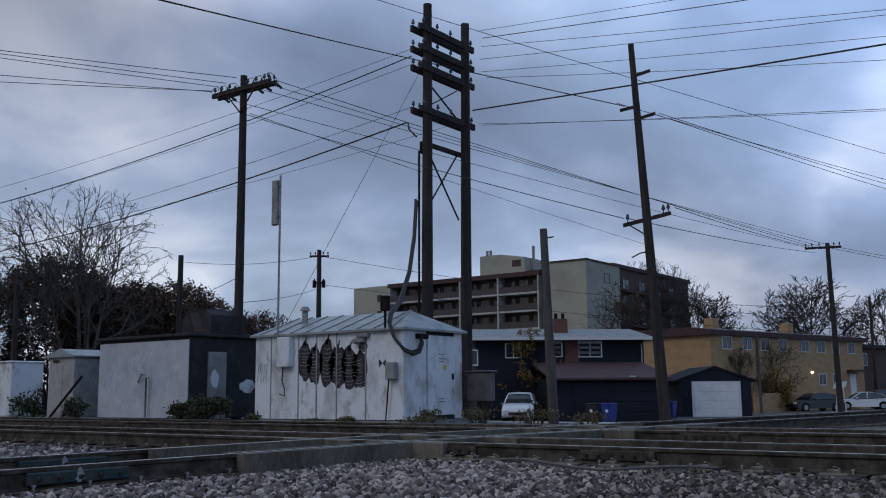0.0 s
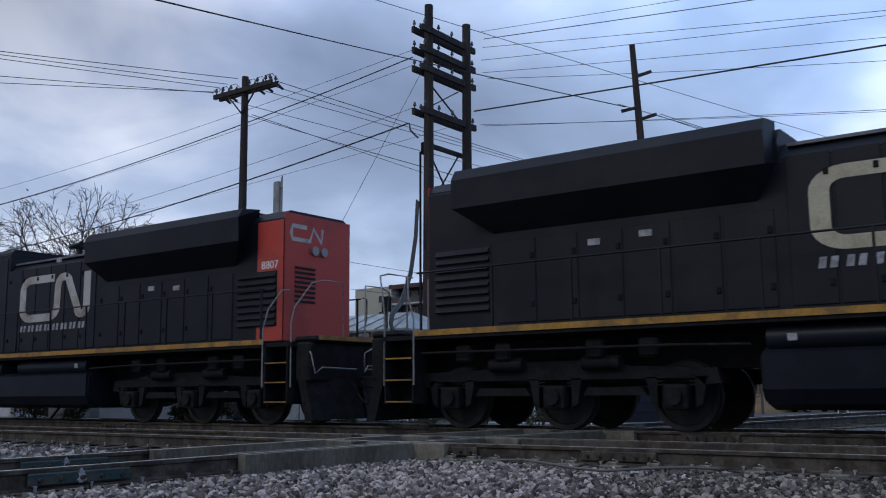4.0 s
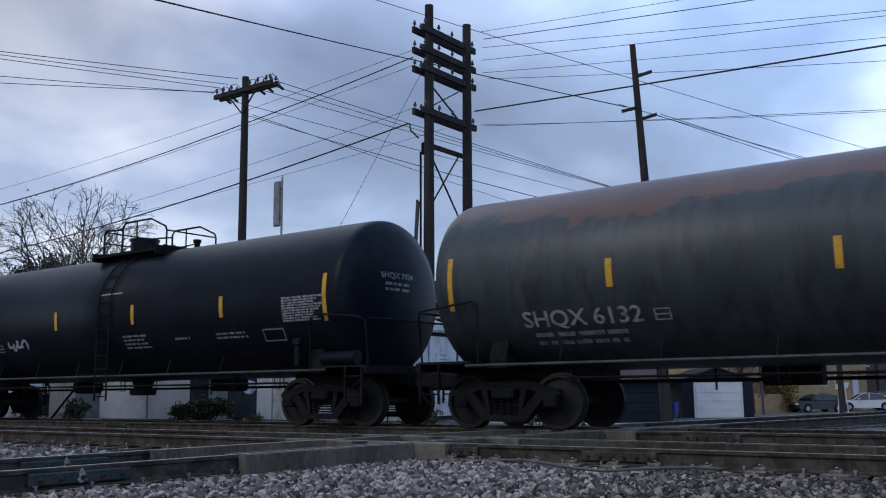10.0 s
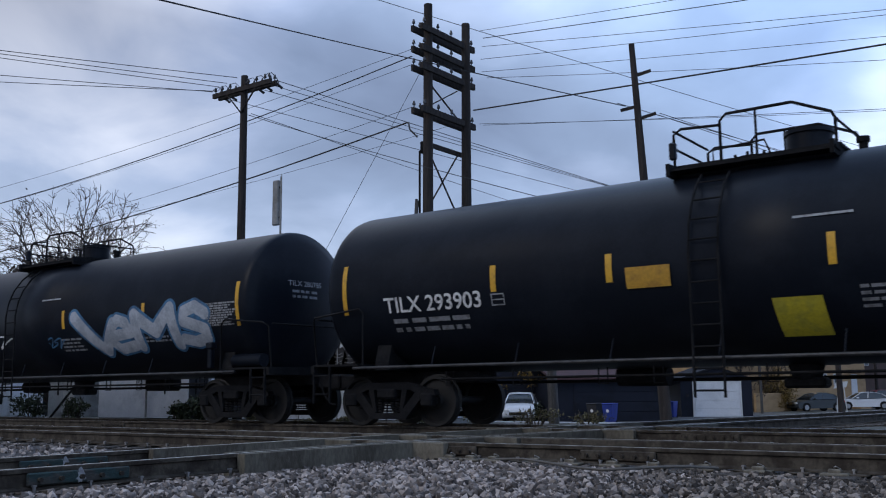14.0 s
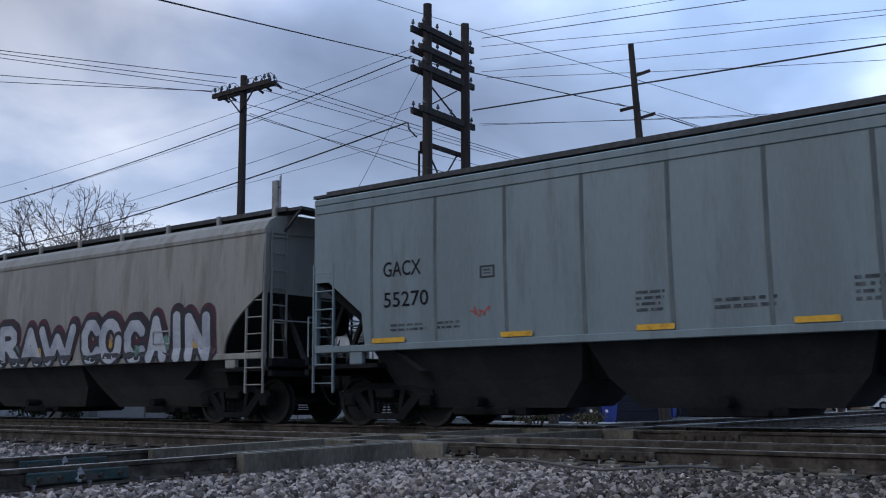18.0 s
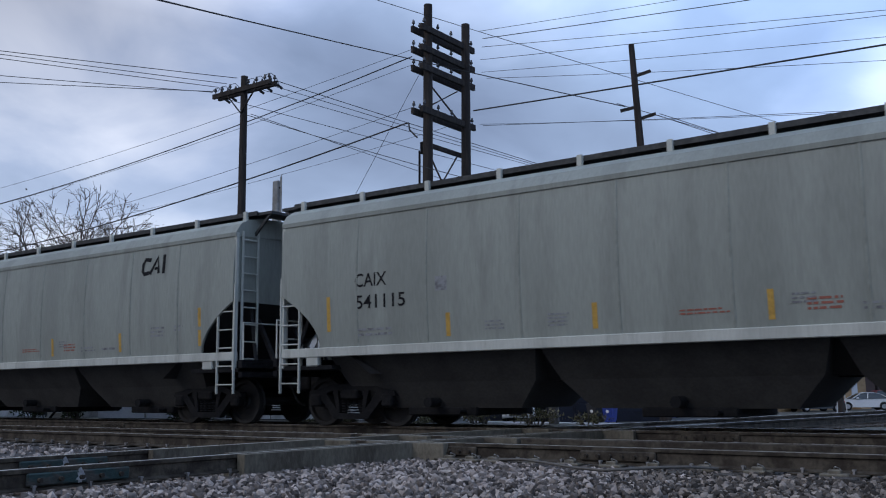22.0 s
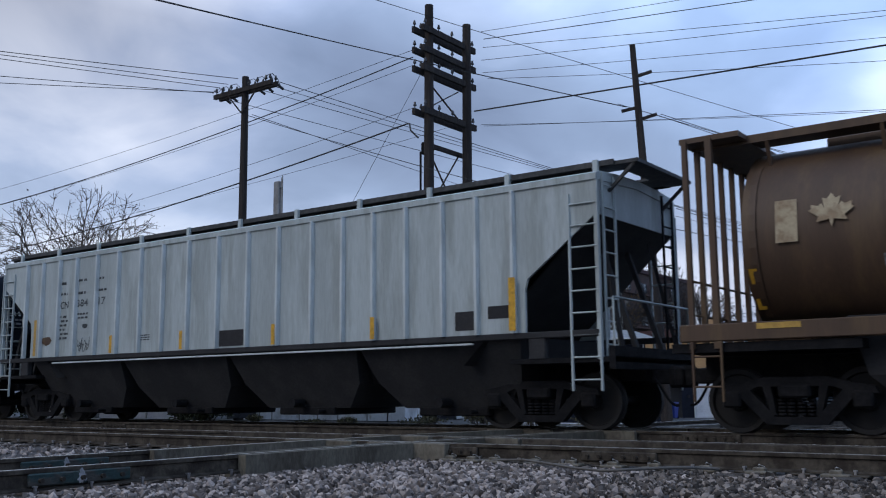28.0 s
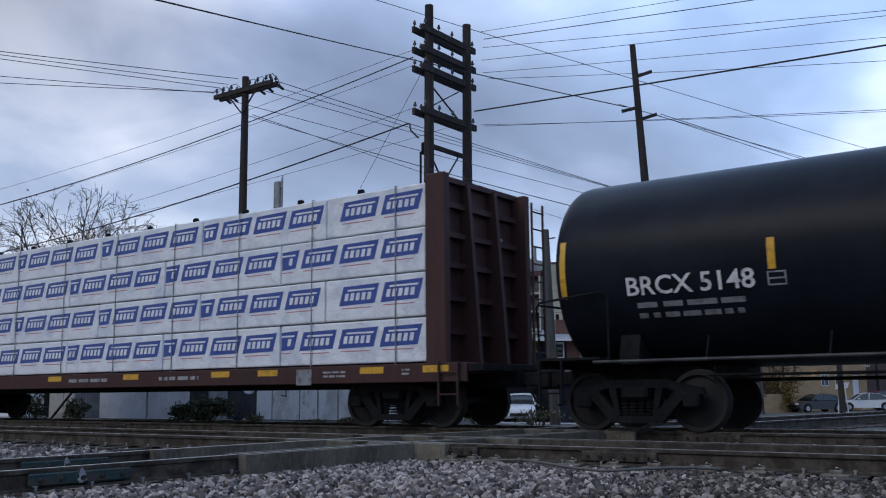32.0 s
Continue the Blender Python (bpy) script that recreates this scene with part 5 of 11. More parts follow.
# -- vehicles and bins --
def car(x, y, z, turn, paint, label, length=4.5, tall=1.45, suv=False):
    c = thing("parked_car", pose(x, y, z, 0, 0, turn), label, "car", "parked cars")
    h, w = length / 2, 0.88
    r = 0.33
    if suv:
        low = [(-h + 0.04, 0.3), (-h, 0.45), (-h + 0.02, 0.8), (-h + 0.08, 1.0), (-h + 0.25, 1.06), (h - 1.2, 1.06), (h - 0.6, 1.0), (h - 0.2, 0.9), (h - 0.04, 0.72), (h, 0.5), (h - 0.06, 0.3)]
        cab = [(-h + 0.12, 1.04), (-h + 0.34, tall - 0.12), (-h + 0.6, tall), (0.2, tall), (0.5, tall - 0.1), (h - 1.2, 1.04)]
    else:
        low = [(-h + 0.08, 0.3), (-h, 0.42), (-h + 0.01, 0.7), (-h + 0.1, 0.92), (-h + 0.4, 0.97), (-0.6, 0.93), (h - 1.35, 0.93), (h - 0.7, 0.86), (h - 0.25, 0.74), (h - 0.04, 0.6), (h, 0.45), (h - 0.08, 0.28)]
        cab = [(-h + 0.38, 0.95), (-h + 0.95, tall - 0.12), (-h + 1.5, tall - 0.01), (-0.1, tall), (0.35, tall - 0.08), (h - 1.2, 0.93)]
    bm = bm_new()
    rows = []
    for k in range(9):
        v = -1 + k / 4
        pinch = abs(v) ** 6
        rows.append([bm.verts.new((px * (1 - 0.045 * pinch), v * (w - 0.05 * max(0, pz - 0.7) / 0.3), pz - 0.035 * pinch)) for px, pz in low])
    for A, B in zip(rows, rows[1:]):
        for i in range(len(low)):
            j = (i + 1) % len(low)
            bm.faces.new((A[i], B[i], B[j], A[j])).smooth = True
    bm.faces.new(rows[0])
    bm.faces.new(rows[-1][::-1])
    part("body", bm, paint, c)

    def inset(pz):
        return w - 0.07 - 0.2 * (pz - cab[0][1]) / (tall - cab[0][1])

    bm = bm_new()
    A = [bm.verts.new((px, -inset(pz), pz)) for px, pz in cab]
    B = [bm.verts.new((px, inset(pz), pz)) for px, pz in cab]
    bm.faces.new(A)
    bm.faces.new(B[::-1])
    for i in range(len(cab)):
        j = (i + 1) % len(cab)
        bm.faces.new((A[j], A[i], B[i], B[j])).smooth = True
    part("windows", bm, GLASS, c)
    bm = bm_new()
    top = [(px, pz) for px, pz in cab[1:5]]
    R = [[bm.verts.new((px, v * (inset(pz) + 0.012), pz + up + 0.03 * (1 - v * v))) for px, pz in top] for v, up in ((-1, 0.0), (-0.7, 0.012), (0, 0.012), (0.7, 0.012), (1, 0.0))]
    for A, B in zip(R, R[1:]):
        for i in range(3):
            bm.faces.new((A[i], B[i], B[i + 1], A[i + 1])).smooth = True
    part("roof", bm, paint, c)
    posts = [(cab[0], cab[1], 0.12), (cab[5], cab[4], 0.06), ((-0.2, cab[0][1]), (-0.3, tall - 0.01), 0.05)]
    for a, b, wd in posts:
        for s in (-1, 1):
            bm = bm_new()
            beam(bm, (a[0], s * inset(a[1]), a[1]), (b[0], s * inset(b[1]), b[1]), wd, 0.05)
            part("pillar", bm, paint, c)
    for s in (-1, 1):
        for sx in (-1, 1):
            bm = bm_new()
            n = 12
            xc, ra = sx * (h - 0.85), r + 0.05
            ring = [(xc + ra * math.cos(math.pi * i / n), s * (w + 0.006), max(0.3, r + ra * math.sin(math.pi * i / n))) for i in range(n + 1)]
            bm.faces.new([bm.verts.new(q) for q in ring])
            part("wheel_arch", bm, TRUCK, c)
    for sx in (-1, 1):
        for s in (-1, 1):
            bm = bm_new()
            tube(bm, (sx * (h - 0.85), s * (w - 0.18), r), (sx * (h - 0.85), s * (w + 0.02), r), r, 16)
            wl = part("wheel", bm, TRUCK, c)
            bm = bm_new()
            tube(bm, (sx * (h - 0.85), s * (w + 0.015), r), (sx * (h - 0.85), s * (w + 0.03), r), r * 0.6, 10)
            part("rim", bm, BRIGHT, wl)
    for s in (-1, 1):
        bm = bm_new()
        rbox(bm, h - 0.12, h + 0.01, s * 0.62 - 0.17, s * 0.62 + 0.17, 0.6, 0.74, 0.03)
        part("headlight", bm, WHITELET, c)
        bm = bm_new()
        rbox(bm, -h - 0.01, -h + 0.1, s * 0.65 - 0.14, s * 0.65 + 0.14, 0.65, 0.85, 0.03)
        part("tail_light", bm, TAILRED, c)
        bm = bm_new()
        rbox(bm, 0.55, 0.75, s * (w + 0.08) - 0.08, s * (w + 0.08) + 0.08, 0.93, 1.07, 0.03)
        part("mirror", bm, paint, c)
    bm = bm_new()
    box(bm, h - 0.02, h + 0.015, -0.5, 0.5, 0.42, 0.58)
    part("grille", bm, TRUCK, c)


TAILRED = mat("tail_light_red", (0.3, 0.02, 0.02), 0.3)
CARWHITE = mat("white_car_paint", (0.6, 0.62, 0.66), 0.3)
CARGREY = mat("dark_grey_car_paint", (0.03, 0.036, 0.042), 0.3, 0.1)
CARRED = mat("dark_red_car_paint", (0.2, 0.03, 0.03), 0.3)
car(-28.9, 47.0, -1.08, -62, CARWHITE, "white sport utility car parked nose out", 4.5, 1.62, True)
car(-21.6, 79.6, -1.15, -128, CARGREY, "dark grey sedan parked by a wall", 4.5)
car(-19.6, 86.6, -1.15, -150, CARWHITE, "white sedan parked in the yard", 4.6)
car(-18.9, 95.5, -1.15, 40, CARRED, "dark red car parked in the yard", 4.6, 1.6, True)
car(-33.0, 44.6, -1.08, -60, CARGREY, "dark car parked beside the house", 4.4)
car(-59.5, 37.2, -1.06, 60, CARGREY, "silver-grey van parked behind the sheds", 4.6, 1.75, True)

BINBLUE = mat("blue_plastic", (0.02, 0.045, 0.28), 0.45, 0, (0.02, 0.04, 0.22), 0.4, 4)
BINBLACK = mat("black_plastic", (0.025, 0.025, 0.03), 0.5)


def wheelie_bin(x, y, z, material, label):
    b = thing("wheelie_bin", pose(x, y, z), label, "bin", "wheeled bins")
    bm = bm_new()
    A = [bm.verts.new(q) for q in ((-0.24, -0.26, 0.06), (0.24, -0.26, 0.06), (0.24, 0.26, 0.06), (-0.24, 0.26, 0.06))]
    B = [bm.verts.new(q) for q in ((-0.3, -0.34, 0.95), (0.3, -0.34, 0.95), (0.3, 0.34, 0.95), (-0.3, 0.34, 0.95))]
    bm.faces.new(A[::-1])
    bm.faces.new(B)
    for i in range(4):
        j = (i + 1) % 4
        bm.faces.new((A[i], A[j], B[j], B[i]))
    part("tub", bm, material, b)
    bm = bm_new()
    rbox(bm, -0.32, 0.32, -0.37, 0.37, 0.95, 1.03, 0.025)
    part("lid", bm, material, b)
    for s in (-1, 1):
        bm = bm_new()
        tube(bm, (s * 0.2, 0.3, 0.1), (s * 0.27, 0.3, 0.1), 0.1, 12)
        part("wheel", bm, TRUCK, b)
    bm = bm_new()
    disc(bm, lambda u, w: (u, -0.315 - 0.08 * (w - 0.6), w), 0.0, 0.62, 0.09, 0.09, 12)
    part("badge", bm, WHITELET, b, "round white badge")


wheelie_bin(-23.13, 46.6, -1.06, BINBLUE, "blue wheeled recycling bin before the garage")
wheelie_bin(-24.1, 46.7, -1.06, BINBLACK, "black wheeled rubbish bin before the garage")
wheelie_bin(-23.9, 56.5, -1.08, BINBLUE, "blue wheeled bin between the garages")
wheelie_bin(-24.7, 56.6, -1.08, BINBLACK, "black wheeled bin between the garages")

# pale gravel verge along the bank, the street and a reflective post
PALEGRAVEL = mat("pale_gravel", (0.42, 0.41, 0.42), 0.9, 0, (0.3, 0.29, 0.29), 0.4, 6, fine=0.3)
bm = bm_new()
box(bm, -19.0, -6.3, 22.6, 23.3, -0.3, -0.215)
single("gravel_path", bm, PALEGRAVEL, "narrow pale gravel path along the bank", "path", kind="structure")
bm = bm_new()
box(bm, -45, 10, 36, 43, -1.2, -1.03)
box(bm, -29, -12, 43, 62, -1.3, -1.05)
single("street", bm, ASPHALT, "grey asphalt back lane and parking yard", "road", kind="structure")
t = thing("site_sign", pose(-16.9, 68.8, -1.15, rz=36), "small tilted white sign on two legs", "sign")
for s in (-1, 1):
    bm = bm_new()
    beam(bm, (s * 0.35, 0, 0), (s * 0.2, 0, 1.95), 0.05)
    part("leg", bm, FRAMEW, t)
bm = bm_new()
prism_y(bm, [(-0.5, 1.78), (0.36, 1.86), (0.5, 2.26), (-0.3, 2.2)], -0.05, 0.0)
part("panel", bm, FRAMEW, t)


# -- trees and bushes --
BARK = mat("bare_bark", (0.07, 0.06, 0.055), 0.9, 0, (0.05, 0.042, 0.038), 0.4, 3, fine=0.2)
BARK_FAR = mat("dark_bark", (0.028, 0.024, 0.025), 0.9, 0, (0.04, 0.034, 0.034), 0.4, 2)
LEAF_BROWN = island_mat("brown_leaves", (0.02, 0.012, 0.008), (0.12, 0.055, 0.025), 0.8, (0.055, 0.028, 0.015))
LEAF_RUST = island_mat("rusty_leaves", (0.035, 0.02, 0.014), (0.19, 0.09, 0.045), 0.8, (0.09, 0.045, 0.025))
LEAF_YELLOW = island_mat("yellow_leaves", (0.09, 0.055, 0.01), (0.36, 0.22, 0.04), 0.8, (0.2, 0.12, 0.02))
LEAF_GREEN = island_mat("dull_green_leaves", (0.015, 0.02, 0.009), (0.085, 0.1, 0.04), 0.8, (0.04, 0.05, 0.02))
LEAF_FIR = island_mat("fir_needles", (0.008, 0.011, 0.009), (0.03, 0.036, 0.026), 0.85)
WEED = island_mat("dry_weeds", (0.06, 0.055, 0.025), (0.25, 0.22, 0.12), 0.9)


def skeleton(seed, low, rx, rz, limbs, fork, twigs=3, step=0.026):
    """A unit-high branch system: ascending limbs that fork again and again, out to a rounded crown; node places, parents and thickness."""
    rng = np.random.default_rng(seed)
    nodes, parent = [np.zeros(3)], [0]
    radii = np.array([rx, rx, rz])

    def reach(p, way):
        """How far it is from p to the crown's outline, which is uneven."""
        o, d = (p - np.array([0, 0, 1 - rz])) / radii, way / radii
        a, b, c = d @ d, o @ d, o @ o - 1
        r = b * b - a * c
        return (-b + math.sqrt(r)) / a * rng.uniform(0.8, 1.05) if r > 0 else 0.0

    def grow(k, way, length, level):
        """One branch from node k, gently bending, with side branches along it."""
        count = max(2, int(length / step + 0.5))
        side = rng.uniform(0, 6.28)
        for i in range(count):
            way = way + rng.normal(0, 0.07 if level < 2 else 0.13, 3) + np.array([0, 0, 0.02])
            way = way / np.linalg.norm(way)
            parent.append(k)
            nodes.append(nodes[k] + way * length / count)
            k = len(nodes) - 1
            if level < 4 and i >= count * (0.25 if level else 0.3) and rng.uniform() < (0.6, 0.62, 0.66, 0.55)[level]:
                side += 2.4 + rng.normal(0, 0.5)
                a = np.cross(way, [0.3, 0.2, 0.93])
                a /= np.linalg.norm(a)
                b = np.cross(way, a)
                tilt = rng.uniform(0.4, 0.85) * fork
                go = way * math.cos(tilt) + (a * math.cos(side) + b * math.sin(side)) * math.sin(tilt)
                left = length * (1 - i / count)
                size = (0.3 * length + 0.45 * left) * rng.uniform(0.6, 1.1) if level < 3 else rng.uniform(0.03, 0.07)
                size = min(size, reach(nodes[k], go))
                if size > 0.02:
                    grow(k, go, size, level + 1)

    k = 0
    for i in range(max(2, int(low / step))):
        parent.append(k)
        nodes.append(np.array([0.012 * math.sin(i * 0.6 + seed), 0.012 * math.cos(i * 0.5), step * (i + 1)]))
        k = len(nodes) - 1
    for i in range(limbs):
        a = 2 * math.pi * (i * 0.618 + rng.uniform(-0.05, 0.05))
        lean = 0.95 * math.sqrt(i / limbs) + rng.uniform(-0.06, 0.06)
        at, go = max(1, k - int(rng.integers(0, 3))), np.array([math.cos(a) * math.sin(lean), math.sin(a) * math.sin(lean), math.cos(lean)])
        grow(at, go, max(0.2, reach(nodes[at], go)), 0)
    nodes = np.array(nodes)
    n1 = len(nodes)
    thick, kids = np.zeros(n1), np.zeros(n1)
    for k in range(1, n1):
        kids[parent[k]] += 1
    for k in range(n1 - 1, 0, -1):
        if kids[k] == 0:
            thick[k] = 1.0
        thick[parent[k]] += thick[k]
    # fine side twigs on the outer branches
    thin = np.nonzero((thick < 7) & (nodes[:, 2] > low))[0]
    host = rng.choice(thin, int(len(thin) * 0.4 * twigs))
    out = nodes[host] - nodes[np.array(parent)[host]]
    out = out / np.maximum(np.linalg.norm(out, axis=1, keepdims=True), 1e-6) + rng.normal(0, 0.5, out.shape)
    out /= np.linalg.norm(out, axis=1, keepdims=True)
    tips = nodes[host] + out * rng.uniform(0.7, 1.7, (len(host), 1)) * 0.02
    return np.concatenate([nodes, tips]), np.array(parent + host.tolist()), np.concatenate([thick, np.full(len(tips), 0.6)])


SKELETONS = {"wide": skeleton(3, 0.2, 0.4, 0.42, 9, 1.0), "tall": skeleton(8, 0.2, 0.3, 0.42, 8, 0.9), "round": skeleton(12, 0.18, 0.42, 0.42, 8, 1.0), "small": skeleton(5, 0.18, 0.4, 0.42, 6, 1.0, 1, 0.04)}


def quads_mesh(name, P, material):
    me = bpy.data.meshes.new(name)
    me.from_pydata(P.reshape(-1, 3).tolist(), [], np.arange(P.size // 3).reshape(-1, 4).tolist())
    me.materials.append(material)
    return me


def leaf_quads(rng, base, leaf):
    n = len(base)
    a, b = rng.normal(size=(n, 3)), rng.normal(size=(n, 3))
    a /= np.linalg.norm(a, axis=1, keepdims=True)
    b -= (a * b).sum(1, keepdims=True) * a
    b /= np.linalg.norm(b, axis=1, keepdims=True)
    s = leaf * rng.uniform(0.5, 1.4, (n, 1))
    return np.stack([base - a * s, base + b * s * 0.6, base + a * s, base - b * s * 0.6], 1)


def tree(x, y, z, height, label, seed, form="wide", leaves=None, leaf=0.08, count=0, trunk=0.02, twig=0.016, wide=1.0, material=None, name="bare_tree"):
    rng = np.random.default_rng(seed)
    t = thing(name, pose(x, y, z, rz=(seed * 67) % 360), label, "tree", "trees")
    nodes, par, thick = SKELETONS[form]
    co = nodes * np.array([wide, wide, 1]) * height
    co[:, 2] -= 0.2
    r = np.maximum((thick / thick.max()) ** 0.46 * height * trunk, twig)
    k = np.arange(1, len(co))
    a, b = co[par[k]], co[k]
    ra, rb = np.minimum(r[par[k]], r[k] * 1.6), r[k]
    d = b - a
    d /= np.maximum(np.linalg.norm(d, axis=1, keepdims=True), 1e-6)
    u = np.cross(d, np.array([0.31, 0.95, 0.05]))
    u /= np.maximum(np.linalg.norm(u, axis=1, keepdims=True), 1e-6)
    v = np.cross(d, u)

    def wood(sel, sides):
        out = []
        for i in range(sides):
            c0, c1 = 2 * math.pi * i / sides, 2 * math.pi * (i + 1) / sides
            o0 = u[sel] * math.cos(c0) + v[sel] * math.sin(c0)
            o1 = u[sel] * math.cos(c1) + v[sel] * math.sin(c1)
            A, B = ra[sel][:, None], rb[sel][:, None]
            out.append(np.stack([a[sel] + o0 * A, a[sel] + o1 * A, b[sel] + o1 * B, b[sel] + o0 * B], 1))
        return np.concatenate(out)

    low = int(np.argmax(thick[1:] < thick[1] * 0.97))
    stem = k <= max(low, 3)
    for nm, sel, sides in (("trunk", stem, 9), ("branchwork", ~stem, 4)):
        ob = new(nm, quads_mesh(nm, wood(sel, sides), material or BARK))
        ob.parent = t
        if nm == "branchwork":
            tagged(ob, kind="stuff")
    if leaves:
        thin = np.nonzero(thick < 6)[0]
        base = co[rng.choice(thin, count)] + rng.normal(0, height * 0.016, (count, 3))
        ob = new("crown", quads_mesh("crown", leaf_quads(rng, base, leaf), leaves))
        ob.parent = t
    return t


def leaf_heap(name, x, y, z, rx, ry, rz, count, leaf, material, label, seed, category="bush", droop=1.0):
    """A bush: a few stems under many small leaves in uneven clumps."""
    rng = np.random.default_rng(seed)
    t = thing(name, pose(x, y, z), label, category, "bushes")
    rnd = random.Random(seed)
    bm = bm_new()
    for k in range(9):
        a = rnd.uniform(0, 6.28)
        tube(bm, (0.1 * math.cos(a), 0.1 * math.sin(a), -0.15), (rx * 0.6 * math.cos(a), ry * 0.6 * math.sin(a), rz * rnd.uniform(0.6, 1.25)), 0.025, 5, 0.008, cap=False)
    part("stem", bm, BARK, t)
    cl = rng.normal(size=(26, 3))
    cl /= np.linalg.norm(cl, axis=1, keepdims=True)
    cl *= rng.uniform(0.25, 0.95, (26, 1))
    c = cl[rng.integers(0, 26, count)] + rng.normal(0, 0.17, (count, 3))
    base = c * np.array([rx, ry, rz * 0.55]) + np.array([0, 0, rz * 0.55])
    base[:, 2] = np.maximum(base[:, 2], 0.02)
    a, b = rng.normal(size=(count, 3)), rng.normal(size=(count, 3))
    a /= np.linalg.norm(a, axis=1, keepdims=True)
    b -= (a * b).sum(1, keepdims=True) * a
    b /= np.linalg.norm(b, axis=1, keepdims=True)
    s = leaf * rng.uniform(0.6, 1.4, (count, 1))
    P = np.stack([base - a * s, base + b * s * 0.55, base + a * s, base - b * s * 0.55], 1)
    me = bpy.data.meshes.new("leaves")
    me.from_pydata(P.reshape(-1, 3).tolist(), [], np.arange(count * 4).reshape(-1, 4).tolist())
    me.materials.append(material)
    ob = new("leaves", me)
    ob.parent = t


def fir(x, y, z, h, seed, label="dark narrow fir tree among bare branches"):
    rng = np.random.default_rng(seed)
    t = thing("fir_tree", pose(x, y, z), label, "tree", "trees")
    bm = bm_new()
    tube(bm, (0, 0, -0.3), (0, 0, h), h * 0.018, 7, 0.02)
    part("trunk", bm, BARK_FAR, t)
    n = 5200
    f = rng.uniform(0.12, 1, n) ** 0.8
    zz = f * h
    tier = 0.75 + 0.25 * np.cos(zz / h * 60)
    rad = (1 - f) * h * 0.27 * tier * rng.uniform(0.1, 1, n) ** 0.6 + 0.05
    a = rng.uniform(0, 2 * np.pi, n)
    base = np.stack([rad * np.cos(a), rad * np.sin(a), zz - rad * 0.35], 1)
    d = np.stack([np.cos(a), np.sin(a), -0.3 + 0 * a], 1)
    s = np.stack([-np.sin(a), np.cos(a), 0 * a], 1)
    w = h * 0.02 * (1.15 - f[:, None]) * rng.uniform(0.6, 1.4, (n, 1))
    P = np.stack([base - s * w, base + d * w * 2.2, base + s * w, base - d * w], 1)
    me = bpy.data.meshes.new("crown")
    me.from_pydata(P.reshape(-1, 3).tolist(), [], np.arange(n * 4).reshape(-1, 4).tolist())
    me.materials.append(LEAF_FIR)
    ob = new("crown", me)
    ob.parent = t


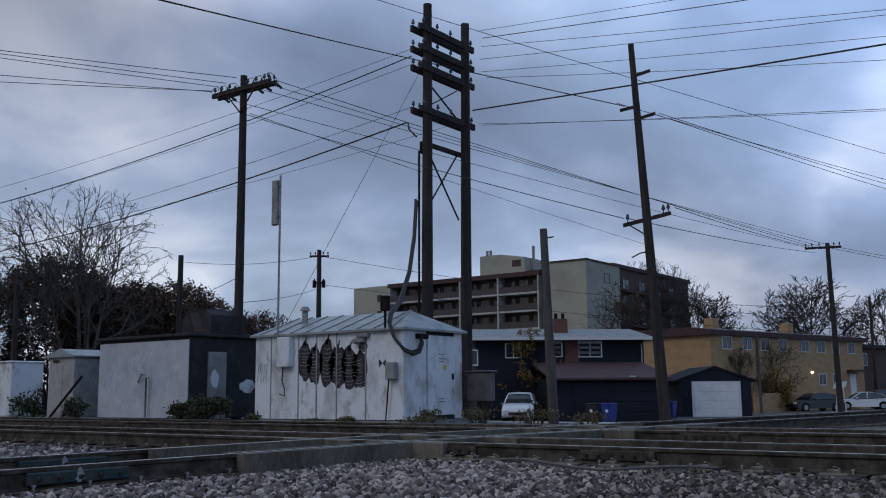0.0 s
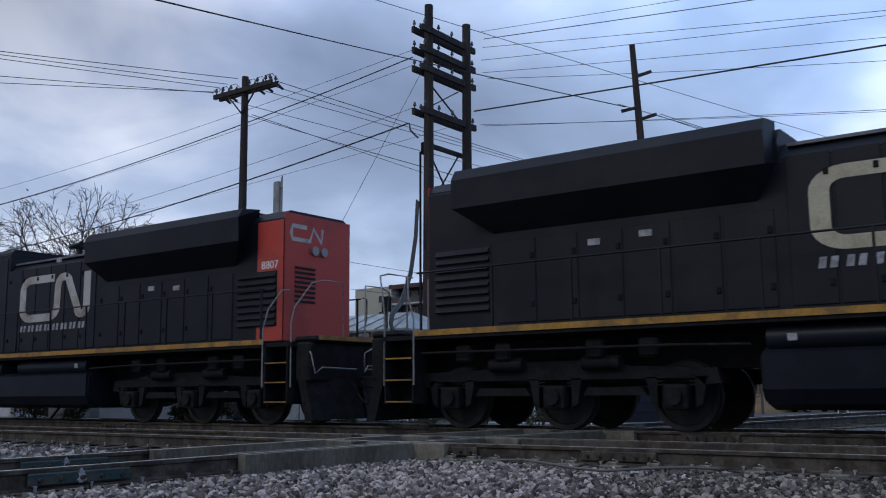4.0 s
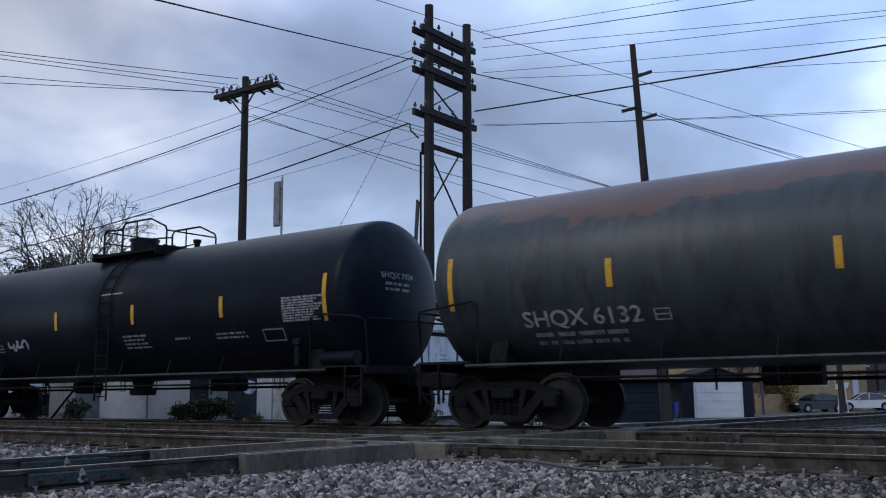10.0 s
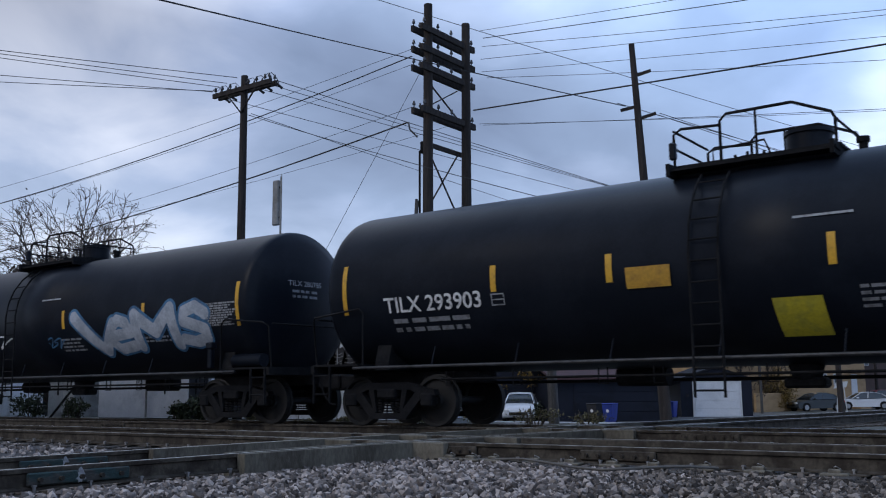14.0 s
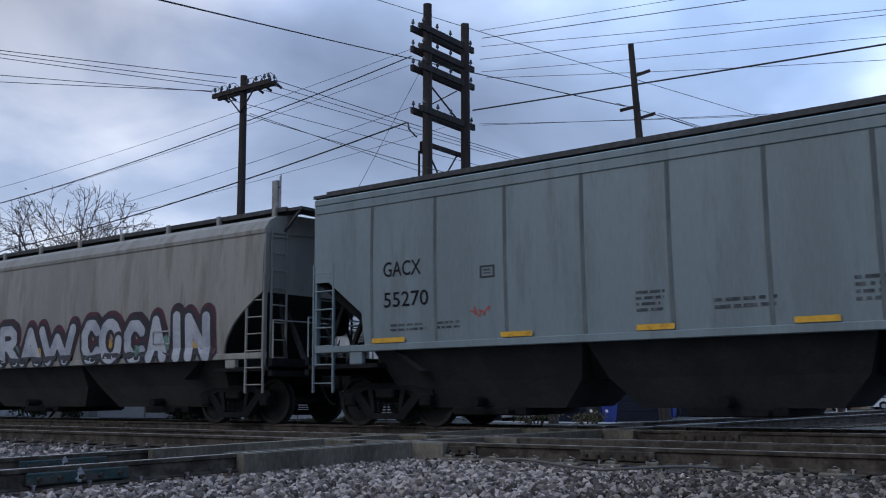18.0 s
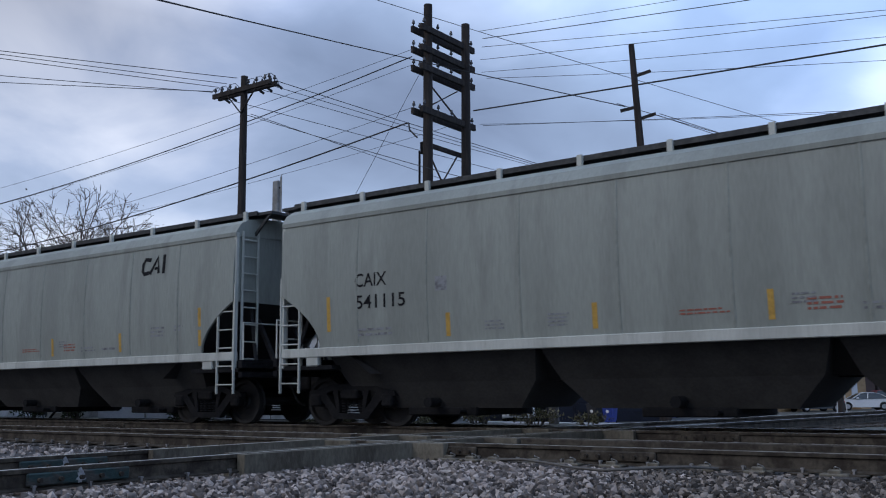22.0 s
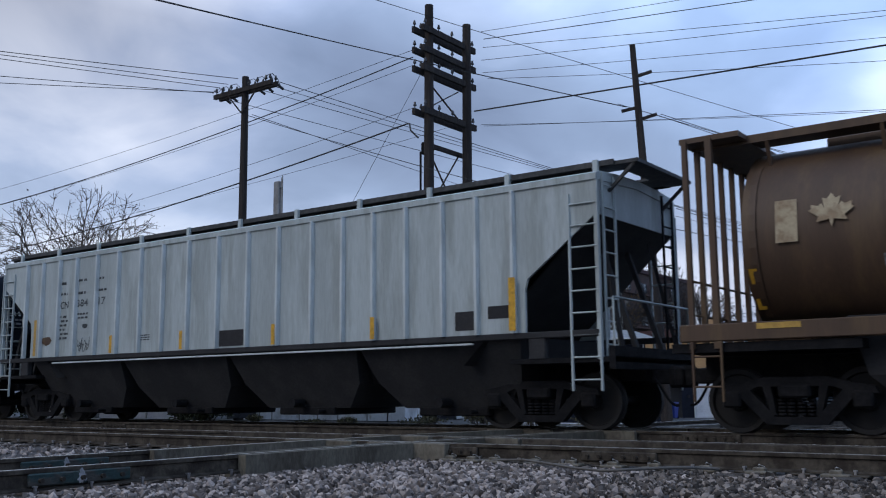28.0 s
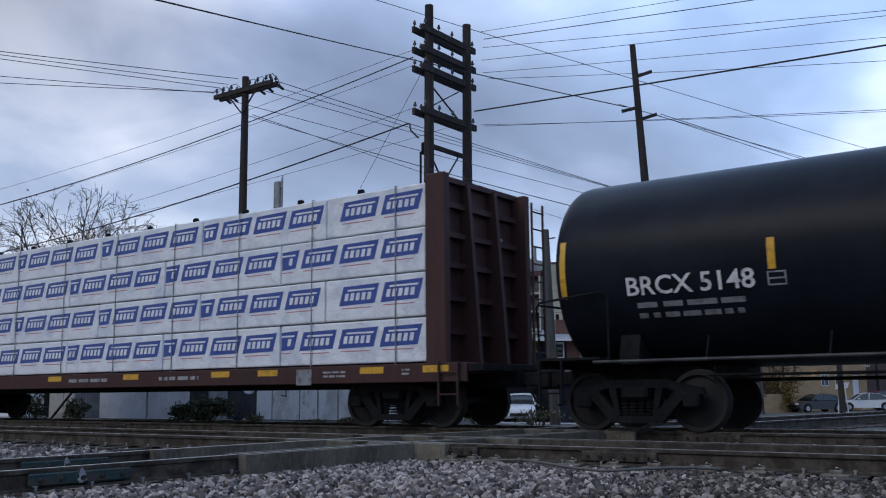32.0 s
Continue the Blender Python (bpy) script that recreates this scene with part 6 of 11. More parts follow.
def greenery():
    tree(-43.6, 28.2, -1.1, 12.6, "large bare elm with a wide crown of fine twigs", 3, "wide", LEAF_BROWN, 0.05, 500, 0.017, 0.0095)
    tree(-50.5, 24.5, -1.1, 12.5, "bare tree with pale twigs at the yard's edge", 8, "tall", LEAF_BROWN, 0.06, 400, 0.015, 0.0105, 1.15)
    tree(-56.5, 25.0, -1.1, 11.5, "bare tree beyond the yard's edge", 9, "round", LEAF_BROWN, 0.06, 900, 0.015, 0.011)
    tree(-55.0, 34.0, -1.1, 10.5, "brown-leaved tree behind the sheds", 5, "round", LEAF_BROWN, 0.11, 14000, 0.015, 0.014, name="autumn_tree")
    tree(-50.0, 33.0, -1.1, 9.0, "tree with dull brown leaves behind the sheds", 15, "round", LEAF_BROWN, 0.09, 14000, 0.015, 0.013, name="autumn_tree")
    tree(-48.7, 38.8, -1.1, 8.8, "rusty brown autumn tree behind the dark shed", 6, "round", LEAF_RUST, 0.09, 16000, 0.018, 0.013, 1.1, name="autumn_tree")
    tree(-50.6, 36.0, -1.1, 8.6, "dense rusty tree behind the dark shed", 18, "round", LEAF_BROWN, 0.09, 15000, 0.018, 0.013, 1.1, name="autumn_tree")
    tree(-45.6, 38.6, -1.1, 7.4, "leafy rust-brown tree beside the stubby pole", 19, "round", LEAF_RUST, 0.085, 12000, 0.018, 0.013, 1.1, name="autumn_tree")
    tree(-44.5, 42.0, -1.1, 6.9, "low autumn tree losing its rusty leaves", 16, "round", LEAF_RUST, 0.08, 5000, 0.018, 0.013, 1.1, name="autumn_tree")
    tree(-57.0, 42.0, -1.1, 9.6, "brown tree in the yard behind", 17, "round", LEAF_BROWN, 0.1, 15000, 0.018, 0.014, name="autumn_tree")
    fir(-46.8, 31.4, -1.1, 8.6, 2)
    fir(-52.8, 30.2, -1.1, 8.0, 3)
    # far trees
    tree(-52.0, 72.0, -1.1, 7.0, "far bare tree beyond the yard", 21, "round", None, trunk=0.015, twig=0.015, material=BARK_FAR)
    tree(-47.0, 68.0, -1.1, 6.0, "far bare bush-like tree beyond the yard", 20, "round", None, trunk=0.015, twig=0.014, material=BARK_FAR)
    tree(-51.5, 134.0, -1.2, 17.0, "far bare tree beside the apartment block", 22, "wide", LEAF_BROWN, 0.14, 900, 0.015, 0.026, material=BARK_FAR)
    tree(-56.8, 118.0, -1.2, 16.5, "tall bare tree before the apartment end wall", 23, "tall", LEAF_YELLOW, 0.12, 700, 0.015, 0.024, 1.2, material=BARK_FAR)
    tree(-69.0, 156.0, -1.2, 24.5, "bare tree rising over the brown wing", 24, "round", None, trunk=0.015, twig=0.027, material=BARK_FAR)
    tree(-34.5, 127.0, -1.2, 16.5, "wide bare tree behind the tan building", 25, "wide", None, trunk=0.017, twig=0.027, wide=1.15, material=BARK_FAR)
    tree(-29.0, 148.0, -1.2, 16.0, "large bare tree over the brick roofs", 26, "round", None, trunk=0.017, twig=0.028, material=BARK_FAR)
    fir(-36.5, 126.0, -1.2, 10.8, 5, "far dark fir behind the tan building")
    fir(-46.0, 131.0, -1.2, 8.6, 6, "far small fir behind the tan roof")
    fir(-57.5, 122.0, -1.2, 12.0, 7, "dark fir before the apartment wall")
    # yellow trees and shrubs
    tree(-30.3, 50.2, -1.05, 5.6, "small yellow-leaved tree beside the navy house", 31, "small", LEAF_YELLOW, 0.075, 4200, 0.012, 0.012, 0.95, name="yellow_tree")
    tree(-24.0, 78.3, -1.15, 5.8, "thin yellowing tree before the tan building", 32, "small", LEAF_YELLOW, 0.06, 900, 0.012, 0.012, 1.0, material=BARK_FAR, name="yellow_tree")
    tree(-25.2, 74.2, -1.15, 5.2, "sparse brown tree before the tan building", 33, "small", LEAF_BROWN, 0.06, 700, 0.012, 0.012, 1.0, material=BARK_FAR, name="autumn_tree")
    leaf_heap("low_bush", -24.05, 77.6, -1.15, 1.7, 0.9, 3.0, 3200, 0.08, LEAF_YELLOW, "yellow-green bush by the garden wall", 41)
    leaf_heap("low_bush", -22.9, 19.25, -0.24, 1.25, 0.42, 0.78, 3600, 0.05, LEAF_GREEN, "low green bush between the sheds", 42)
    leaf_heap("low_bush", -24.2, 19.35, -0.24, 0.5, 0.3, 0.5, 900, 0.05, LEAF_GREEN, "small green bush by the shed corner", 43)
    leaf_heap("weed_clump", -29.6, 19.2, -0.24, 0.8, 0.3, 0.7, 700, 0.06, LEAF_GREEN, "dull weeds beside the storage shed", 44)
    leaf_heap("weed_clump", -32.9, 19.6, -0.24, 0.9, 0.6, 1.0, 900, 0.06, LEAF_GREEN, "weeds between shed and cabinet", 45)
    leaf_heap("weed_clump", -28.3, 46.4, -1.05, 1.4, 0.7, 1.3, 900, 0.1, LEAF_GREEN, "tall weeds before the parked car", 46)
    for i, (x, y, w, h) in enumerate(((-21.0, 19.45, 0.3, 0.3), (-18.6, 19.45, 0.7, 0.16), (-17.4, 19.45, 0.5, 0.2), (-15.0, 19.9, 0.5, 0.4), (-13.9, 20.6, 0.7, 0.45), (-12.6, 21.2, 0.8, 0.4), (-11.4, 21.8, 0.7, 0.3), (-14.6, 19.1, 0.8, 0.25))):
        leaf_heap("weed_clump", x, y, -0.23, w, 0.18, h, 420, 0.035, WEED, "dry yellowish weeds along the bank", 50 + i)
    # a hedge-dark mass of shrubs at the yard's back
    for i, (x, y, r, h) in enumerate(((-58, 30, 4, 4.5), (-64, 36, 5, 4.5), (-52, 37, 4, 4.0), (-47, 44, 4, 3.4), (-62, 26, 4, 4.5))):
        leaf_heap("shrub", x, y, -1.1, r, 2.0, h, 2200, 0.2, LEAF_BROWN, "dark brown shrubs behind the yard", 60 + i)


greenery()
# ---- the train ----
SPEED = 13.05
CARS = []            # (thing, plan x at 0 s)
WHEELS = []          # (wheelset part, thing)
WHEEL_R = 0.457


def car_thing(name, front, rear, label, category, group):
    ob = thing(name, pose((front + rear) / 2, TY, 0), label, category, group)
    CARS.append((ob, (front + rear) / 2))
    return ob


def wheelset_mesh(r):
    bm = bm_new()
    prof = [(0.0, -0.02), (r * 0.28, -0.02), (r * 0.34, 0.03), (r * 0.82, 0.05), (r * 0.86, -0.01), (r, -0.01), (r, 0.1), (r + 0.026, 0.115), (r + 0.026, 0.145), (r * 0.85, 0.145), (r * 0.8, 0.09), (r * 0.3, 0.1), (0, 0.1)]
    seg = 28
    for s in (-1, 1):
        rings = []
        for k in range(seg):
            t = 2 * math.pi * k / seg
            rings.append([bm.verts.new((q * math.cos(t), s * (0.81 - w), q * math.sin(t))) for q, w in prof])
        for k in range(seg):
            A, B = rings[k], rings[(k + 1) % seg]
            for i in range(len(prof) - 1):
                if prof[i][0] == 0 and prof[i + 1][0] == 0:
                    continue
                vs = [A[i], A[i + 1], B[i + 1], B[i]]
                if prof[i][0] == 0:
                    vs = [A[i], A[i + 1], B[i + 1]]
                elif prof[i + 1][0] == 0:
                    vs = [A[i], A[i + 1], B[i]]
                bm.faces.new(vs)
    tube(bm, (0, -1.02, 0), (0, 1.02, 0), 0.08, 10)
    # three bolts on each bearing cap, so that the turning shows
    for s in (-1, 1):
        for k in range(3):
            t = 2 * math.pi * k / 3
            tube(bm, (0.06 * math.cos(t), s * 1.02, 0.06 * math.sin(t)), (0.06 * math.cos(t), s * 1.05, 0.06 * math.sin(t)), 0.015, 5)
    return mesh_of("wheelset", bm, WHEELM)


WHEELSET = wheelset_mesh(WHEEL_R)
LOCO_WHEELSET = wheelset_mesh(0.533)


def side_frame_mesh():
    """A cast three-piece truck side frame: arched top, sloping legs, window and spring nest."""
    bm = bm_new()
    wb = 0.889
    y0, y1 = -1.09, -0.94
    prism_y(bm, [(-wb - 0.2, 0.56), (-wb - 0.16, 0.66), (-wb + 0.1, 0.7), (-0.45, 0.79), (0.45, 0.79), (wb - 0.1, 0.7), (wb + 0.16, 0.66), (wb + 0.2, 0.56),
                 (wb - 0.1, 0.55), (0.5, 0.66), (-0.5, 0.66), (-wb + 0.1, 0.55)], y0, y1)
    for s in (-1, 1):
        prism_y(bm, [(s * 0.86, 0.6), (s * 0.68, 0.66), (s * 0.3, 0.26), (s * 0.3, 0.14), (s * 0.42, 0.14)], y0, y1)
        prism_y(bm, [(s * 0.45, 0.66), (s * 0.33, 0.66), (s * 0.27, 0.26), (s * 0.34, 0.26)], y0, y1)
        rbox(bm, s * wb - 0.13, s * wb + 0.13, y0 - 0.03, y1 + 0.02, 0.36, 0.6, 0.03)
    box(bm, -0.42, 0.42, y0, y1, 0.13, 0.24)
    return mesh_of("side_frame", bm, TRUCK)


def springs_mesh():
    bm = bm_new()
    for x in (-0.2, -0.07, 0.07, 0.2):
        for k in range(5):
            z = 0.26 + 0.05 * k
            tube(bm, (x, -1.02, z), (x, -1.02, z + 0.028), 0.06, 10)
    return mesh_of("spring_nest", bm, TRUCK)


def bolster_mesh():
    bm = bm_new()
    rbox(bm, -0.22, 0.22, -1.16, 1.16, 0.5, 0.68, 0.03)
    rbox(bm, -0.3, 0.3, -0.35, 0.35, 0.66, 0.8, 0.03)
    return mesh_of("bolster", bm, TRUCK)


SIDE_FRAME, SPRINGS, BOLSTER = side_frame_mesh(), springs_mesh(), bolster_mesh()


def truck(car, x):
    bm = bm_new()
    tube(bm, (0, 0, 0.66), (0, 0, 0.86), 0.2, 14)
    tr = part("truck", bm, TRUCK, car)
    tr.matrix_basis = pose(x, 0, 0)
    put("side_frame", SIDE_FRAME, tr)
    put("side_frame", SIDE_FRAME, tr, rz=180)
    tagged(put("spring_nest", SPRINGS, tr), kind="stuff")
    tagged(put("spring_nest", SPRINGS, tr, rz=180), kind="stuff")
    put("bolster", BOLSTER, tr)
    for s in (-1, 1):
        w = put("wheelset", WHEELSET, tr, s * 0.889, 0, WHEEL_R)
        WHEELS.append((w, car, s * 0.889, WHEEL_R))
    return tr


def coupler_mesh():
    bm = bm_new()
    rbox(bm, -0.75, -0.15, -0.11, 0.11, 0.72, 0.96, 0.02)
    rbox(bm, -0.2, 0.02, -0.15, 0.1, 0.66, 1.0, 0.04)
    rbox(bm, -0.06, 0.1, 0.06, 0.17, 0.68, 0.98, 0.03)
    return mesh_of("coupler", bm, TRUCK)


COUPLER = coupler_mesh()


def hose_mesh():
    bm = bm_new()
    pts = [(-0.35, -0.32, 0.8)] + [(-0.32 + 0.32 * k / 8, -0.32 + 0.1 * k / 8, 0.8 - 0.42 * math.sin(math.pi * 0.55 * k / 8)) for k in range(1, 9)]
    pipe(bm, pts, 0.024, 6)
    return mesh_of("air_hose", bm, TRUCK)


HOSE = hose_mesh()


def coupling(car, half):
    put("coupler", COUPLER, car, half, 0, 0)
    put("coupler", COUPLER, car, -half, 0, 0, rz=180)
    put("air_hose", HOSE, car, half, 0, 0)
    put("air_hose", HOSE, car, -half, 0, 0, rz=180)


def ladder(bm, x, y, z0, z1, w=0.42, along="x", rungs=None, r=0.016):
    n = rungs or max(2, int((z1 - z0) / 0.33))
    d = Vector((w / 2, 0, 0)) if along == "x" else Vector((0, w / 2, 0))
    c = Vector((x, y, 0))
    for s in (-1, 1):
        beam(bm, c + d * s + Vector((0, 0, z0)), c + d * s + Vector((0, 0, z1)), 0.045, 0.03)
    for k in range(n):
        z = z0 + (z1 - z0) * (k + 0.5) / n
        tube(bm, c - d + Vector((0, 0, z)), c + d + Vector((0, 0, z)), r, 6)


# ---- tank cars ----
RAILGREY = mat("worn_grey_rail_paint", (0.05, 0.05, 0.055), 0.5, 0.1, (0.025, 0.025, 0.028), 0.4, 5)
TANK_R, TANK_Z = 1.56, 2.525


def tank_place(radius, x0, z0):
    """Points on the near side of a tank: u along it, w up round the shell."""
    def at(u, w):
        a = (z0 + w - TANK_Z) / TANK_R
        return (x0 + u, -radius * math.cos(a), TANK_Z + radius * math.sin(a))
    return at


def tank_shell(half, head=0.55, front=0.22, seg=80):
    """The shell: a cylinder with shallow dished heads, tightly rounded at the rim."""
    bm = bm_new()
    prof = [(-half + head * 0.55 * (k / 7) ** 2, TANK_R * 0.965 * k / 7) for k in range(8)]
    prof += [(-half + head * 0.66, TANK_R * 0.988), (-half + head * 0.82, TANK_R * 0.998), (-half + head, TANK_R)]
    prof = prof + [(x, TANK_R) for x in (-half * 0.5, -0.62)] + [(-0.6, TANK_R + 0.012), (0.6, TANK_R + 0.012), (0.62, TANK_R), (half * 0.5, TANK_R)] + [(-x - front, r) for x, r in reversed(prof)]
    rings = []
    for x, r in prof:
        dz = 0.0
        if r < 0.01:
            rings.append([bm.verts.new((x, 0, TANK_Z))])
        else:
            rings.append([bm.verts.new((x, r * math.cos(2 * math.pi * k / seg), TANK_Z + r * math.sin(2 * math.pi * k / seg))) for k in range(seg)])
    for A, B in zip(rings, rings[1:]):
        for k in range(seg):
            j = (k + 1) % seg
            if len(A) == 1:
                f = bm.faces.new((A[0], B[j], B[k]))
            elif len(B) == 1:
                f = bm.faces.new((A[k], A[j], B[0]))
            else:
                f = bm.faces.new((A[k], A[j], B[j], B[k]))
            f.smooth = True
    return bm


TANK_DATA = {}


def tank_car(front, rear, label, shell_mat, stripes, number=None, num_x=None, num_z=2.05, num_w=2.1, kind="a", letter=None):
    L = front - rear
    half = L / 2
    th = half - 0.7          # half length of the shell
    letter = letter or WHITELET
    flip = 1 if kind == "a" else -1      # which way the top fittings face
    off = -0.3 if kind == "a" else 0.55   # middle of the top platform
    car = car_thing("tank_car", front, rear, label, "tank car", "tank cars of the train")
    part("tank_shell", tank_shell(th), shell_mat, car)
    for s in (-1, 1):
        truck(car, s * (half - 2.1))
    coupling(car, half)
    # stub sills, bolster saddles and end platforms
    for s in (-1, 1):
        bm = bm_new()
        x0, x1 = sorted((s * (half - 0.55), s * (half - 3.6)))
        rbox(bm, x0, x1, -0.3, 0.3, 0.78, 1.12, 0.02)
        part("stub_sill", bm, TRUCK, car)
        bm = bm_new()
        xc = s * (half - 2.1)
        pts = [(-1.25, 1.02), (1.25, 1.02), (1.25, 1.16)]
        pts += [((TANK_R + 0.01) * math.cos(a), TANK_Z + (TANK_R + 0.01) * math.sin(a)) for a in [math.radians(-42 - 96 * k / 12) for k in range(13)]]
        pts += [(-1.25, 1.16)]
        prism_x(bm, pts, xc - 0.16, xc + 0.16)
        part("saddle", bm, TRUCK, car)
        bm = bm_new()
        xe = s * (half - 0.62)
        box(bm, min(xe, xe - s * 1.1), max(xe, xe - s * 1.1), -1.5, 1.5, 1.1, 1.14)
        box(bm, xe - 0.05, xe + 0.05, -1.52, 1.52, 0.98, 1.12)
        part("end_platform", bm, TRUCK, car)
        if s > 0:
            bm = bm_new()
            tube(bm, (half - 1.95, -1.15, 1.29), (half - 1.1, -1.15, 1.29), 0.14, 14)
            part("air_tank", bm, shell_mat, car, "small cylinder on the end platform")
            bm = bm_new()
            rbox(bm, half - 2.42, half - 2.3, -1.52, -1.4, 1.14, 1.55, 0.02)
            rbox(bm, half - 2.46, half - 2.26, -1.54, -1.38, 1.55, 1.68, 0.02)
            part("valve_bracket", bm, shell_mat, car)
        bm = bm_new()
        for sy in (-1, 1):
            ladder(bm, xe - s * 0.25, sy * 1.53, 0.42, 1.1, 0.4)
        pipe(bm, [(xe - s * 1.3, -1.58, 1.1), (xe - s * 1.3, -1.58, 2.05), (xe - s * 1.2, -1.58, 2.13), (xe - s * 0.1, -1.58, 2.02), (xe, -1.5, 1.95), (xe, -1.4, 1.1)], 0.02)
        pipe(bm, [(xe, -1.4, 2.0), (xe, 1.4, 2.0)], 0.02)
        pipe(bm, [(xe - s * 1.3, 1.58, 1.1), (xe - s * 1.3, 1.58, 2.13), (xe - s * 0.1, 1.58, 2.02), (xe, 1.4, 1.1)], 0.02)
        part("end_handrail", bm, TRUCK, car)
    # side safety rail, running under the belly
    brk = bm_new()
    for sy in (-1, 1):
        bm = bm_new()
        pipe(bm, [(-half + 1.6, sy * 1.48, 1.06), (half - 1.6, sy * 1.48, 1.06)], 0.03)
        part("side_rail", bm, RAILGREY, car, "worn grey side rail")
        k = -half + 3.4
        while k < half - 3.3:
            pipe(brk, [(k, sy * 1.48, 1.06), (k + 0.03, sy * 1.4, 1.4)], 0.014, 5)
            k += 1.7
    tagged(part("rail_bracket", brk, BLACK, car), kind="stuff")
    bm = bm_new()
    pipe(bm, [(-half + 3.2, -0.9, 0.84), (half - 3.2, -0.9, 0.84)], 0.022)
    pipe(bm, [(-half + 3.2, 0.5, 0.78), (half - 3.2, 0.5, 0.78)], 0.03)
    rnd = random.Random(int(-front))
    x = -half + 3.3
    while x < half - 3.2:
        pipe(bm, [(x, -0.9, 0.98), (x, -0.9, 0.72), (x + 0.16, -0.9, 0.72), (x + 0.16, -0.9, 0.98)], 0.014, 5)
        if rnd.random() < 0.4:
            pipe(bm, [(x + 0.4, 0.5, 0.62), (x + 0.4, 0.5, 1.02)], 0.02, 5)
        x += rnd.uniform(0.9, 1.9)
    part("brake_rigging", bm, TRUCK, car)
    bm = bm_new()
    tube(bm, (0, 0, TANK_Z - TANK_R + 0.05), (0, 0, 0.72), 0.28, 14, 0.2)
    rbox(bm, -0.3, 0.3, -0.2, 0.2, 0.62, 0.78, 0.04)
    part("bottom_outlet", bm, TRUCK, car)
    bm = bm_new()
    rbox(bm, 2.2, 3.0, 0.2, 0.75, 0.7, 1.05, 0.06)
    part("air_reservoir", bm, TRUCK, car)
    bm = bm_new()
    tube(bm, (-3.2, 0.3, 0.85), (-2.3, 0.3, 0.85), 0.17, 12)
    part("brake_cylinder", bm, TRUCK, car)
    # top platform with manway and valve housing
    top = TANK_Z + TANK_R
    hx = 0.25 if kind == "a" else -0.15
    bm = bm_new()
    box(bm, off - 1.37, off + 1.17, -0.72, 0.72, top - 0.03, top + 0.02)
    box(bm, off - 1.37, off + 1.17, -1.0, -0.72, top - 0.12, top - 0.08)
    for x in (off - 1.32, off + 1.12):
        box(bm, x - 0.03, x + 0.03, -1.05, 1.05, top - 0.2, top)
    part("top_platform", bm, TRUCK, car)
    bm = bm_new()
    tube(bm, (hx, 0, top), (hx, 0, top + 0.36), 0.34, 20)
    tube(bm, (hx, 0, top + 0.36), (hx, 0, top + 0.42), 0.37, 20)
    part("valve_housing", bm, BLACK, car)
    mx = hx - 0.85 * flip
    bm = bm_new()
    tube(bm, (mx, 0, top - 0.02), (mx, 0, top + 0.14), 0.3, 16)
    manway = part("manway", bm, TRUCK, car)
    bm = bm_new()
    for k in range(8):
        a = math.pi * k / 4
        tube(bm, (mx + 0.32 * math.cos(a), 0.32 * math.sin(a), top), (mx + 0.32 * math.cos(a), 0.32 * math.sin(a), top + 0.18), 0.025, 5)
    tagged(part("manway_bolt", bm, TRUCK, manway), kind="stuff")
    rx = hx + (0.75 if kind == "a" else 1.9)
    bm = bm_new()
    tube(bm, (rx, 0.1, top), (rx, 0.1, top + 0.16), 0.07, 8)
    tube(bm, (rx, 0.1, top + 0.16), (rx, 0.1, top + 0.24), 0.1, 8)
    part("relief_valve", bm, TRUCK, car)
    zt = top + 0.72
    x0, x1 = off - 1.32, off + 1.12

    def rail(pts, r, seg=6):
        b = bm_new()
        pipe(b, pts, r, seg)
        part("top_railing", b, TRUCK, car)

    for sy in (-0.74, 0.74):
        rail([(x0, sy, top - 0.05), (x0, sy, top + 0.52), (x0 + 0.12, sy, top + 0.6), (x0 + 0.75, sy, top + 0.56)], 0.022)
        rail([(x0 + 0.75, sy, top - 0.05), (x0 + 0.75, sy, zt - 0.1), (x0 + 0.85, sy, zt), (x1 - 0.6, sy, zt), (x1 - 0.05, sy, zt - 0.24), (x1, sy, zt - 0.34), (x1, sy, top - 0.05)], 0.024)
        rail([(x0 + 1.3, sy, top - 0.05), (x0 + 1.3, sy, zt)], 0.02)
        rail([(mx - 0.45, sy * 0.8, top), (mx - 0.45, sy * 0.8, top + 0.22), (mx + 0.35, sy * 0.8, top + 0.26), (mx + 0.45, sy * 0.8, top)], 0.018, 5)
    rail([(x0, -0.74, top + 0.58), (x0, 0.74, top + 0.58)], 0.02)
    rail([(x0, -0.74, top + 0.3), (x0, 0.74, top + 0.3)], 0.02)
    rail([(x1, -0.74, zt - 0.34), (x1, 0.74, zt - 0.34)], 0.02)
    if kind == "a":
        bm = bm_new()
        rbox(bm, x0 - 0.05, x0 + 0.06, -0.86, -0.76, top + 0.1, top + 0.38, 0.02)
        part("flag_holder", bm, BLACK, car)
    # side ladder
    lx = -0.9 if kind == "a" else 0.6
    bm = bm_new()
    for s in (-1, 1):
        pts = [(lx + s * 0.22, -TANK_R - 0.05 if z < TANK_Z else -max(0.85, math.sqrt(max(0, (TANK_R + 0.07) ** 2 - (z - TANK_Z) ** 2))), z) for z in [0.5, 1.1, 1.8, 2.6, 3.0, 3.3, 3.6, 3.85]]
        pipe(bm, pts, 0.022, 5)
    for k in range(11):
        z = 0.6 + 0.31 * k
        y = -TANK_R - 0.05 if z < TANK_Z else -max(0.85, math.sqrt(max(0, (TANK_R + 0.07) ** 2 - (z - TANK_Z) ** 2)))
        tube(bm, (lx - 0.22, y, z), (lx + 0.22, y, z), 0.015, 5)
    part("side_ladder", bm, TRUCK, car)
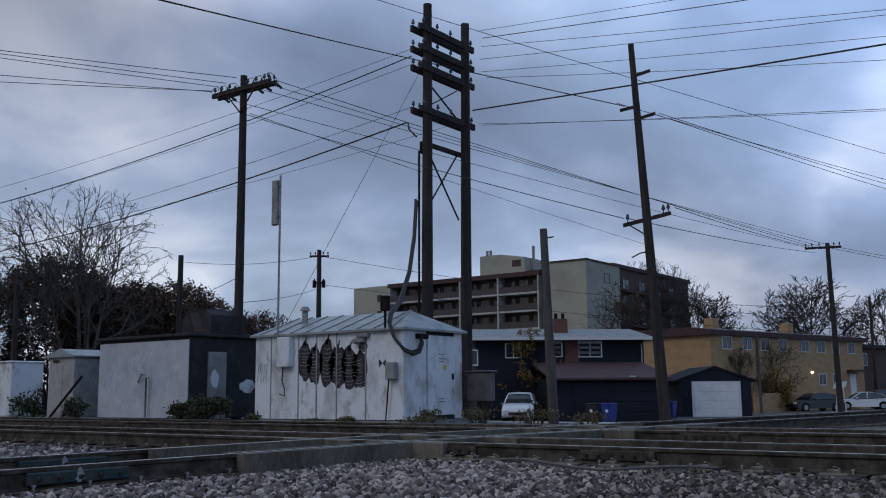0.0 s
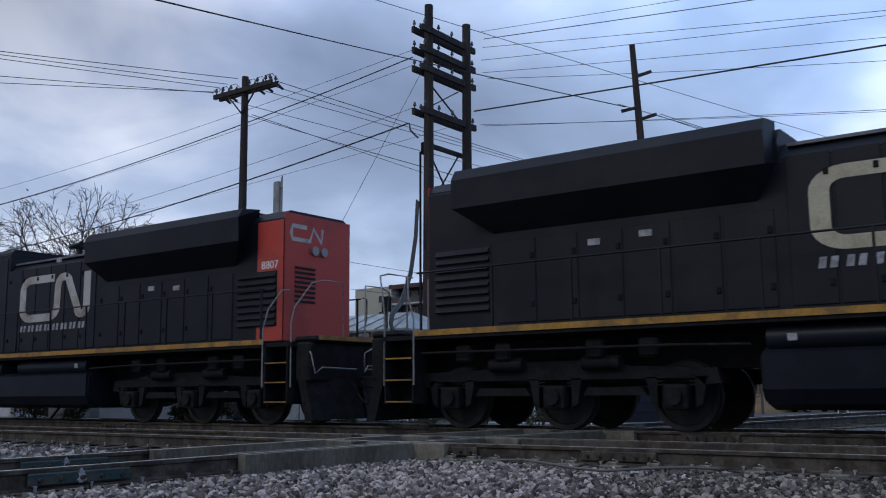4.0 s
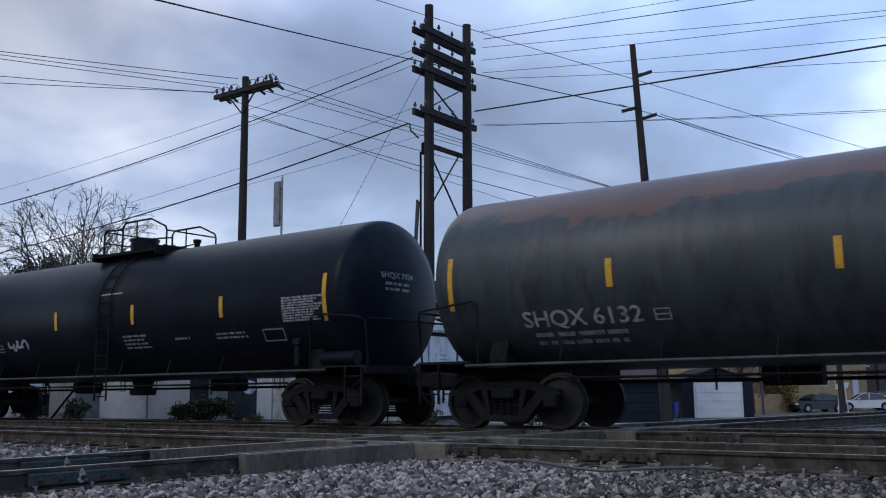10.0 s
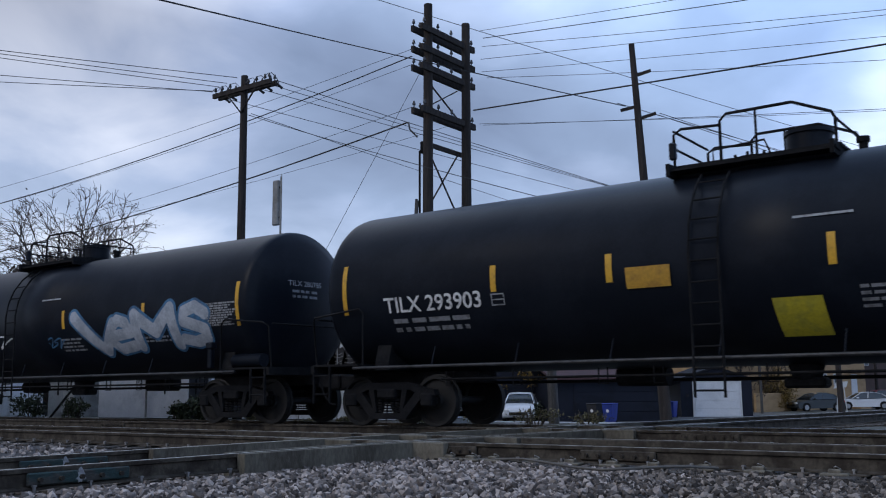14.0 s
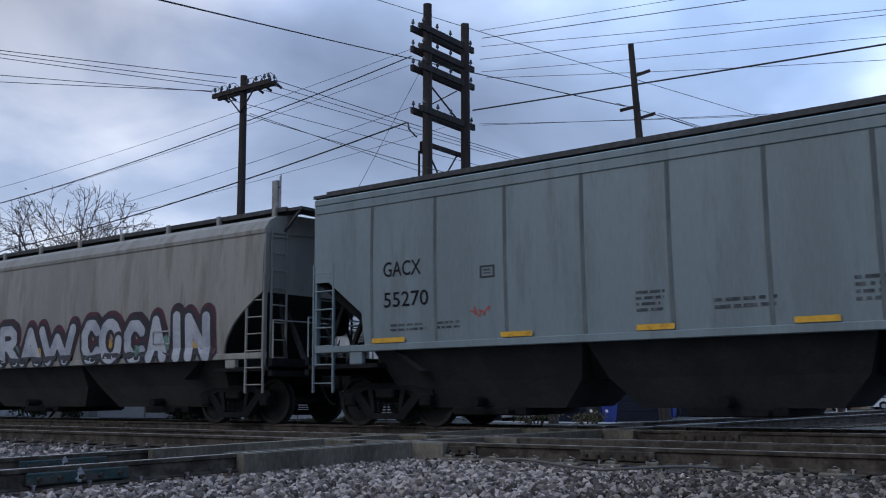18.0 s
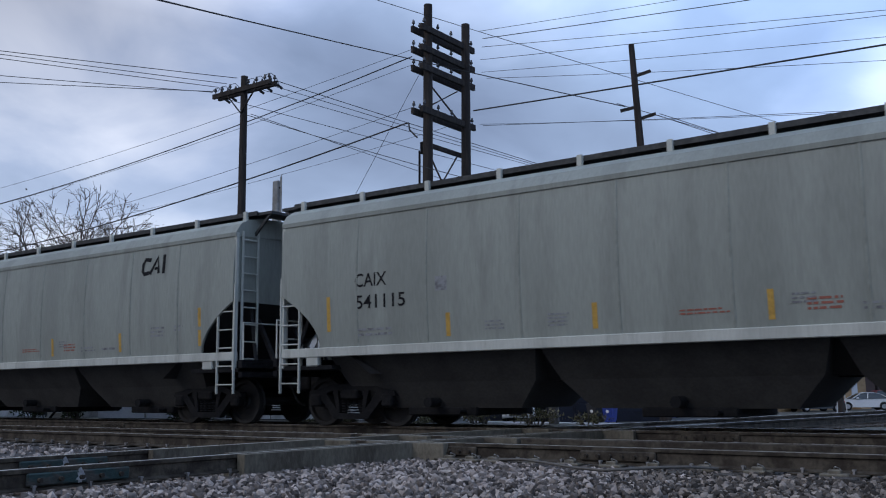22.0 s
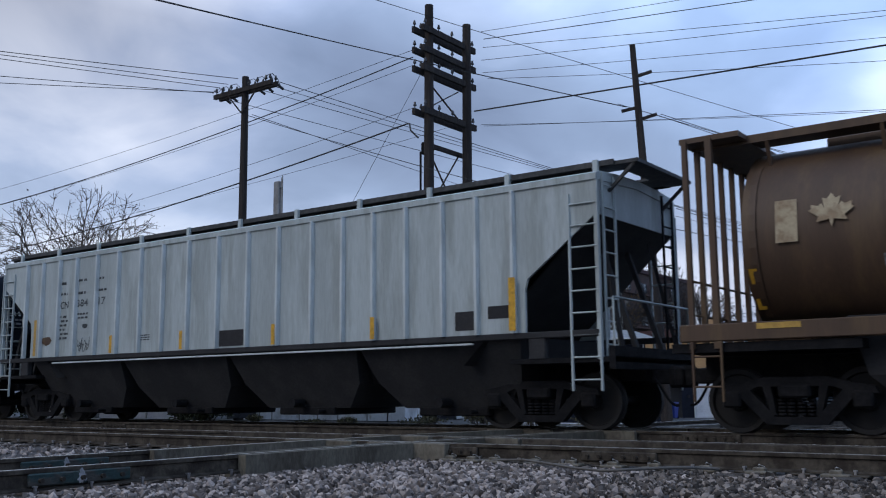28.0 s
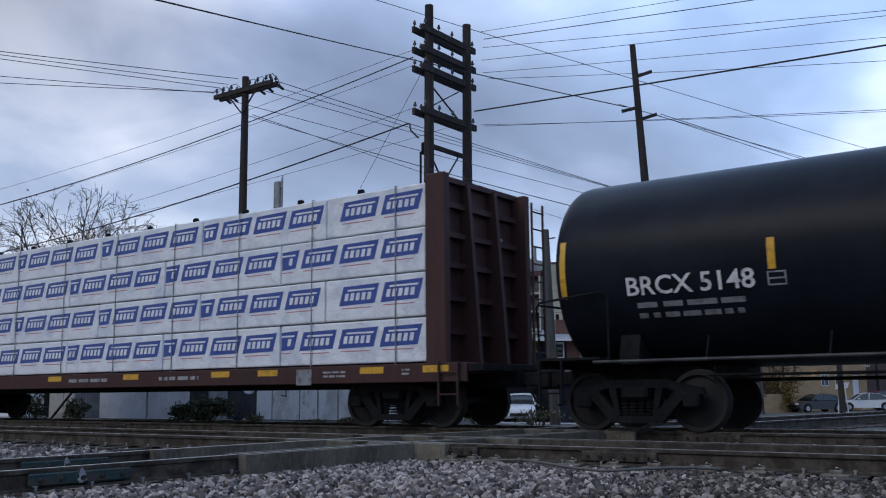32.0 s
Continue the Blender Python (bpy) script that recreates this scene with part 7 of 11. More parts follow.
    # yellow reflective strips
    for x, z0, z1, w in stripes:
        bm = bm_new()
        at = tank_place(TANK_R + 0.008 + 0.012 * (abs(x) < 0.75), x, 0)
        n = 6
        for k in range(n):
            a, b = z0 + (z1 - z0) * k / n, z0 + (z1 - z0) * (k + 1) / n
            quad(bm, at(-w / 2, a), at(w / 2, a), at(w / 2, b), at(-w / 2, b))
        part("reflective_strip", bm, YELLOW, car, "yellow reflective strip")
    if number:
        lettering("car_number", number, 0.27, letter, car, tank_place(TANK_R + 0.014, num_x, num_z), 0.014, fit=num_w)
        bm = bm_new()
        at = tank_place(TANK_R + 0.007, num_x, 0)
        bars(bm, at, 0.15, 1.9, num_z - 0.42, num_z - 0.08, 2, 7)
        part("small_lettering", bm, FADELET, car, "rows of faded white lettering")
    bm = bm_new()
    for u0, u1, w0, w1, r, sd in ((1.15, 2.1, 1.6, 1.98, 4, 1), (2.95, 3.6, 1.75, 1.86, 1, 2), (4.3, 5.3, 1.72, 1.9, 2, 3)):
        bars(bm, tank_place(TANK_R + 0.007, 0, 0), u0, u1, w0, w1, r, sd)
    tagged(part("stencilled_data", bm, FADELET, car, "faded stencilled data on the tank side"), kind="stuff")
    # data panel near the front end
    bm = bm_new()
    bars(bm, tank_place(TANK_R + 0.008, 0, 0), 6.35, 7.5, 2.0, 2.5, 10, 9, 0.7)
    tagged(part("data_panel", bm, PALELET, car, "white data panel of fine print"), kind="stuff")
    bm = bm_new()
    at = tank_place(TANK_R + 0.007, 0, 0)
    for u0, u1, w0, w1 in ((5.7, 6.3, 1.62, 1.65), (5.7, 6.3, 1.87, 1.9), (5.7, 5.73, 1.62, 1.9), (6.27, 6.3, 1.62, 1.9)):
        quad(bm, at(u0, w0), at(u1, w0), at(u1, w1), at(u0, w1))
    part("placard_frame", bm, FADELET, car, "outlined placard square")
    # number and bars on the front head
    def on_head(u, w):
        y, z = -0.62 + u, 2.86 + w
        return (th - 0.22 - 0.303 * (y * y + (z - TANK_Z) ** 2) / (0.931 * TANK_R ** 2) + 0.015, y, z)

    if number:
        lettering("head_number", number, 0.11, letter, car, on_head, 0.012, fit=0.95)
    bm = bm_new()
    bars(bm, on_head, 0.1, 0.85, -0.28, -0.06, 2, 4)
    part("head_lettering", bm, FADELET, car, "small white lettering on the tank head")
    # a thin white line high on the side and an outlined square beside the number
    bm = bm_new()
    at = tank_place(TANK_R + 0.02, 0, 0)
    quad(bm, at(0.35, 2.93), at(1.15, 2.93), at(1.15, 2.965), at(0.35, 2.965))
    part("stencil_line", bm, PALELET, car, "thin white stencilled line")
    if number:
        bm = bm_new()
        u, at = num_x + num_w + 0.2, tank_place(TANK_R + 0.007, 0, 0)
        for k in range(3):
            w = num_z + 0.0 + 0.09 * k
            quad(bm, at(u, w), at(u + 0.26, w), at(u + 0.26, w + 0.022), at(u, w + 0.022))
        for d in (0.0, 0.24):
            quad(bm, at(u + d, num_z), at(u + d + 0.02, num_z), at(u + d + 0.02, num_z + 0.2), at(u + d, num_z + 0.2))
        part("outlined_square", bm, PALELET, car, "small outlined test mark")
    return car, th




# ---- sprayed capitals: thick strokes with round ends ----
LOOP = [(0.5 + 0.5 * math.cos(math.pi * k / 7), 0.5 + 0.5 * math.sin(math.pi * k / 7)) for k in range(15)]
GLYPHS = {"E": ([(1, 1), (0, 1), (0, 0), (1, 0)], [(0, 0.5), (0.8, 0.5)]), "X": ([(0, 0), (1, 1)], [(0, 1), (1, 0)]),
          "T": ([(0, 1), (1, 1)], [(0.5, 1), (0.5, 0)]), "R": ([(0, 0), (0, 1), (0.6, 1), (0.85, 0.86), (0.85, 0.66), (0.6, 0.52), (0, 0.5)], [(0.4, 0.5), (1, 0)]),
          "A": ([(0, 0), (0.48, 1), (1, 0)], [(0.22, 0.33), (0.78, 0.33)]), "W": ([(0, 1), (0.24, 0), (0.5, 0.72), (0.76, 0), (1, 1)],),
          "C": ([(1, 0.8), (0.75, 0.97), (0.35, 0.97), (0.05, 0.7), (0.05, 0.3), (0.35, 0.03), (0.75, 0.03), (1, 0.2)],), "O": (LOOP,), "I": ([(0, 0), (0, 1)],),
          "N": ([(0, 0), (0, 1), (1, 0), (1, 1)],), "M": ([(0.05, 0), (0, 0.9), (0.5, 0.4), (0.9, 1), (1, 0)],), "V": ([(0, 1), (0.7, 0), (1, 0.75)],),
          "S": ([(1, 0.8), (0.6, 1), (0.15, 0.88), (0.1, 0.62), (0.5, 0.5), (0.95, 0.36), (0.95, 0.1), (0.5, 0), (0.05, 0.1)],),
          "e": ([(0.05, 0.45), (0.9, 0.55), (0.75, 0.85), (0.4, 0.95), (0.08, 0.7), (0.05, 0.3), (0.35, 0.02), (0.95, 0.12)],)}


def spray_letter(name, ch, u0, u1, w0, w1, width, material, car, at, label, floor=-9.0):
    """One sprayed letter laid on a side: each stroke a band with round ends, a hair above the last."""
    bm = bm_new()
    lift = 0
    for stroke in GLYPHS[ch]:
        pts = [Vector((u0 + (u1 - u0) * a, w0 + (w1 - w0) * b)) for a, b in stroke]
        for i, (p, q) in enumerate(zip(pts, pts[1:])):
            d = (q - p).normalized()
            n = Vector((-d.y, d.x))
            a0 = math.atan2(n.y, n.x)
            rim = [p + Vector((math.cos(a0 + math.pi * k / 8), math.sin(a0 + math.pi * k / 8))) * width / 2 for k in range(9)]
            rim += [q + Vector((math.cos(a0 + math.pi + math.pi * k / 8), math.sin(a0 + math.pi + math.pi * k / 8))) * width / 2 for k in range(9)]
            flat_bm = bm_new()
            flat_bm.faces.new([flat_bm.verts.new((v.x, 0, max(v.y, floor))) for v in rim])
            lay_on(flat_bm, lambda u, w: Vector(at(u, w)) + Vector((0, -0.0007 * lift, 0)), 0.14)
            me = bpy.data.meshes.new("stroke")
            flat_bm.to_mesh(me)
            flat_bm.free()
            bm.from_mesh(me)
            bpy.data.meshes.remove(me)
            lift += 1
    part(name, bm, material, car, label)


# ---- the tank cars of the train, in their order ----
GREYTANK = mat("weathered_grey_tank", (0.032, 0.042, 0.05), 0.42, 0, (0.048, 0.058, 0.064), 0.45, 0.8, fine=0.12, bump=0.05, stretch=(2.2, 1, 0.6), spec=0.5, third=(0.022, 0.028, 0.033), third_amount=0.35, third_scale=2.2)


def add_rust(m):
    """Ragged rust that has run along the top of the shell."""
    nt = m.node_tree
    N, L = nt.nodes.new, nt.links.new
    b = nt.nodes["Principled BSDF"]
    was = b.inputs["Base Color"].links[0].from_socket
    tc, sep, n, big = N("ShaderNodeTexCoord"), N("ShaderNodeSeparateXYZ"), N("ShaderNodeTexNoise"), N("ShaderNodeTexNoise")
    L(tc.outputs["Object"], sep.inputs[0])
    mp = N("ShaderNodeMapping")
    mp.inputs["Scale"].default_value = (0.7, 1.6, 1.6)
    L(tc.outputs["Object"], mp.inputs["Vector"])
    L(mp.outputs[0], n.inputs["Vector"])
    L(mp.outputs[0], big.inputs["Vector"])
    n.inputs["Scale"].default_value, n.inputs["Detail"].default_value, n.inputs["Roughness"].default_value = 1.6, 9, 0.68
    big.inputs["Scale"].default_value, big.inputs["Detail"].default_value = 0.5, 3
    h = N("ShaderNodeMapRange")
    L(sep.outputs["Z"], h.inputs["Value"])
    h.inputs["From Min"].default_value, h.inputs["From Max"].default_value = 3.05, 4.0
    h.inputs["To Min"].default_value, h.inputs["To Max"].default_value = -0.5, 0.5
    a, c = N("ShaderNodeMath"), N("ShaderNodeMath")
    a.operation = c.operation = "ADD"
    L(h.outputs[0], a.inputs[0])
    L(n.outputs[0], a.inputs[1])
    L(a.outputs[0], c.inputs[0])
    L(big.outputs[0], c.inputs[1])
    r = N("ShaderNodeValToRGB")
    r.color_ramp.elements[0].position, r.color_ramp.elements[1].position = 0.93, 1.0
    half = N("ShaderNodeMath")
    half.operation = "MULTIPLY"
    half.inputs[1].default_value = 0.78
    L(c.outputs[0], r.inputs[0])
    L(r.outputs[0], half.inputs[0])
    tone = N("ShaderNodeValToRGB")
    tone.color_ramp.elements[0].color, tone.color_ramp.elements[1].color = (0.06, 0.03, 0.022, 1), (0.2, 0.09, 0.06, 1)
    L(n.outputs[0], tone.inputs[0])
    x = N("ShaderNodeMixRGB")
    L(half.outputs[0], x.inputs[0])
    L(was, x.inputs[1])
    L(tone.outputs[0], x.inputs[2])
    L(x.outputs[0], b.inputs["Base Color"])


add_rust(GREYTANK)
GREENPAINT = mat("pale_green_spray", (0.3, 0.42, 0.33), 0.6, 0, (0.46, 0.53, 0.5), 0.5, 3)
GREENDARK = mat("dark_green_spray", (0.05, 0.09, 0.06), 0.6, 0, (0.09, 0.14, 0.09), 0.4, 4)
NAVYGREEN = mat("black_green_spray", (0.012, 0.028, 0.022), 0.6, 0, (0.02, 0.045, 0.035), 0.4, 4)
MINT = mat("mint_spray", (0.3, 0.52, 0.38), 0.6, 0, (0.5, 0.62, 0.56), 0.45, 2.5)
SILVER = mat("silver_spray", (0.42, 0.45, 0.5), 0.5, 0, (0.3, 0.33, 0.38), 0.45, 3)
BLUEPAINT = mat("blue_spray", (0.05, 0.16, 0.3), 0.6, 0, (0.03, 0.08, 0.16), 0.4, 4)
PATCH = mat("lemon_yellow_patch", (0.5, 0.42, 0.03), 0.6, 0, (0.4, 0.35, 0.04), 0.4, 6)
AMBER = mat("amber_notice", (0.5, 0.27, 0.03), 0.6, 0, (0.38, 0.2, 0.03), 0.4, 6)
BANDGREY = mat("grey_end_band", (0.014, 0.018, 0.026), 0.42, 0, (0.011, 0.0145, 0.021), 0.45, 1.5)


def strips(xs, z=2.4):
    out = []
    for i, x in enumerate(xs):
        if i in (0, len(xs) - 1):
            out.append((x, z - 0.42, z + 0.5, 0.1))
        else:
            out.append((x, z - 0.2, z + 0.24, 0.11))
    return out


def patch(car, name, u0, u1, w0, w1, material, label, lean=0.0, lift=0.022):
    bm = bm_new()
    at = tank_place(TANK_R + lift, 0, 0)
    n = 5
    for k in range(n):
        a, b = k / n, (k + 1) / n
        za, zb = w0 + (w1 - w0) * a, w0 + (w1 - w0) * b
        quad(bm, at(u0 + lean * (1 - a), za), at(u1 + lean * (1 - a), za), at(u1 + lean * (1 - b), zb), at(u0 + lean * (1 - b), zb))
    return part(name, bm, material, car, label)


def tank_cars():
    black = "black tank car with white numbers, yellow strips and a top platform"
    tank_car(-87.2, -105.3, black, BLACK, strips((-7.6, -4.37, -2.09, 1.36, 4.5, 7.5)), "TILX 280765", -6.53, 2.03)
    c, th = tank_car(-105.3, -122.9, "plain black tank car with white numbers and a broad data panel", BLACK, strips((-7.45, -4.45, -2.38, 1.1, 3.82, 7.3)), "TILX 270628", -6.6, 2.01)
    # rust-topped grey car
    c, th = tank_car(-122.9, -141.4, "weathered grey tank car with rust along its top and white tags", GREYTANK, strips((-7.9, -4.9, -1.53, 1.65, 4.45, 7.6)), "SHQX 6132", -6.56, 1.62, 2.1, "b", PALELET)
    for u0, u1, w0, w1, sd in ((2.2, 3.5, 1.66, 2.0, 3), (4.45, 6.0, 1.74, 2.15, 5)):
        bm = bm_new()
        at = tank_place(TANK_R + 0.01, 0, 0)
        scribble(bm, at, u0, u1, w0, w1, sd, 0.045, 7)
        scribble(bm, at, u0 + 0.1, u1 - 0.2, w0 + 0.05, w1, sd + 20, 0.035, 5)
        part("spray_tag", bm, WHITELET, c, "white spray-can tag")
    c, th = tank_car(-141.4, -159.6, "dull black tank car with a small pale blue tag", BLACK, strips((-7.6, -4.46, -1.42, 1.6, 4.58, 7.5)), "SHQX 7024", -6.54, 1.72, 2.1, "b", PALELET)
    bm = bm_new()
    scribble(bm, tank_place(TANK_R + 0.01, 0, 0), -3.65, -2.85, 1.72, 2.02, 9, 0.07, 4)
    part("spray_tag", bm, SILVER, c, "pale blue spray tag")
    # green graffiti
    c, th = tank_car(-159.6, -177.5, "black tank car with pale green graffiti and a grey end band", BLACK, strips((-7.6, -4.41, -1.26, 1.98, 4.38, 7.55)), "TILX 280792", -6.5, 2.08, 2.0, "b")
    bm = bm_new()
    n, x0, x1 = 110, -th + 0.55, -5.3
    rr = TANK_R + 0.004
    for k in range(n):
        a, b = math.radians(-120) + math.radians(300) * k / n, math.radians(-120) + math.radians(300) * (k + 1) / n
        P = lambda x, t: (x, -rr * math.cos(t), TANK_Z + rr * math.sin(t))
        quad(bm, P(x0, a), P(x1, a), P(x1, b), P(x0, b), smooth=True)
    part("end_band", bm, BANDGREY, c, "faded grey end band")
    rnd = random.Random(2)
    bm = bm_new()
    at = lambda u, w: (u, 0, w)
    for k in range(16):
        disc(bm, at, -3.8 + 4.6 * k / 15, 1.72 + rnd.uniform(-0.05, 0.08), 0.36, rnd.uniform(0.2, 0.32), 14, 0.2, k)
    lay_on(bm, tank_place(TANK_R + 0.007, 0, 0), 0.15)
    part("graffiti_shade", bm, GREENDARK, c, "dark green graffiti background")
    for k in range(12):
        u, tall = -3.75 + 0.37 * k, 0.62 + 0.14 * math.sin(1.9 * k)
        pts = [(u + 0.3 * math.sin(0.55 * j + 1.7 * k) * (0.6 + 0.05 * j), 1.5 + tall * j / 9 + 0.07 * math.sin(j * 1.1 + 2 * k)) for j in range(10)]
        for nm, m, wide, lift, lab in (("graffiti_outline", NAVYGREEN, 0.27, 0.010, "dark green graffiti outline"), ("graffiti_letter", (GREENPAINT, SILVER, MINT)[k % 3], 0.17, 0.014, "pale green graffiti stroke")):
            bm = bm_new()
            ribbon(bm, tank_place(TANK_R + lift + 0.0011 * (k % 3), 0, 0), pts, wide)
            part(nm, bm, m, c, lab)
    c, th = tank_car(-177.5, -196.1, "black tank car with amber and yellow notices on its side", BLACK, strips((-7.85, -4.55, -2.43, 0.85, 4.37, 7.75), 2.45), "TILX 293903", -6.92, 2.02)
    patch(c, "amber_notice", -2.15, -1.44, 2.13, 2.45, AMBER, "amber notice board")
    patch(c, "yellow_patch", -0.02, 0.66, 1.2, 1.85, PATCH, "lemon yellow notice sheet", 0.04)
    c, th = tank_car(-196.1, -214.1, "black tank car with silver graffiti lettering outlined in blue", BLACK, strips((-7.65, -4.7, -2.03, 1.34, 4.43, 7.5)), "TILX 280785", -6.44, 1.85, 2.1, "a", PALELET)
    for nm, m, wide, lift, lab in (("graffiti_outline", BLUEPAINT, 0.44, 0.009, "blue graffiti outline"), ("graffiti_lettering", SILVER, 0.31, 0.016, "silver graffiti lettering")):
        for ch, a, b, z0, z1 in (("V", 1.8, 3.3, 1.62, 2.4), ("e", 3.12, 4.0, 1.62, 2.3), ("M", 4.1, 5.5, 1.7, 2.42), ("S", 5.7, 6.5, 1.72, 2.42)):
            spray_letter(nm, ch, a, b, z0 - 0.03, z1 + 0.04, wide if ch in "VM" else wide * 0.86, m, c, tank_place(TANK_R + lift, 0, 0), lab)
    for u0, u1, w0, w1, sd, m in ((-3.85, -1.2, 1.78, 2.2, 4, WHITELET), (0.0, 1.2, 1.7, 2.05, 8, BLUEPAINT)):
        bm = bm_new()
        scribble(bm, tank_place(TANK_R + 0.009, 0, 0), u0, u1, w0, w1, sd, 0.04, 7)
        part("spray_tag", bm, m, c, "thin spray-can tag")
    c, th = tank_car(-389.95, -407.8, "black tank car with scratchy white tags along its side", BLACK, strips((-7.45, -3.81, -1.12, 1.39, 4.07, 7.3), 2.27), "TILX 255954", -6.52, 2.27, 1.95)
    patch(c, "amber_notice", -1.68, -0.96, 1.67, 1.98, AMBER, "amber notice board")
    for u0, u1, w0, w1, sd in ((-4.3, -2.2, 1.85, 2.05, 1), (0.1, 1.0, 1.9, 2.2, 2), (2.3, 3.9, 1.8, 2.1, 3), (0.3, 0.8, 2.4, 2.75, 6)):
        bm = bm_new()
        scribble(bm, tank_place(TANK_R + 0.009, 0, 0), u0, u1, w0, w1, sd, 0.022, 6)
        part("spray_tag", bm, PALELET, c, "thin white spray tag")
    bm = bm_new()
    for k in range(9):
        disc(bm, tank_place(TANK_R + 0.006, 0, 0), 1.3 + 0.12 * k, 1.55 + 0.1 * math.sin(k * 2), 0.22, 0.13, 10, 0.4, k)
    part("paint_smear", bm, GREENDARK, c, "dark olive paint smear")
    tank_car(-407.8, -426.1, "clean black tank car with white numbers and yellow strips", BLACK, strips((-8.0, -4.72, -1.94, 1.48, 4.48, 7.6), 2.47), "BRCX 5148", -6.95, 2.04, 1.95, "b")


tank_cars()


# ---- covered hopper cars ----
def streaked(name, base, dirt, amount=0.3, rough=0.55):
    base, dirt = tuple(c * 0.73 for c in base), tuple(c * 0.7 for c in dirt)
    return mat(name, base, rough, 0, dirt, amount, 2.2, stretch=(1.6, 1, 0.22), fine=0.08, bump=0.04, third=tuple(c * 0.82 for c in base), third_amount=0.35, third_scale=0.6)


BLUEGREY = streaked("blue_grey_car_paint", (0.24, 0.31, 0.335), (0.2, 0.25, 0.27))
SLATE = streaked("slate_car_paint", (0.19, 0.255, 0.29), (0.15, 0.2, 0.225))
CREAM = streaked("off_white_car_paint", (0.36, 0.35, 0.32), (0.265, 0.25, 0.22), 0.4)
PUTTY = streaked("putty_grey_car_paint", (0.385, 0.415, 0.38), (0.33, 0.355, 0.325))
PUTTY_LIGHT = streaked("pale_sill_paint", (0.68, 0.7, 0.65), (0.5, 0.51, 0.47), 0.3)
LEADGREY = streaked("dark_lead_grey_paint", (0.23, 0.25, 0.27), (0.13, 0.135, 0.14), 0.46)
BROWN = streaked("oxide_brown_paint", (0.11, 0.062, 0.036), (0.15, 0.09, 0.045), 0.42, 0.6)
PALE = streaked("pale_grey_car_paint", (0.6, 0.675, 0.685), (0.46, 0.515, 0.51), 0.4)
# lit copy of PALE: the light on posts and ledge is in the colour
PALELIT = streaked("lit_pale_post_paint", (0.83, 0.9, 0.91), (0.6, 0.65, 0.64), 0.36)
PUTTYSEAM = mat("faint_weld_seam", (0.22, 0.235, 0.215), 0.7, 0, (0.27, 0.29, 0.265), 0.5, 2.5, stretch=(1, 1, 0.4))
SEAMDIRT = mat("dirty_weld_seam", (0.075, 0.09, 0.095), 0.75, 0, (0.125, 0.15, 0.155), 0.4, 1.5, stretch=(1, 1, 0.4))
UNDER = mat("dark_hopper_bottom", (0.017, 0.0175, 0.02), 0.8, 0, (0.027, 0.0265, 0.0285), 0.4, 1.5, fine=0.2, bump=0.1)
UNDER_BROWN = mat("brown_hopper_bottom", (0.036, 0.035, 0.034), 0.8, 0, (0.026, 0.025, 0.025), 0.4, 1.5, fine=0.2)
MESHTOP = mat("dark_running_board", (0.05, 0.052, 0.055), 0.7, 0.4, (0.08, 0.08, 0.082), 0.4, 9)
ORANGE = mat("faded_amber_strip", (0.5, 0.3, 0.06), 0.5, 0, (0.4, 0.24, 0.05), 0.35, 6)
PURPLE = mat("dark_maroon_spray", (0.075, 0.014, 0.03), 0.6, 0, (0.02, 0.012, 0.022), 0.4, 2)
NAVYSPRAY = mat("black_spray", (0.02, 0.022, 0.03), 0.6)
WHITESPRAY = mat("white_spray", (0.4, 0.42, 0.46), 0.55, 0, (0.28, 0.3, 0.35), 0.45, 1.6)
TEALSPRAY = mat("teal_spray", (0.1, 0.22, 0.18), 0.6, 0, (0.07, 0.14, 0.12), 0.4, 3)


def side_place(y, x0=0.0, z0=0.0, bulge=0.0, zm=2.7, zh=1.35):
    def at(u, w):
        z = z0 + w
        return (x0 + u, -(y + bulge * (1 - ((z - zm) / zh) ** 2)), z)
    return at


def bay(car, x, top, half_w, material, floor=0.34, ytop=1.5):
    """One discharge hopper: a tapering box with its outlet gate."""
    bm = bm_new()
    rings = []
    for w, y, z in ((half_w, ytop, top), (half_w - 0.22, 1.12, 0.8), (half_w - 0.66, 0.88, floor)):
        rings.append([bm.verts.new(q) for q in ((x - w, -y, z), (x + w, -y, z), (x + w, y, z), (x - w, y, z))])
    bm.faces.new(rings[0])
    bm.faces.new(rings[2][::-1])
    for A, B in zip(rings, rings[1:]):
        for i in range(4):
            j = (i + 1) % 4
            bm.faces.new((A[i], A[j], B[j], B[i]))
    b = part("discharge_bay", bm, material, car, "dark tapering discharge bay")
    bm = bm_new()
    rbox(bm, x - 0.75, x + 0.75, -0.95, 0.95, floor - 0.13, floor + 0.02, 0.02)
    tube(bm, (x + 0.5, -1.15, floor - 0.06), (x + 0.5, 1.15, floor - 0.06), 0.04, 8)
    part("outlet_gate", bm, TRUCK, b)
    bm = bm_new()
    tube(bm, (x - 0.05, -1.0, floor + 0.1), (x - 0.05, -1.3, floor + 0.1), 0.09, 10)
    part("gate_capstan", bm, TRUCK, b)


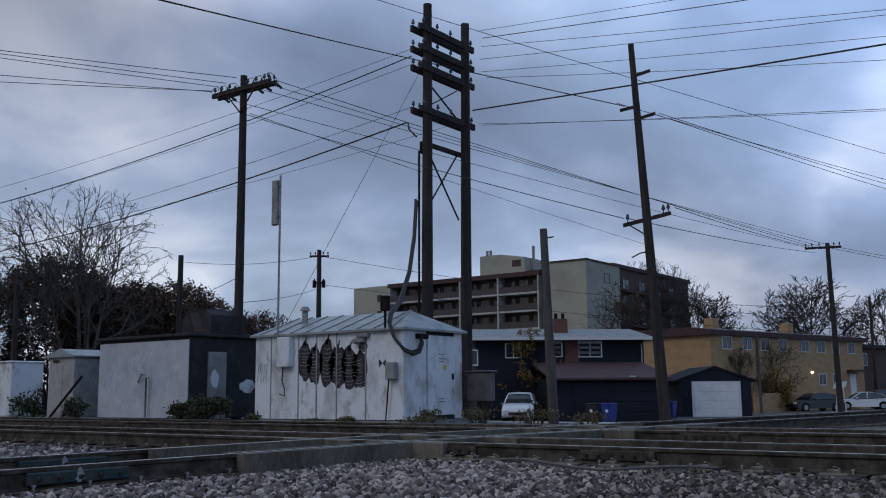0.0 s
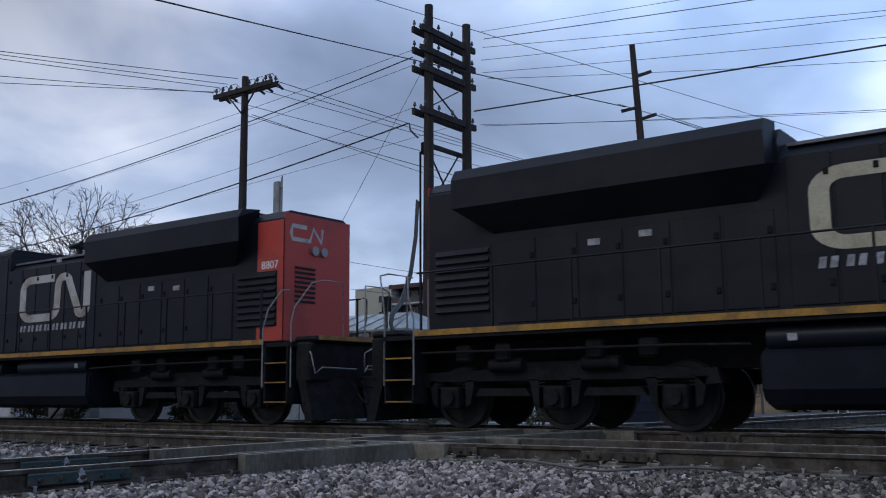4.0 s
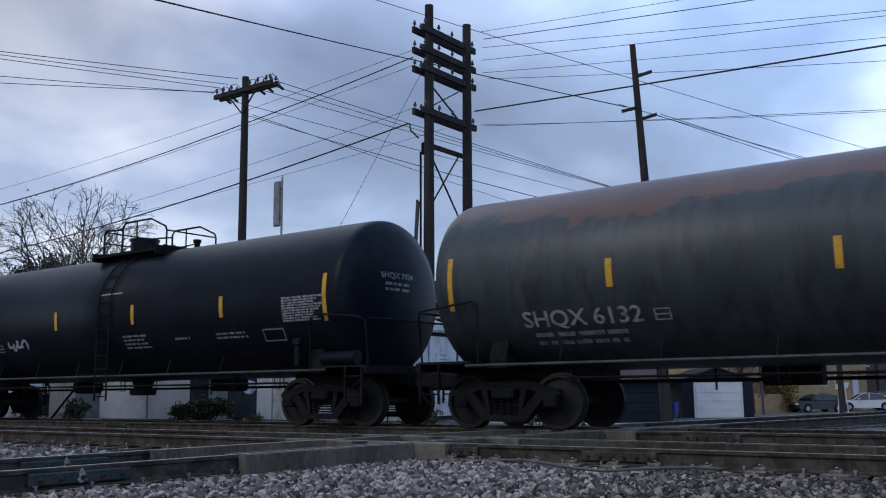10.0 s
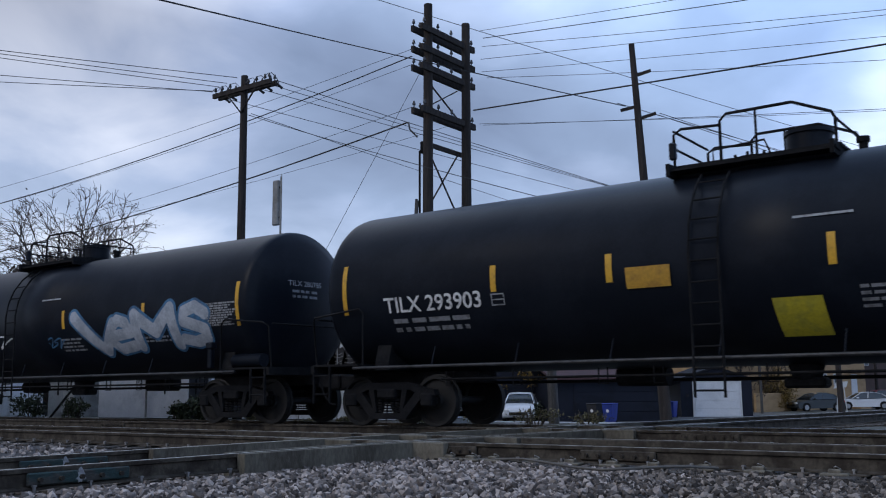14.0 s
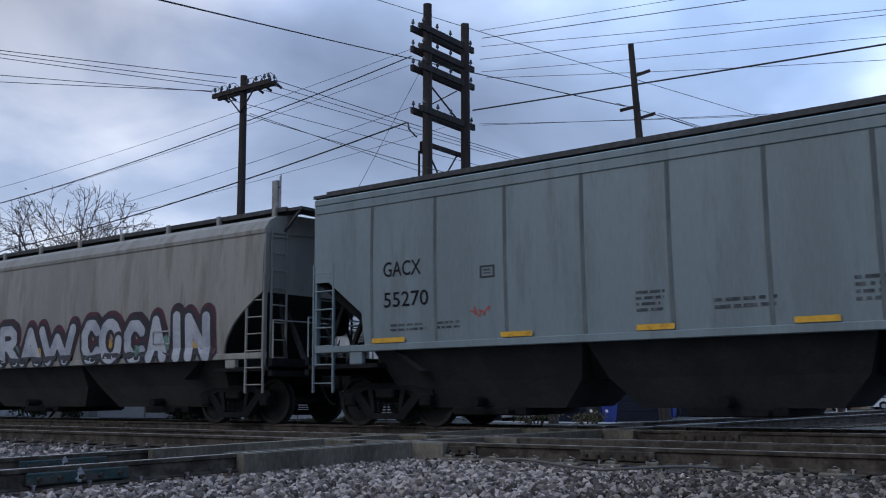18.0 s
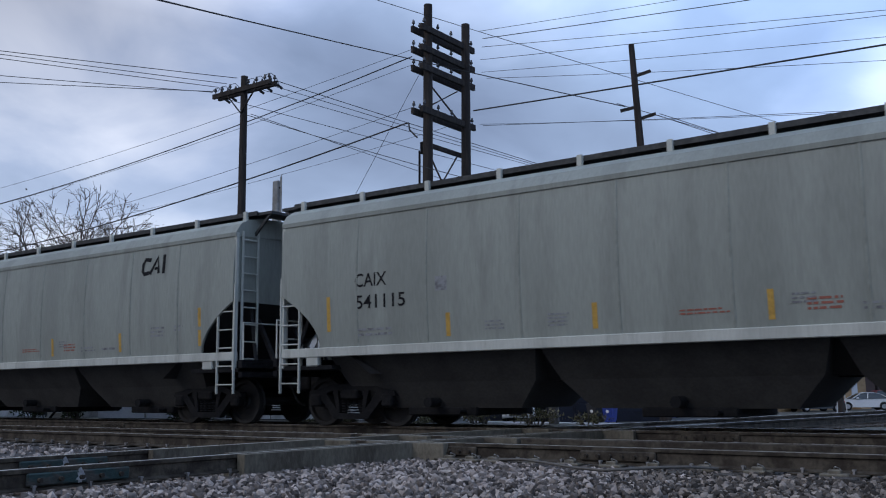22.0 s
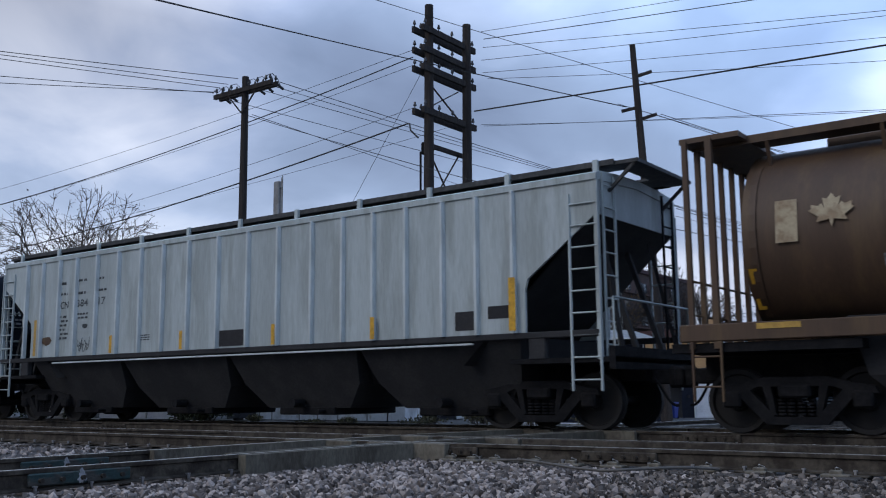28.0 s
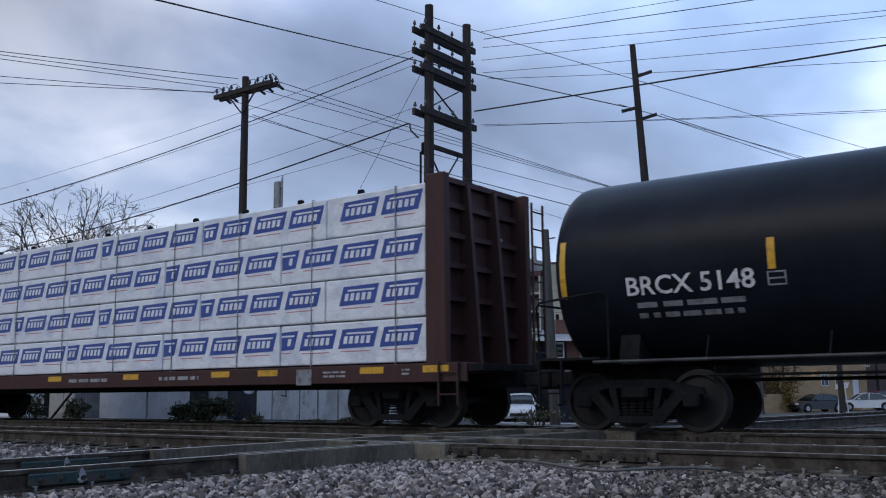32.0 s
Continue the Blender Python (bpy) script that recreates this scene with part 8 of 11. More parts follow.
def hopper(front, rear, label, paint, under, eave, sill, cut_z, cut_in, bulge=0.0, y=1.57, sill_mat=None, sill_h=0.16,
           seams=(), rib=0.0, rib_z=None, bays=3, posts=True, board_z=4.62, end_in=0.7, ladder_mat=None, roof=0.14, hatch=True, shoulder=False, cut="round", seam_mat=None, seam_w=0.045):
    """A covered hopper: sides, roof with hatches and running boards, sloping ends, bays, ladders and end platforms."""
    half = (front - rear) / 2
    xe = half - end_in                    # where the sides end
    xc = xe - cut_in                      # where the sloping end meets the sill
    ladder_mat = ladder_mat or paint
    car = car_thing("hopper_car", front, rear, label, "hopper car", "hopper cars of the train")
    # the sides, curved outwards a little, each as one plate with its cut-away lower corners
    n = 14
    zs = [sill + (eave - sill) * k / n for k in range(n + 1)]

    def edge(z):
        if z >= cut_z:
            return xe
        u = (cut_z - z) / (cut_z - sill)
        if cut == "straight":
            return xe - cut_in * min(1, 1.85 * u)
        if cut == "notched":
            return xe - cut_in * (0.28 + 0.67 * u / 0.52 if u < 0.52 else 0.95 + 0.05 * (u - 0.52) / 0.48)
        return xe - cut_in * (1 - (1 - u) ** 1.9)

    def yy(z):
        m, h = (sill + eave) / 2, (eave - sill) / 2
        return y + bulge * (1 - ((z - m) / h) ** 2)

    for s, nm in ((-1, "side_plate"), (1, "side_plate")):
        bm = bm_new()
        if cut_z not in zs:
            zz = sorted(zs + [cut_z, cut_z - 0.004, cut_z - 0.52 * (cut_z - sill)])
        else:
            zz = zs
        out, inn = [], []
        for z in zz:
            out.append([bm.verts.new((-edge(z), s * yy(z), z)), bm.verts.new((edge(z), s * yy(z), z))])
            inn.append([bm.verts.new((-edge(z), s * (yy(z) - 0.05), z)), bm.verts.new((edge(z), s * (yy(z) - 0.05), z))])
        for a in range(len(zz) - 1):
            for P, fl in ((out, 0), (inn, 1)):
                f = bm.faces.new((P[a][0], P[a][1], P[a + 1][1], P[a + 1][0]))
            for e in (0, 1):
                bm.faces.new((out[a][e], out[a + 1][e], inn[a + 1][e], inn[a][e]))
        for a in (0, -1):
            bm.faces.new((out[a][0], out[a][1], inn[a][1], inn[a][0]))
        part(nm, bm, paint, car)
    # sloping end sheets and upright end walls
    for s in (-1, 1):
        bm = bm_new()
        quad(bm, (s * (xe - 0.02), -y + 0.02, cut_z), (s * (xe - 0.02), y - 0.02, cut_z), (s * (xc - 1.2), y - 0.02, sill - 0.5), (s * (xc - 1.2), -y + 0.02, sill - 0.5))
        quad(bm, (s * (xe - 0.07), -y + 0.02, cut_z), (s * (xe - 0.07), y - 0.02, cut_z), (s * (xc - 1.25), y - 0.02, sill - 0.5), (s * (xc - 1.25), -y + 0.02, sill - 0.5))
        # the shade under the car end is put into the sheet's dark colour
        part("slope_sheet", bm, UNDER, car, "sloping end sheet, dark paint deepened for shade")
        bm = bm_new()
        x0, x1 = sorted((s * (xe - 0.04), s * xe))
        box(bm, x0, x1, -y + 0.052, y - 0.052, cut_z, eave)
        part("end_wall", bm, paint, car)
    # roof
    bm = bm_new()
    pts = [(-y - 0.03, eave - 0.1), (-y - 0.03, eave), (-y + 0.1, eave + 0.05), (-0.8, eave + roof), (0, eave + roof + 0.03), (0.8, eave + roof), (y - 0.1, eave + 0.05), (y + 0.03, eave), (y + 0.03, eave - 0.1), (y - 0.06, eave - 0.1), (0, eave - 0.02), (-y + 0.06, eave - 0.1)]
    if shoulder:
        up = [(y + 0.03, eave - 0.1), (y + 0.035, eave - 0.02), (y + 0.0, eave + 0.03), (y - 0.1, eave + 0.17), (y - 0.3, eave + 0.28), (0.85, eave + 0.35), (0.0, eave + 0.38)]
        pts = [(-a, b) for a, b in up] + up[-2::-1] + [(y - 0.06, eave - 0.1), (0, eave - 0.02), (-y + 0.06, eave - 0.1)]
    prism_x(bm, pts, -xe - 0.03, xe + 0.03)
    part("roof", bm, paint, car)
    if not shoulder and not rib:
        for s in (-1, 1):
            bm = bm_new()
            rbox(bm, -xe, xe, *sorted((s * (y - 0.02), s * (y + 0.03))), eave - 0.28, eave - 0.12, 0.012)
            part("top_chord", bm, paint, car)
    if hatch:
        bm = bm_new()
        rbox(bm, -xe + 0.5, xe - 0.5, -0.42, 0.42, eave + roof - 0.02, eave + roof + (0.08 if shoulder else 0.22), 0.03)
        part("hatch_trough", bm, MESHTOP, car, "long dark loading hatch")
    for s in (-1, 1):
        bm = bm_new()
        box(bm, -xe - 0.15, xe + 0.15, min(s * 0.5, s * 1.12), max(s * 0.5, s * 1.12), board_z - 0.05, board_z - 0.015)
        box(bm, -xe - 0.15, xe + 0.15, min(s * 1.12, s * 1.15), max(s * 1.12, s * 1.15), board_z - 0.09, board_z)
        part("running_board", bm, MESHTOP, car, "dark grated running board")
    if posts:
        bmp = bm_new()
        box(bmp, -0.045, 0.045, -1.21, -1.145, eave + (0.2 if shoulder else 0.02), board_z + 0.01)
        me = mesh_of("board_post", bmp, ladder_mat)
        for k in range(11):
            x = -xe + 0.15 + (2 * xe - 0.3) * k / 10
            put("board_post", me, car, x, 0, 0)
            put("board_post", me, car, x, 0, 0, rz=180)
    for s in (-1, 1):
        bm = bm_new()
        x0, x1 = sorted((s * (xe + 0.1), s * (xe + 0.55)))
        box(bm, x0, x1, -1.1, 1.1, board_z - 0.09, board_z - 0.03)
        beam(bm, (s * (xe + 0.5), -1.05, board_z - 0.06), (s * xe, -1.05, board_z - 0.5), 0.05)
        beam(bm, (s * (xe + 0.5), 1.05, board_z - 0.06), (s * xe, 1.05, board_z - 0.5), 0.05)
        part("end_walkway", bm, MESHTOP, car, "grated end walkway")
    # sill along the foot of the side
    for s in (-1, 1):
        bm = bm_new()
        y0, y1 = sorted((s * (y - 0.12), s * (y + 0.035)))
        rbox(bm, -xe, xe, y0, y1, sill - sill_h, sill + 0.004, 0.012)
        part("side_sill", bm, sill_mat or paint, car)
    # seams or outside posts
    if seams:
        bm = bm_new()
        w = 0.07 if rib else seam_w
        d = rib or 0.012
        lo, hi = rib_z or (sill, eave - 0.1)
        prof = [(-w / 2, 0), (-w / 2 * 0.7, -d), (w / 2 * 0.7, -d), (w / 2, 0)]
        k = 6
        rows = []
        for i in range(k + 1):
            z = lo + (hi - lo) * i / k
            rows.append([bm.verts.new((u, -yy(z) + v, z)) for u, v in prof])
        for a, b in zip(rows, rows[1:]):
            for j in range(3):
                bm.faces.new((a[j], a[j + 1], b[j + 1], b[j]))
        bm.faces.new(rows[0])
        bm.faces.new(rows[-1][::-1])
        me = mesh_of("side_rib" if rib else "side_seam", bm, PALELIT if rib else seam_mat or SEAMDIRT)
        for x in seams:
            put("side_rib" if rib else "side_seam", me, car, x, 0, 0)
            put("side_rib" if rib else "side_seam", me, car, x, 0, 0, rz=180)
    # bays
    span = 2 * (xc - 0.1)
    for k in range(bays):
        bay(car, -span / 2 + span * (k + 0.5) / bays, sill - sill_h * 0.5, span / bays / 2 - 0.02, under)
    # filler between the bays; the shade of the recessed gaps is in its colour
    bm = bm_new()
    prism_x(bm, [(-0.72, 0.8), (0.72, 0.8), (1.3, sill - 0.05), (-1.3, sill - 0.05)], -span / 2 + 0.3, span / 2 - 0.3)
    part("hopper_trough", bm, UNDER, car, "underside between the bays, coloured dark for shade")
    bm = bm_new()
    box(bm, -half + 0.5, half - 0.5, -0.32, 0.32, 0.78, 1.12)
    part("centre_sill", bm, TRUCK, car)
    for s in (-1, 1):
        truck(car, s * (half - 2.05))
        bm = bm_new()
        x0, x1 = sorted((s * (xc - 0.3), s * (half - 0.45)))
        box(bm, x0, x1, -y, y, 1.06, 1.14)
        x2, x3 = sorted((s * (half - 0.55), s * (half - 0.45)))
        box(bm, x2, x3, -y, y, 0.95, 1.3)
        part("end_platform", bm, TRUCK, car)
        bm = bm_new()
        rbox(bm, *sorted((s * (xc + 0.05), s * (xc + 0.36))), -y - 0.02, -y + 0.1, 1.12, sill - 0.02, 0.02)
        part("jacking_pad", bm, sill_mat or paint, car)
        for sy in (-1, 1):
            bm = bm_new()
            xl = s * (xe - 0.22)
            ladder(bm, xl, sy * (y + 0.02), 0.62, cut_z + 0.35, 0.5)
            part("side_ladder", bm, ladder_mat, car)
            bm = bm_new()
            beam(bm, (s * xe, sy * (y - 0.02), 1.1), (s * xe, sy * (y - 0.02), eave - 0.02), 0.07)
            part("corner_post", bm, ladder_mat, car)
            bm = bm_new()
            ladder(bm, s * (xe + 0.05), sy * (y - 0.36), 1.15, eave + 0.02, 0.42, "y")
            part("end_ladder", bm, ladder_mat if sy < 0 else TRUCK, car)
            bm = bm_new()
            beam(bm, (s * (half - 0.5), sy * 1.1, 1.1), (s * (xe - 0.25), sy * 0.9, cut_z), 0.06)
            beam(bm, (s * (half - 0.5), sy * 0.5, 1.1), (s * (xe - 0.5), sy * 0.5, cut_z - 0.2), 0.08)
            part("end_brace", bm, UNDER, car)
        bm = bm_new()
        pipe(bm, [(s * (half - 0.48), -y + 0.05, 1.3), (s * (half - 0.48), -y + 0.05, 2.05), (s * (half - 0.48), y - 0.05, 2.05), (s * (half - 0.48), y - 0.05, 1.3)], 0.02)
        part("end_handrail", bm, ladder_mat, car)
    bm = bm_new()
    tube(bm, (-half + 1.0, 0.6, 1.35), (-half + 1.0, 0.6, 1.85), 0.2, 12)
    part("brake_cylinder", bm, TRUCK, car)
    bm = bm_new()
    tube(bm, (-half + 0.55, -0.7, 2.0), (-half + 0.5, -0.7, 2.0), 0.28, 16)
    part("hand_brake_wheel", bm, TRUCK, car)
    coupling(car, half)
    return car, xe, side_place(y + 0.006, 0, 0, bulge, (sill + eave) / 2, (eave - sill) / 2)


def marks(car, at, rows, material):
    for text, x, z, h, w in rows:
        lettering("car_number" if text[-1].isdigit() else "reporting_mark", text, h, material, car, lambda u, v, x=x, z=z: at(x + u, z + v), 0.008, fit=w)


def fine_print(car, at, spots, material, label="small stencilled lettering"):
    bm = bm_new()
    for i, (u0, u1, w0, w1, r) in enumerate(spots):
        bars(bm, at, u0, u1, w0, w1, r, i + 3)
    tagged(part("stencilled_data", bm, material, car, label), kind="stuff")


def flat(car, name, at, u0, u1, w0, w1, material, label=""):
    bm = bm_new()
    quad(bm, at(u0, w0), at(u1, w0), at(u1, w1), at(u0, w1))
    return part(name, bm, material, car, label)


def railroad_emblem(car, at, u, w, k, material, width=0.22):
    """A continuous bent band and a slanted zigzag, as plain painted shapes."""
    bm = bm_new()
    def arc(cx, cz, r, a0, a1, n=6):
        return [(u + k * (cx + r * math.cos(math.radians(a0 + (a1 - a0) * i / n))), w + k * (cz + r * math.sin(math.radians(a0 + (a1 - a0) * i / n)))) for i in range(n + 1)]
    pts = [(u + k * 1.0, w + k * 1.0)] + arc(0.25, 0.75, 0.25, 90, 180) + arc(0.25, 0.25, 0.25, 180, 270) + arc(0.85, 0.25, 0.25, 270, 360)
    pts += [(u + k * 1.12, w + k * 0.8)] + arc(1.3, 0.83, 0.17, 180, 40) + [(u + k * 1.75, w + k * 0.12)] + arc(1.86, 0.16, 0.14, 200, 360) + [(u + k * 2.0, w + k * 1.06)]
    ribbon(bm, lambda a, b: (a, 0, b), pts, width * k)
    lay_on(bm, at, 0.2)
    part("emblem", bm, material, car, "broad bent-band railway emblem")


def hoppers():
    seams = [-6.37 + 1.435 * k for k in range(10)]
    # blue-grey cars with flat strips on the sill
    for f, r, lab, paint, top, num, nx, sx, extra in (
            (-214.1, -231.27, "blue-grey covered hopper car with seamed sides", BLUEGREY, ("FURX", "854933"), 2.18, -6.03, (-5.75, -3.2, -0.9, 1.4, 3.8, 6.2), 0),
            (-231.27, -248.27, "light blue-grey covered hopper car with black numbers", BLUEGREY, ("GACX", "55270"), 2.12, -6.1, (-5.9, -3.3, -0.9, 1.4, 3.9, 6.4), 1),
            (-267.08, -284.05, "slate blue covered hopper car with black numbers", SLATE, ("FURX", "855102"), 2.17, -5.75, (-5.55, -2.95, -0.8, 1.1, 3.3, 5.9), 2)):
        car, xe, at = hopper(f, r, lab, paint, UNDER, 4.28, 1.47, 2.68, 1.22, 0.03, 1.57, None, 0.12, seams, roof=0.1, board_z=4.55, posts=False, end_in=0.72, cut="notched", seam_w=0.07)
        marks(car, at, ((top[0], nx, 2.67, 0.26, 0.85), (top[1], nx, num, 0.26, 1.35 if len(top[1]) > 5 else 1.0)), DARKLET)
        for i, x in enumerate(sx):
            flat(car, "reflective_strip", side_place(1.612), x - (0.3 if i else 0.45), x + (0.3 if i < 5 else 0.55), 1.49, 1.575, YELLOW if extra < 2 else ORANGE, "yellow reflective strip")
        fine_print(car, at, ((-5.94, -5.1, 1.67, 1.83, 2), (-4.9, -4.4, 1.67, 1.83, 2), (-1.2, -0.7, 1.75, 2.1, 4), (0.0, 1.1, 1.72, 1.92, 2), (1.9, 2.5, 1.72, 2.1, 4), (4.4, 5.3, 2.0, 2.4, 3), (3.3, 3.8, 1.95, 2.1, 2), (6.3, 6.6, 1.75, 2.1, 4)), FADEDARK)
        bm = bm_new()
        scribble(bm, at, -4.18, -3.8, 1.84, 2.04, 5 + extra, 0.025, 4)
        part("spray_tag", bm, mat("red_stencil", (0.35, 0.07, 0.06)), car, "small red hand-sprayed scrawl")
        for u0, u1, w0, w1 in ((-4.0, -3.7, 2.67, 2.7), (-4.0, -3.7, 2.49, 2.52), (-4.0, -3.96, 2.52, 2.67), (-3.74, -3.7, 2.52, 2.67), (-3.92, -3.78, 2.61, 2.64), (-3.92, -3.78, 2.56, 2.58)):
            flat(car, "placard_bar", at, u0, u1, w0, w1, FADEDARK, "dark stencilled placard square")
        if extra == 2:
            flat(car, "dark_plate", at, 4.9, 5.4, 1.85, 2.12, DARKLET, "dark data plate")
            flat(car, "placard_frame", at, 0.15, 0.65, 1.72, 2.0, FADELET, "grey placard frame")
    # off-white car with large graffiti
    car, xe, at = hopper(-248.27, -267.08, "off-white covered hopper car with huge white graffiti letters", CREAM, UNDER_BROWN, 3.92, 1.42, 2.62, 1.15, 0.05, 1.57, None, 0.12, (), roof=0.32, board_z=4.4, shoulder=True)
    marks(car, at, (("TILX", -7.3, 2.54, 0.22, 0.62), ("54266", -7.3, 2.08, 0.22, 0.95)), DARKLET)
    flat(car, "reflective_strip", at, -7.55, -7.45, 1.75, 2.35, ORANGE, "amber reflective strip")
    def base(lift):
        p0 = side_place(1.576 + lift, 0, 0, 0.05, 2.67, 1.25)
        return lambda u, w: p0(u, w) if w > 1.45 else (u, min(-1.618 - lift, p0(u, 1.45)[1]), w)

    spans = ((-5.82, -5.2), (-4.9, -4.3), (-4.24, -3.45), (-3.05, -2.5), (-1.95, -1.42), (-0.8, -0.15), (0.17, 0.83), (1.0, 2.3), (2.75, 3.25), (3.45, 4.07), (4.37, 4.9), (5.18, 5.65), (6.1, 6.16), (6.5, 7.05))
    for nm, m, wide, lift, lab in (("graffiti_halo", PURPLE, 0.5, 0.002, "maroon graffiti halo"), ("graffiti_outline", NAVYSPRAY, 0.43, 0.008, "black graffiti outline"), ("graffiti_lettering", WHITESPRAY, 0.25, 0.014, "white graffiti lettering")):
        for k, (ch, (a, b)) in enumerate(zip("EXTRARAWCOCAIN", spans)):
            z0, z1 = 1.5 - 0.1 * k / 13, 2.2 + 0.05 * math.sin(1.7 * k)
            if nm == "graffiti_halo":
                z0, z1, a, b = z0 + 0.14, z1 + 0.06, a + 0.03, b + 0.05
            spray_letter(nm, ch, a, b, z0, z1, wide, m, car, base(lift), lab, 1.3)
    for k, (u, w, r) in enumerate(((-7.0, 1.36, 0.2), (-6.6, 1.45, 0.3), (-6.25, 1.38, 0.22), (-6.7, 1.62, 0.16), (-6.3, 1.66, 0.14))):
        bm = bm_new()
        disc(bm, base(0.003 + 0.001 * k), u, w, r, 0.12, 14, 0.35, k + 40)
        part("green_overspray", bm, TEALSPRAY, car, "faded teal overspray on the sill")
    rnd = random.Random(6)
    for k in range(13):
        bm = bm_new()
        disc(bm, base(0.0115), -5.05 + k * 0.98, rnd.uniform(1.5, 1.75), 0.11, 0.17, 10, 0.3, k)
        part("graffiti_fill", bm, TEALSPRAY if k % 3 else ORANGE, car, "teal spray fill between letters")
    bm = bm_new()
    bd = base(0.03)
    for u0, u1, w0, w1 in ((5.3, 5.88, 1.95, 1.98), (5.3, 5.88, 1.68, 1.71), (5.3, 5.33, 1.71, 1.95), (5.85, 5.88, 1.71, 1.95)):
        quad(bm, bd(u0, w0), bd(u1, w0), bd(u1, w1), bd(u0, w1))
    part("placard_board", bm, PALELET, car, "pale routing board frame")
    # three putty-grey cars
    for f, r, num in ((-284.05, -301.35, "541115"), (-301.35, -318.67, "541002"), (-318.67, -335.85, "541139")):
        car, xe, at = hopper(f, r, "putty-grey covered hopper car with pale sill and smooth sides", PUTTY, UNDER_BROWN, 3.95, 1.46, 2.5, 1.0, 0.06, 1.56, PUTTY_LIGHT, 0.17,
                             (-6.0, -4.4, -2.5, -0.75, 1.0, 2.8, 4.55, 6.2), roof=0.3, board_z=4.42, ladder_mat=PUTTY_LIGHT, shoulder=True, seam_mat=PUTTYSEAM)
        marks(car, at, (("CAIX", -6.05, 2.54, 0.24, 0.75), (num, -6.03, 2.14, 0.24, 1.15)), DARKLET)
        for x, z0, z1 in ((-6.7, 1.75, 2.4), (-3.95, 1.56, 1.96), (-1.17, 1.56, 1.96), (1.52, 1.56, 1.98), (4.2, 1.58, 2.0), (6.93, 1.62, 2.42)):
            flat(car, "reflective_strip", at, x - 0.045, x + 0.045, z0, z1, ORANGE, "amber reflective strip")
        bm = bm_new()
        p0 = lambda u, v: at(4.92 + u, 3.25 + v)
        ribbon(bm, p0, [(0.32, 0.33), (0.12, 0.36), (0.05, 0.25), (0.04, 0.1), (0.1, 0.03), (0.28, 0.05)], 0.09)
        ribbon(bm, p0, [(0.3, 0.02), (0.56, 0.38), (0.6, 0.02)], 0.09)
        ribbon(bm, p0, [(0.45, 0.13), (0.62, 0.13)], 0.06)
        ribbon(bm, p0, [(0.77, 0.0), (0.77, 0.42)], 0.1)
        part("emblem", bm, DARKLET, car, "dark angular owner's emblem")
        fine_print(car, at, ((-6.0, -5.1, 1.62, 1.8, 2), (-3.2, -2.8, 1.62, 1.8, 3), (-2.0, -1.6, 1.62, 1.85, 4), (1.8, 2.2, 1.75, 1.92, 3), (2.7, 3.3, 1.62, 1.75, 2), (3.5, 4.1, 1.62, 1.72, 1), (5.3, 5.8, 1.85, 2.1, 3), (6.1, 6.4, 1.95, 2.1, 2)), FADELET)
        fine_print(car, at, ((0.2, 1.0, 1.68, 1.78, 2), (2.0, 2.5, 1.65, 1.85, 3)), mat("red_stencil", (0.3, 0.1, 0.07)), "small red stencilled lettering")
        flat(car, "placard", at, -4.2, -3.95, 2.35, 2.6, FADELET, "small square placard")
    # dark grey car with the bent-band emblem
    car, xe, at = hopper(-335.85, -353.6, "grimy dark grey covered hopper car with banded upper sides", LEADGREY, UNDER, 3.95, 1.5, 2.85, 1.2, 0.04, 1.55, LEADGREY, 0.4, (), roof=0.36, board_z=4.5, end_in=0.75, shoulder=True)
    for z in (3.3, 3.42, 3.54, 3.66):
        bm = bm_new()
        rbox(bm, -xe, xe, -1.63, -1.55, z - 0.025, z + 0.025, 0.01)
        part("side_band", bm, LEADGREY, car, "raised grey side band")
    lean = lambda u, v: at(u + 0.08 * v, v)
    railroad_emblem(car, lean, 4.55, 2.38, 0.98, DARKLET, 0.14)
    marks(car, at, (("CN", -5.55, 2.56, 0.2, 0.4), ("383036", -5.55, 2.12, 0.24, 1.25)), DARKLET)
    for x, z0, z1 in ((-6.5, 1.62, 2.05), (6.95, 1.62, 2.1)):
        flat(car, "reflective_strip", at, x - 0.05, x + 0.05, z0, z1, YELLOW, "yellow reflective strip")
    for x in (-6.7, -4.0, -0.85, 1.4, 4.45, 6.8):
        flat(car, "reflective_strip", side_place(1.592), x - 0.07, x + 0.07, 1.14, 1.49, YELLOW, "yellow reflective strip")
    flat(car, "data_plate", at, 5.3, 5.85, 1.9, 2.15, FADELET, "small pale data plate")
    for u0, u1, w0, w1, sd in ((-6.2, -4.6, 1.7, 2.0, 3), (-3.8, -1.6, 1.75, 2.0, 4), (0.4, 3.6, 1.7, 2.1, 5), (4.0, 6.6, 1.72, 2.0, 7)):
        bm = bm_new()
        scribble(bm, at, u0, u1, w0, w1, sd, 0.035, 10)
        part("spray_tag", bm, FADELET if sd != 5 else FADEDARK, car, "faded spray tag")
    bm = bm_new()
    pipe(bm, [(0.0, -1.66, 1.7), (3.6, -1.66, 1.62), (3.7, -1.66, 1.5), (3.9, -1.66, 1.34), (4.1, -1.66, 1.4)], 0.025)
    pipe(bm, [(-0.2, -1.66, 1.3), (3.4, -1.66, 1.42)], 0.025)
    part("gate_linkage", bm, TRUCK, car)
    # pale ribbed car
    ribs = [-7.45, -6.75, -6.02, -5.31, -4.49, -3.66, -2.83, -2.04, -1.18, -0.23, 0.68, 1.55, 2.47, 3.27, 4.02, 4.78, 5.59, 6.3, 7.03]
